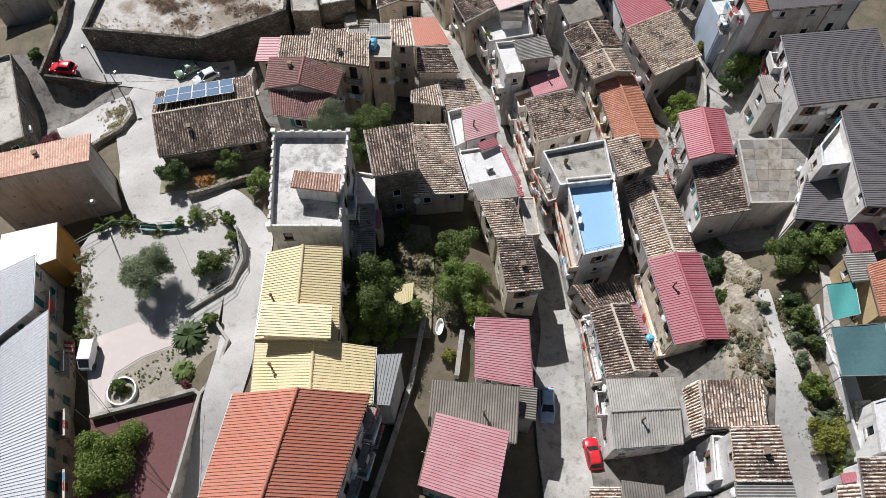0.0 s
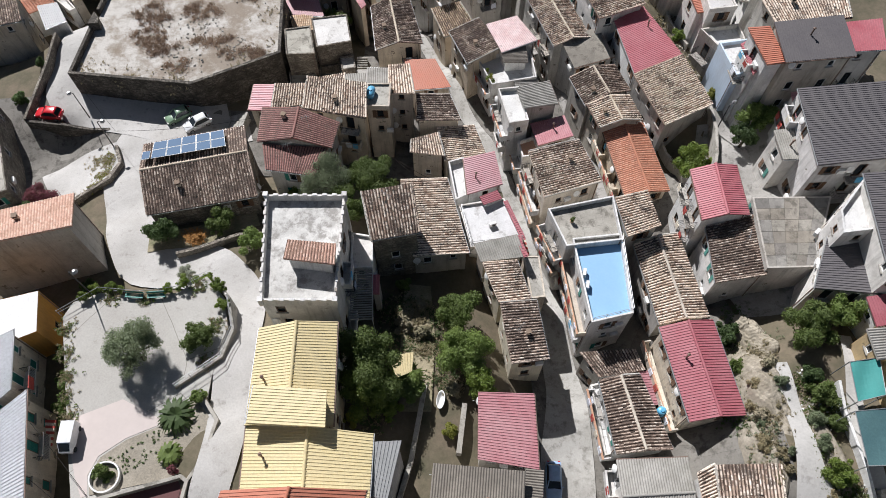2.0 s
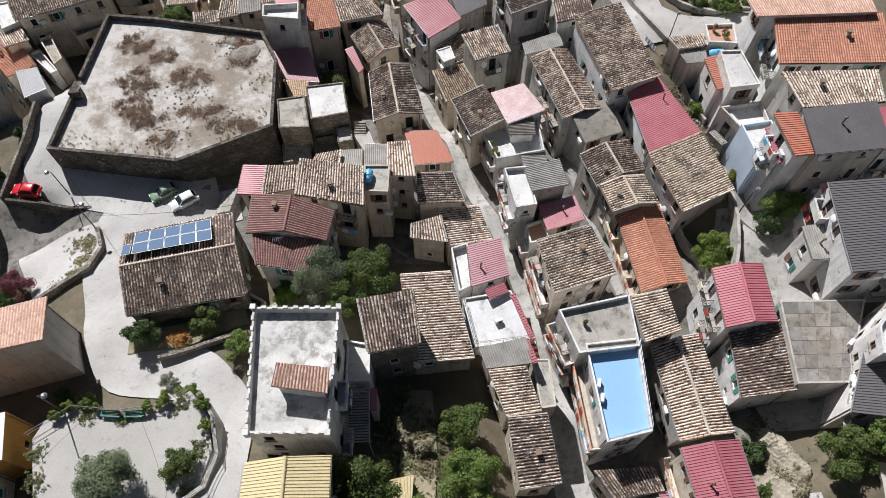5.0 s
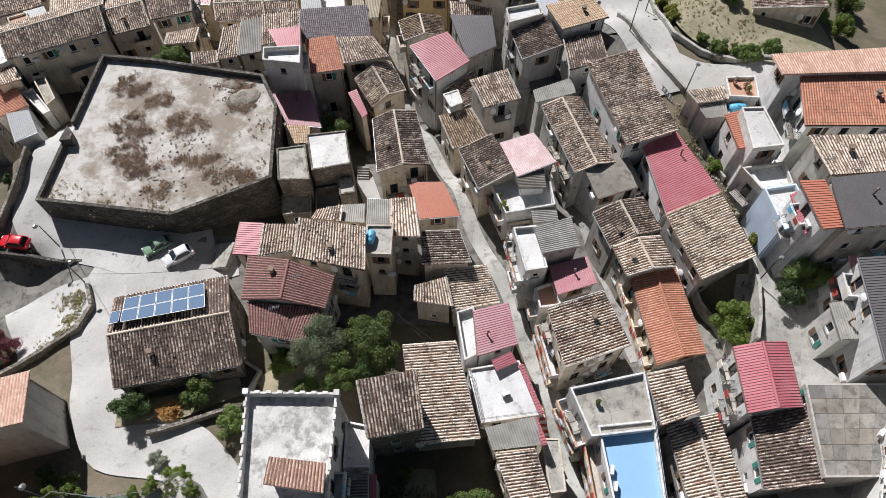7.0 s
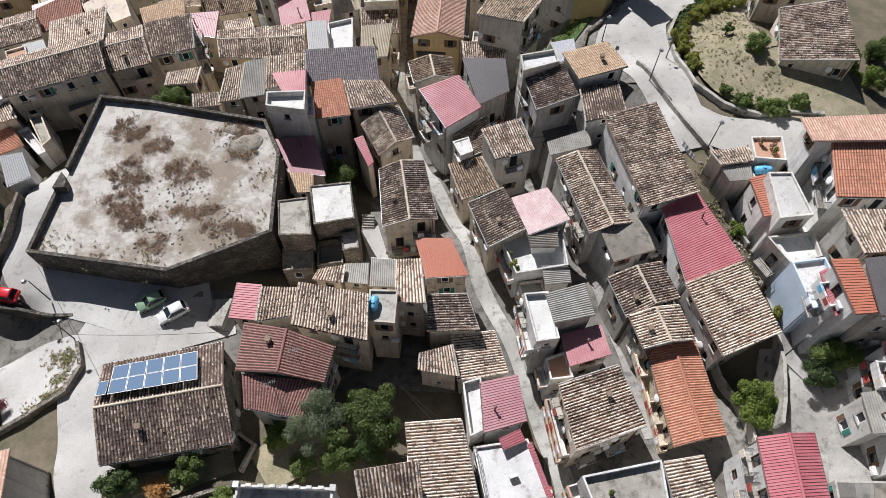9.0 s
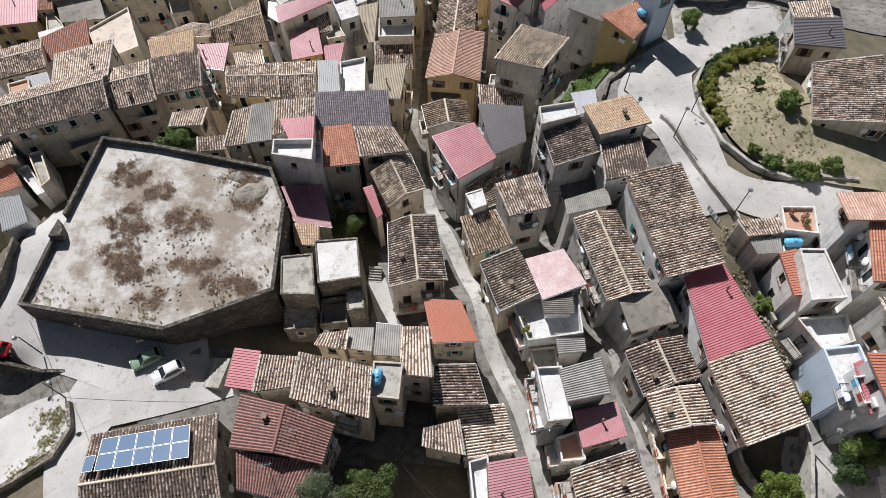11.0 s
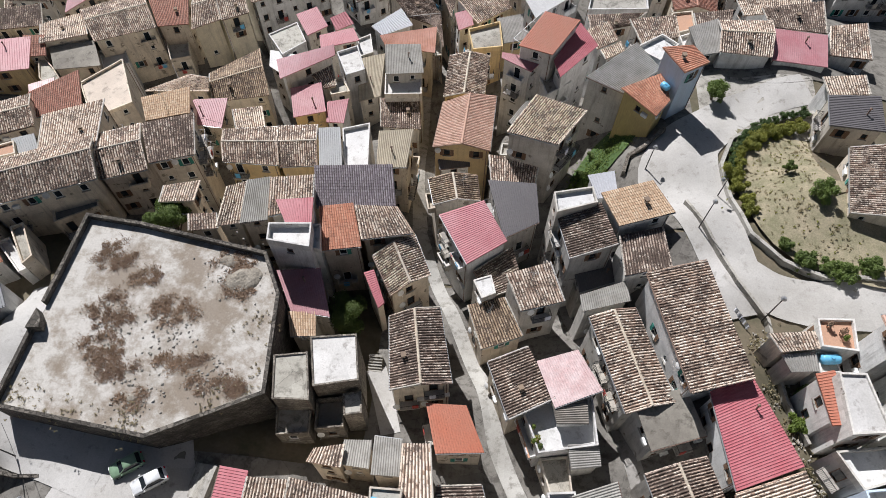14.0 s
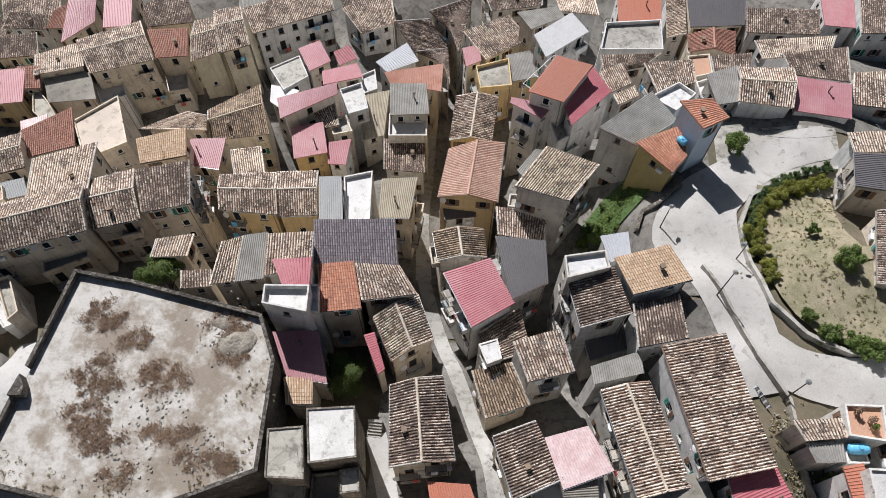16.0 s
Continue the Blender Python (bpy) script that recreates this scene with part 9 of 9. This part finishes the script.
def cable(a, b2, sag):
    a, b2 = Vector(a), Vector(b2)
    s, n = Shell(), 10
    pts = [a.lerp(b2, k / n) - Vector((0, 0, sag * 4 * (k / n) * (1 - k / n))) for k in range(n + 1)]
    d = (b2 - a).cross(Vector((0, 0, 1))).normalized() * 0.022
    for p in pts:
        s.v.extend((tuple(p - d), tuple(p + d), tuple(p + Vector((0, 0, 0.035)))))
    for k in range(n):
        s.f.extend((3 * k + q, 3 * k + (q + 1) % 3, 3 * k + 3 + (q + 1) % 3, 3 * k + 3 + q) for q in range(3))
    ob = new("power_cable", s.mesh("power_cable", M["dark_metal"]))
    tagged(ob, "thin black power cable strung between houses", "cable", "power cables")


cable((-35.05, 18.56, 16), (-23.22, 10.12, 15), 0.6)
cable((-36.33, 23.39, 16), (-23.22, 10.12, 15), 0.7)
cable((-22.26, 18.2, 15.5), (-23.22, 10.12, 15), 0.3)
cable((-39.93, 60.67, 9), (-22.66, 60.63, 11.5), 0.6)
cable((-46.84, 68.91, 8), (-39.93, 60.67, 9), 0.5)
cable((-5.88, 56.58, 9), (-1.61, 51.91, 10.5), 0.4)
cable((-40.55, 109.4, 8), (-28.63, 109.36, 5), 0.5)
cable((29.24, 116.06, 13), (38.33, 117.79, 12), 0.5)
cable((-5.27, 55.89, 9.5), (-1.09, 52.42, 10.5), 0.3)

# white bathtub in the garden
s, n = Shell(), 18
for r, z in ((0.7, 0.0), (0.95, 0.3), (1.0, 0.55), (0.9, 0.55), (0.8, 0.25), (0.0, 0.18)):
    s.v.extend((0.42 * r * math.cos(math.tau * k / n) * (1.0), 0.95 * r * math.sin(math.tau * k / n), z) for k in range(n))
for j in range(5):
    s.f.extend((j * n + k, j * n + (k + 1) % n, (j + 1) * n + (k + 1) % n, (j + 1) * n + k) for k in range(n))
tub = new("bathtub", s.mesh("bathtub", M["white_paint"], True))
tub.matrix_basis = pose(-0.35, 27.22, 8.96, 0, 0, -8)
tagged(tub, "old white bathtub standing in the garden", "bathtub")


def stairs(x, y, z, turn, steps, width):
    top = thing("stairs", pose(x, y, z, 0, 0, turn), "outdoor concrete steps between walls", "stairs", "", "structure")
    for k in range(steps):
        s = Shell()
        s.box(-width / 2, 0.3 * k, -0.6, width / 2, 0.3 * k + 0.31, 0.17 * (k + 1))
        child("step", s.mesh("step", M["kerb"]), top)


rock_mass(31.36, 33.57, 1.6, 3.0, 15, 1.4, 9)
stairs(37.68, 15.01, 14.07, 5, 9, 1.5)
stairs(-12.12, 80.91, -2.48, 0, 6, 1.6)
stairs(-28.77, 66.14, 2.92, -100, 9, 3.4)


def laundry(x, y, z, turn):
    top = thing("washing_line", pose(x, y, z, 0, 0, turn), "pale laundry drying on a washing line", "laundry")
    for k in range(4):
        s = Shell()
        for i in range(5):
            for j in range(4):
                s.v.append((-1.2 + 0.62 * k + 0.13 * i, 0.05 * math.sin(i * 1.7 + k) + 0.02 * j, -0.25 * j))
        s.f.extend((j * 1 + 4 * i, 4 * i + j + 1, 4 * i + j + 5, 4 * i + j + 4) for i in range(4) for j in range(3))
        child("cloth", s.mesh("cloth", M["cloth"]), top)
    s = Shell()
    s.tube((-1.4, 0, 0.01), (1.4, 0, 0.01), 0.012, 0.012, 4)
    child("line", s.mesh("line", M["dark_metal"]), top)


laundry(26.35, 85.39, 11.2, 118)


def roof_box(x, y, z, turn):
    top = thing("air_conditioner", pose(x, y, z, 0, 0, turn), "white air-conditioning unit on a roof terrace", "air conditioner", "air conditioners")
    s = Shell()
    s.box(-0.42, -0.16, 0.06, 0.42, 0.16, 0.66)
    child("casing", s.mesh("casing", M["white_paint"]), top)
    s = Shell()
    s.tube((0.1, -0.165, 0.36), (0.1, -0.19, 0.36), 0.23, 0.23, 14)
    child("fan_grille", s.mesh("fan_grille", M["dark_metal"]), top)
    for x0 in (-0.38, 0.3):
        s = Shell()
        s.box(x0, -0.16, 0, x0 + 0.08, 0.16, 0.06)
        child("foot", s.mesh("foot", M["dark_metal"]), top)


roof_box(14.67, 40.08, 11.22, 80)
roof_box(14.84, 38.64, 11.22, 80)
roof_box(5.59, 48.19, 7.42, 20)


# ---- pots and small stuff on terraces ----
def potted_plant(x, y, z, size, leaf):
    top = thing("potted_plant", pose(x, y, z), "leafy plant in a terracotta pot on a terrace", "potted plant", "potted plants")
    s, n = Shell(), 10
    for r, h in ((0.15, 0.0), (0.2, 0.3), (0.23, 0.3), (0.23, 0.36), (0.19, 0.36), (0.18, 0.3)):
        s.v.extend((r * math.cos(math.tau * k / n), r * math.sin(math.tau * k / n), h) for k in range(n))
    for j in range(5):
        s.f.extend((j * n + k, j * n + (k + 1) % n, j * n + n + (k + 1) % n, j * n + n + k) for k in range(n))
    s.f.extend([tuple(range(n - 1, -1, -1)), tuple(5 * n + k for k in range(n))])
    child("pot", s.mesh("pot", COVERS["terra_floor"]), top)
    v, f = leaf_cloud(random.Random(int(x * 53 + y * 7)), [((0, 0, 0.36 + size * 0.5), size * 0.6), ((0.1, 0.05, 0.36 + size), size * 0.4)], 160, 0.09)
    child("foliage", mesh_of("foliage", v, f, M[leaf]), top)


potted_plant(6.6, 71.95, 4.62, 0.5, "leaf")
potted_plant(6.35, 72.7, 4.62, 0.6, "hedge")
potted_plant(5.9, 73.9, 4.62, 0.4, "leaf_bright")
potted_plant(13.87, 46.22, 11.62, 0.4, "leaf")
potted_plant(33.74, 81.84, 15.2, 0.5, "leaf_bright")
potted_plant(32.52, 83.13, 15.2, 0.5, "brush")
potted_plant(33.59, 82.45, 15.2, 0.6, "brush")
potted_plant(5.93, 72.43, 4.62, 0.5, "leaf_bright")


def scatter(name, spots, count, spread, mat, label, category, leaf, lift=0.0, floor=None):
    """Loose tufts or stones strewn round the given plan points."""
    rng, v, f = random.Random(len(spots) * 91 + count), [], []
    for _ in range(count):
        x, y = rng.choice(spots)
        x, y = x + rng.gauss(0, spread), y + rng.gauss(0, spread)
        z = (float(ground_z(x, y)) if floor is None else floor) + lift
        if leaf:
            lv, lf = leaf_cloud(rng, [((x, y, z), 0.16)], 9, 0.09)
        else:
            r = rng.uniform(0.04, 0.15)
            lv = [(x + r * rng.uniform(0.5, 1.3) * a, y + r * rng.uniform(0.5, 1.3) * b2, z + c * r * rng.uniform(0.5, 1.0)) for a, b2, c in ((-1, -1, -0.3), (1, -1, -0.3), (1, 1, -0.3), (-1, 1, -0.3), (-0.6, -0.6, 1), (0.6, -0.6, 1), (0.6, 0.6, 1), (-0.6, 0.6, 1))]
            lf = [(4, 5, 6, 7), (0, 1, 5, 4), (1, 2, 6, 5), (2, 3, 7, 6), (3, 0, 4, 7)]
        f += [tuple(q + len(v) for q in face) for face in lf]
        v += lv
    ob = new(name, mesh_of(name, v, f, M[mat]))
    tagged(ob, label, category, "", "stuff")


PARK = [(33.99, 110.66), (31.71, 106.67), (34.31, 104.37), (32.44, 100.55), (35.25, 97.83), (37.1, 94.33), (36.65, 109.23)]
scatter("grass_tufts", PARK, 380, 1.7, "straw", "dry grass tufts scattered over the park lawn", "grass", True, 0.5)
scatter("grass_tufts", PARK, 90, 2.2, "hedge", "green weeds scattered over the park lawn", "weeds", True, 0.5)
scatter("rubble", [(-26.79, 86.86), (-28.68, 88.73), (-34.62, 73.03), (-39.33, 80.53), (-32.86, 79.74), (-27.97, 75.56)], 420, 1.3, "kerb", "broken stones and rubble strewn on the lot", "rubble", False, 0.02, 7.66)
scatter("weeds", [(-46.04, 71.69), (-41.08, 70.56), (-34.33, 70.03), (-26.83, 72.72), (-23.21, 75.62), (-23.89, 81.61)], 200, 1.1, "straw", "dry weeds along the edge of the lot", "weeds", True, 0.05, 7.7)
scatter("weeds", [(28.32, 82.55), (29.24, 78.71), (30.33, 74.8), (31.57, 70.86), (32.92, 68.54)], 300, 0.8, "straw", "dry weeds on the slope behind the houses", "weeds", True, 0.08)
scatter("rubble", [(28.32, 82.55), (29.55, 78.06), (30.57, 73), (32.39, 69.25)], 200, 0.8, "kerb", "stones on the slope behind the houses", "rubble", False, 0.05)


def pergola(corners, top_z, foot_z):
    """A bare white frame of beams over a roof terrace."""
    P = [np.array(c) - np.array(corners[0]) for c in corners]
    ob = thing("pergola", pose(*corners[0], foot_z), "bare white metal pergola frame on a roof terrace", "pergola")
    h = top_z - foot_z
    for q in P:
        s = Shell()
        s.box(q[0] - 0.05, q[1] - 0.05, -0.3, q[0] + 0.05, q[1] + 0.05, h)
        child("post", s.mesh("post", M["white_paint"]), ob)
    pairs = [(P[k], P[(k + 1) % 4]) for k in range(4)] + [(P[0] * (1 - u) + P[1] * u, P[3] * (1 - u) + P[2] * u) for u in (0.33, 0.66)]
    for a, b2 in pairs:
        s = Shell()
        s.tube((*a, h), (*b2, h), 0.06, 0.06, 6)
        child("beam", s.mesh("beam", M["white_paint"]), ob)


pergola([(1.7, 125.77), (5.54, 131.17), (6.46, 130.45), (2.76, 124.91)], 8.0, 5.6)
scatter("grass_tufts", [(-4.32, 36.27), (-2.47, 37.44), (-2.24, 34.9), (-2.08, 32.5), (-3.06, 35.57), (0.95, 28.64)], 420, 0.55, "straw", "tall dry straw in the overgrown garden", "grass", True, 0.35)
scatter("weeds", [(31.01, 31.53), (30.12, 27.94), (29.42, 25.39), (28.92, 22.01), (28.43, 19.55), (30.02, 24.57)], 600, 0.7, "straw", "dry weeds growing over the rock", "weeds", True, 0.4)
scatter("weeds", [(31.94, 33.42), (30.27, 26.97), (29.04, 23.34), (28.53, 20.89)], 220, 0.7, "leaf_blue", "grey-green weeds growing over the rock", "weeds", True, 0.4)
FORECOURT = [(-42.63, 59.79), (-42.47, 57.51), (-42.56, 55.14), (-44.42, 53.58), (-44.27, 59.6)]
scatter("weeds", FORECOURT, 260, 0.6, "straw", "dry weeds behind the forecourt wall", "weeds", True, 0.18)
scatter("weeds", FORECOURT[:3], 110, 0.6, "hedge", "green weeds behind the forecourt wall", "weeds", True, 0.18)
scatter("rubble", FORECOURT[:2], 60, 0.6, "kerb", "stones behind the forecourt wall", "rubble", False, 0.14)
SPUR = [(33.3, 27.5), (33.5, 24.6), (33.6, 21.7), (33.4, 18.6), (33.6, 15.2), (34.4, 12.2), (35.2, 17.5), (35.4, 25.2)]
scatter("weeds", SPUR, 700, 0.7, "leaf", "green weeds on the bank beside the footpath", "weeds", True, 0.15)
scatter("weeds", SPUR, 500, 0.8, "straw", "dry weeds on the bank beside the footpath", "weeds", True, 0.15)
scatter("rubble", SPUR, 160, 0.8, "white_paint", "pale broken stones on the bank beside the footpath", "rubble", False, 0.1)
scatter("weeds", [(28.3, 31.0), (28.6, 28.5), (27.9, 24.3), (29.2, 33.0), (30.2, 36.0)], 420, 0.8, "leaf_dark", "dark weeds in the shaded gully", "weeds", True, 0.2)
PLAZA_EDGE = [(-36.9, 33.0), (-36.2, 30.6), (-35.5, 28.2), (-35.0, 26.2), (-34.4, 24.4), (-33.0, 36.6), (-29.5, 36.3), (-24.6, 37.6), (-22.3, 33.4), (-22.6, 29.6)]
scatter("weeds", PLAZA_EDGE, 420, 0.45, "straw", "dry weeds along the edge of the square", "weeds", True, 0.06, 13.52)
scatter("weeds", PLAZA_EDGE, 260, 0.45, "leaf", "green weeds along the edge of the square", "weeds", True, 0.08, 13.52)
GARDEN = [(-5.6, 31.5), (-3.9, 33.6), (-6.0, 36.6), (-1.0, 36.4), (-0.8, 33.0), (-0.2, 29.6), (-4.6, 38.2), (2.6, 34.0), (-6.8, 25.4)]
scatter("weeds", GARDEN, 900, 0.9, "leaf_dark", "dark green undergrowth of the back garden", "weeds", True, 0.2)
scatter("grass_tufts", GARDEN, 500, 0.8, "straw", "dry grass of the back garden", "grass", True, 0.2)
BANK = [(12.4, 109.2), (13.6, 110.6), (15.0, 112.0), (16.4, 113.4), (13.0, 107.6)]
scatter("grass_tufts", BANK, 900, 0.9, "leaf", "tall green grass of the shaded bank", "grass", True, 0.35)
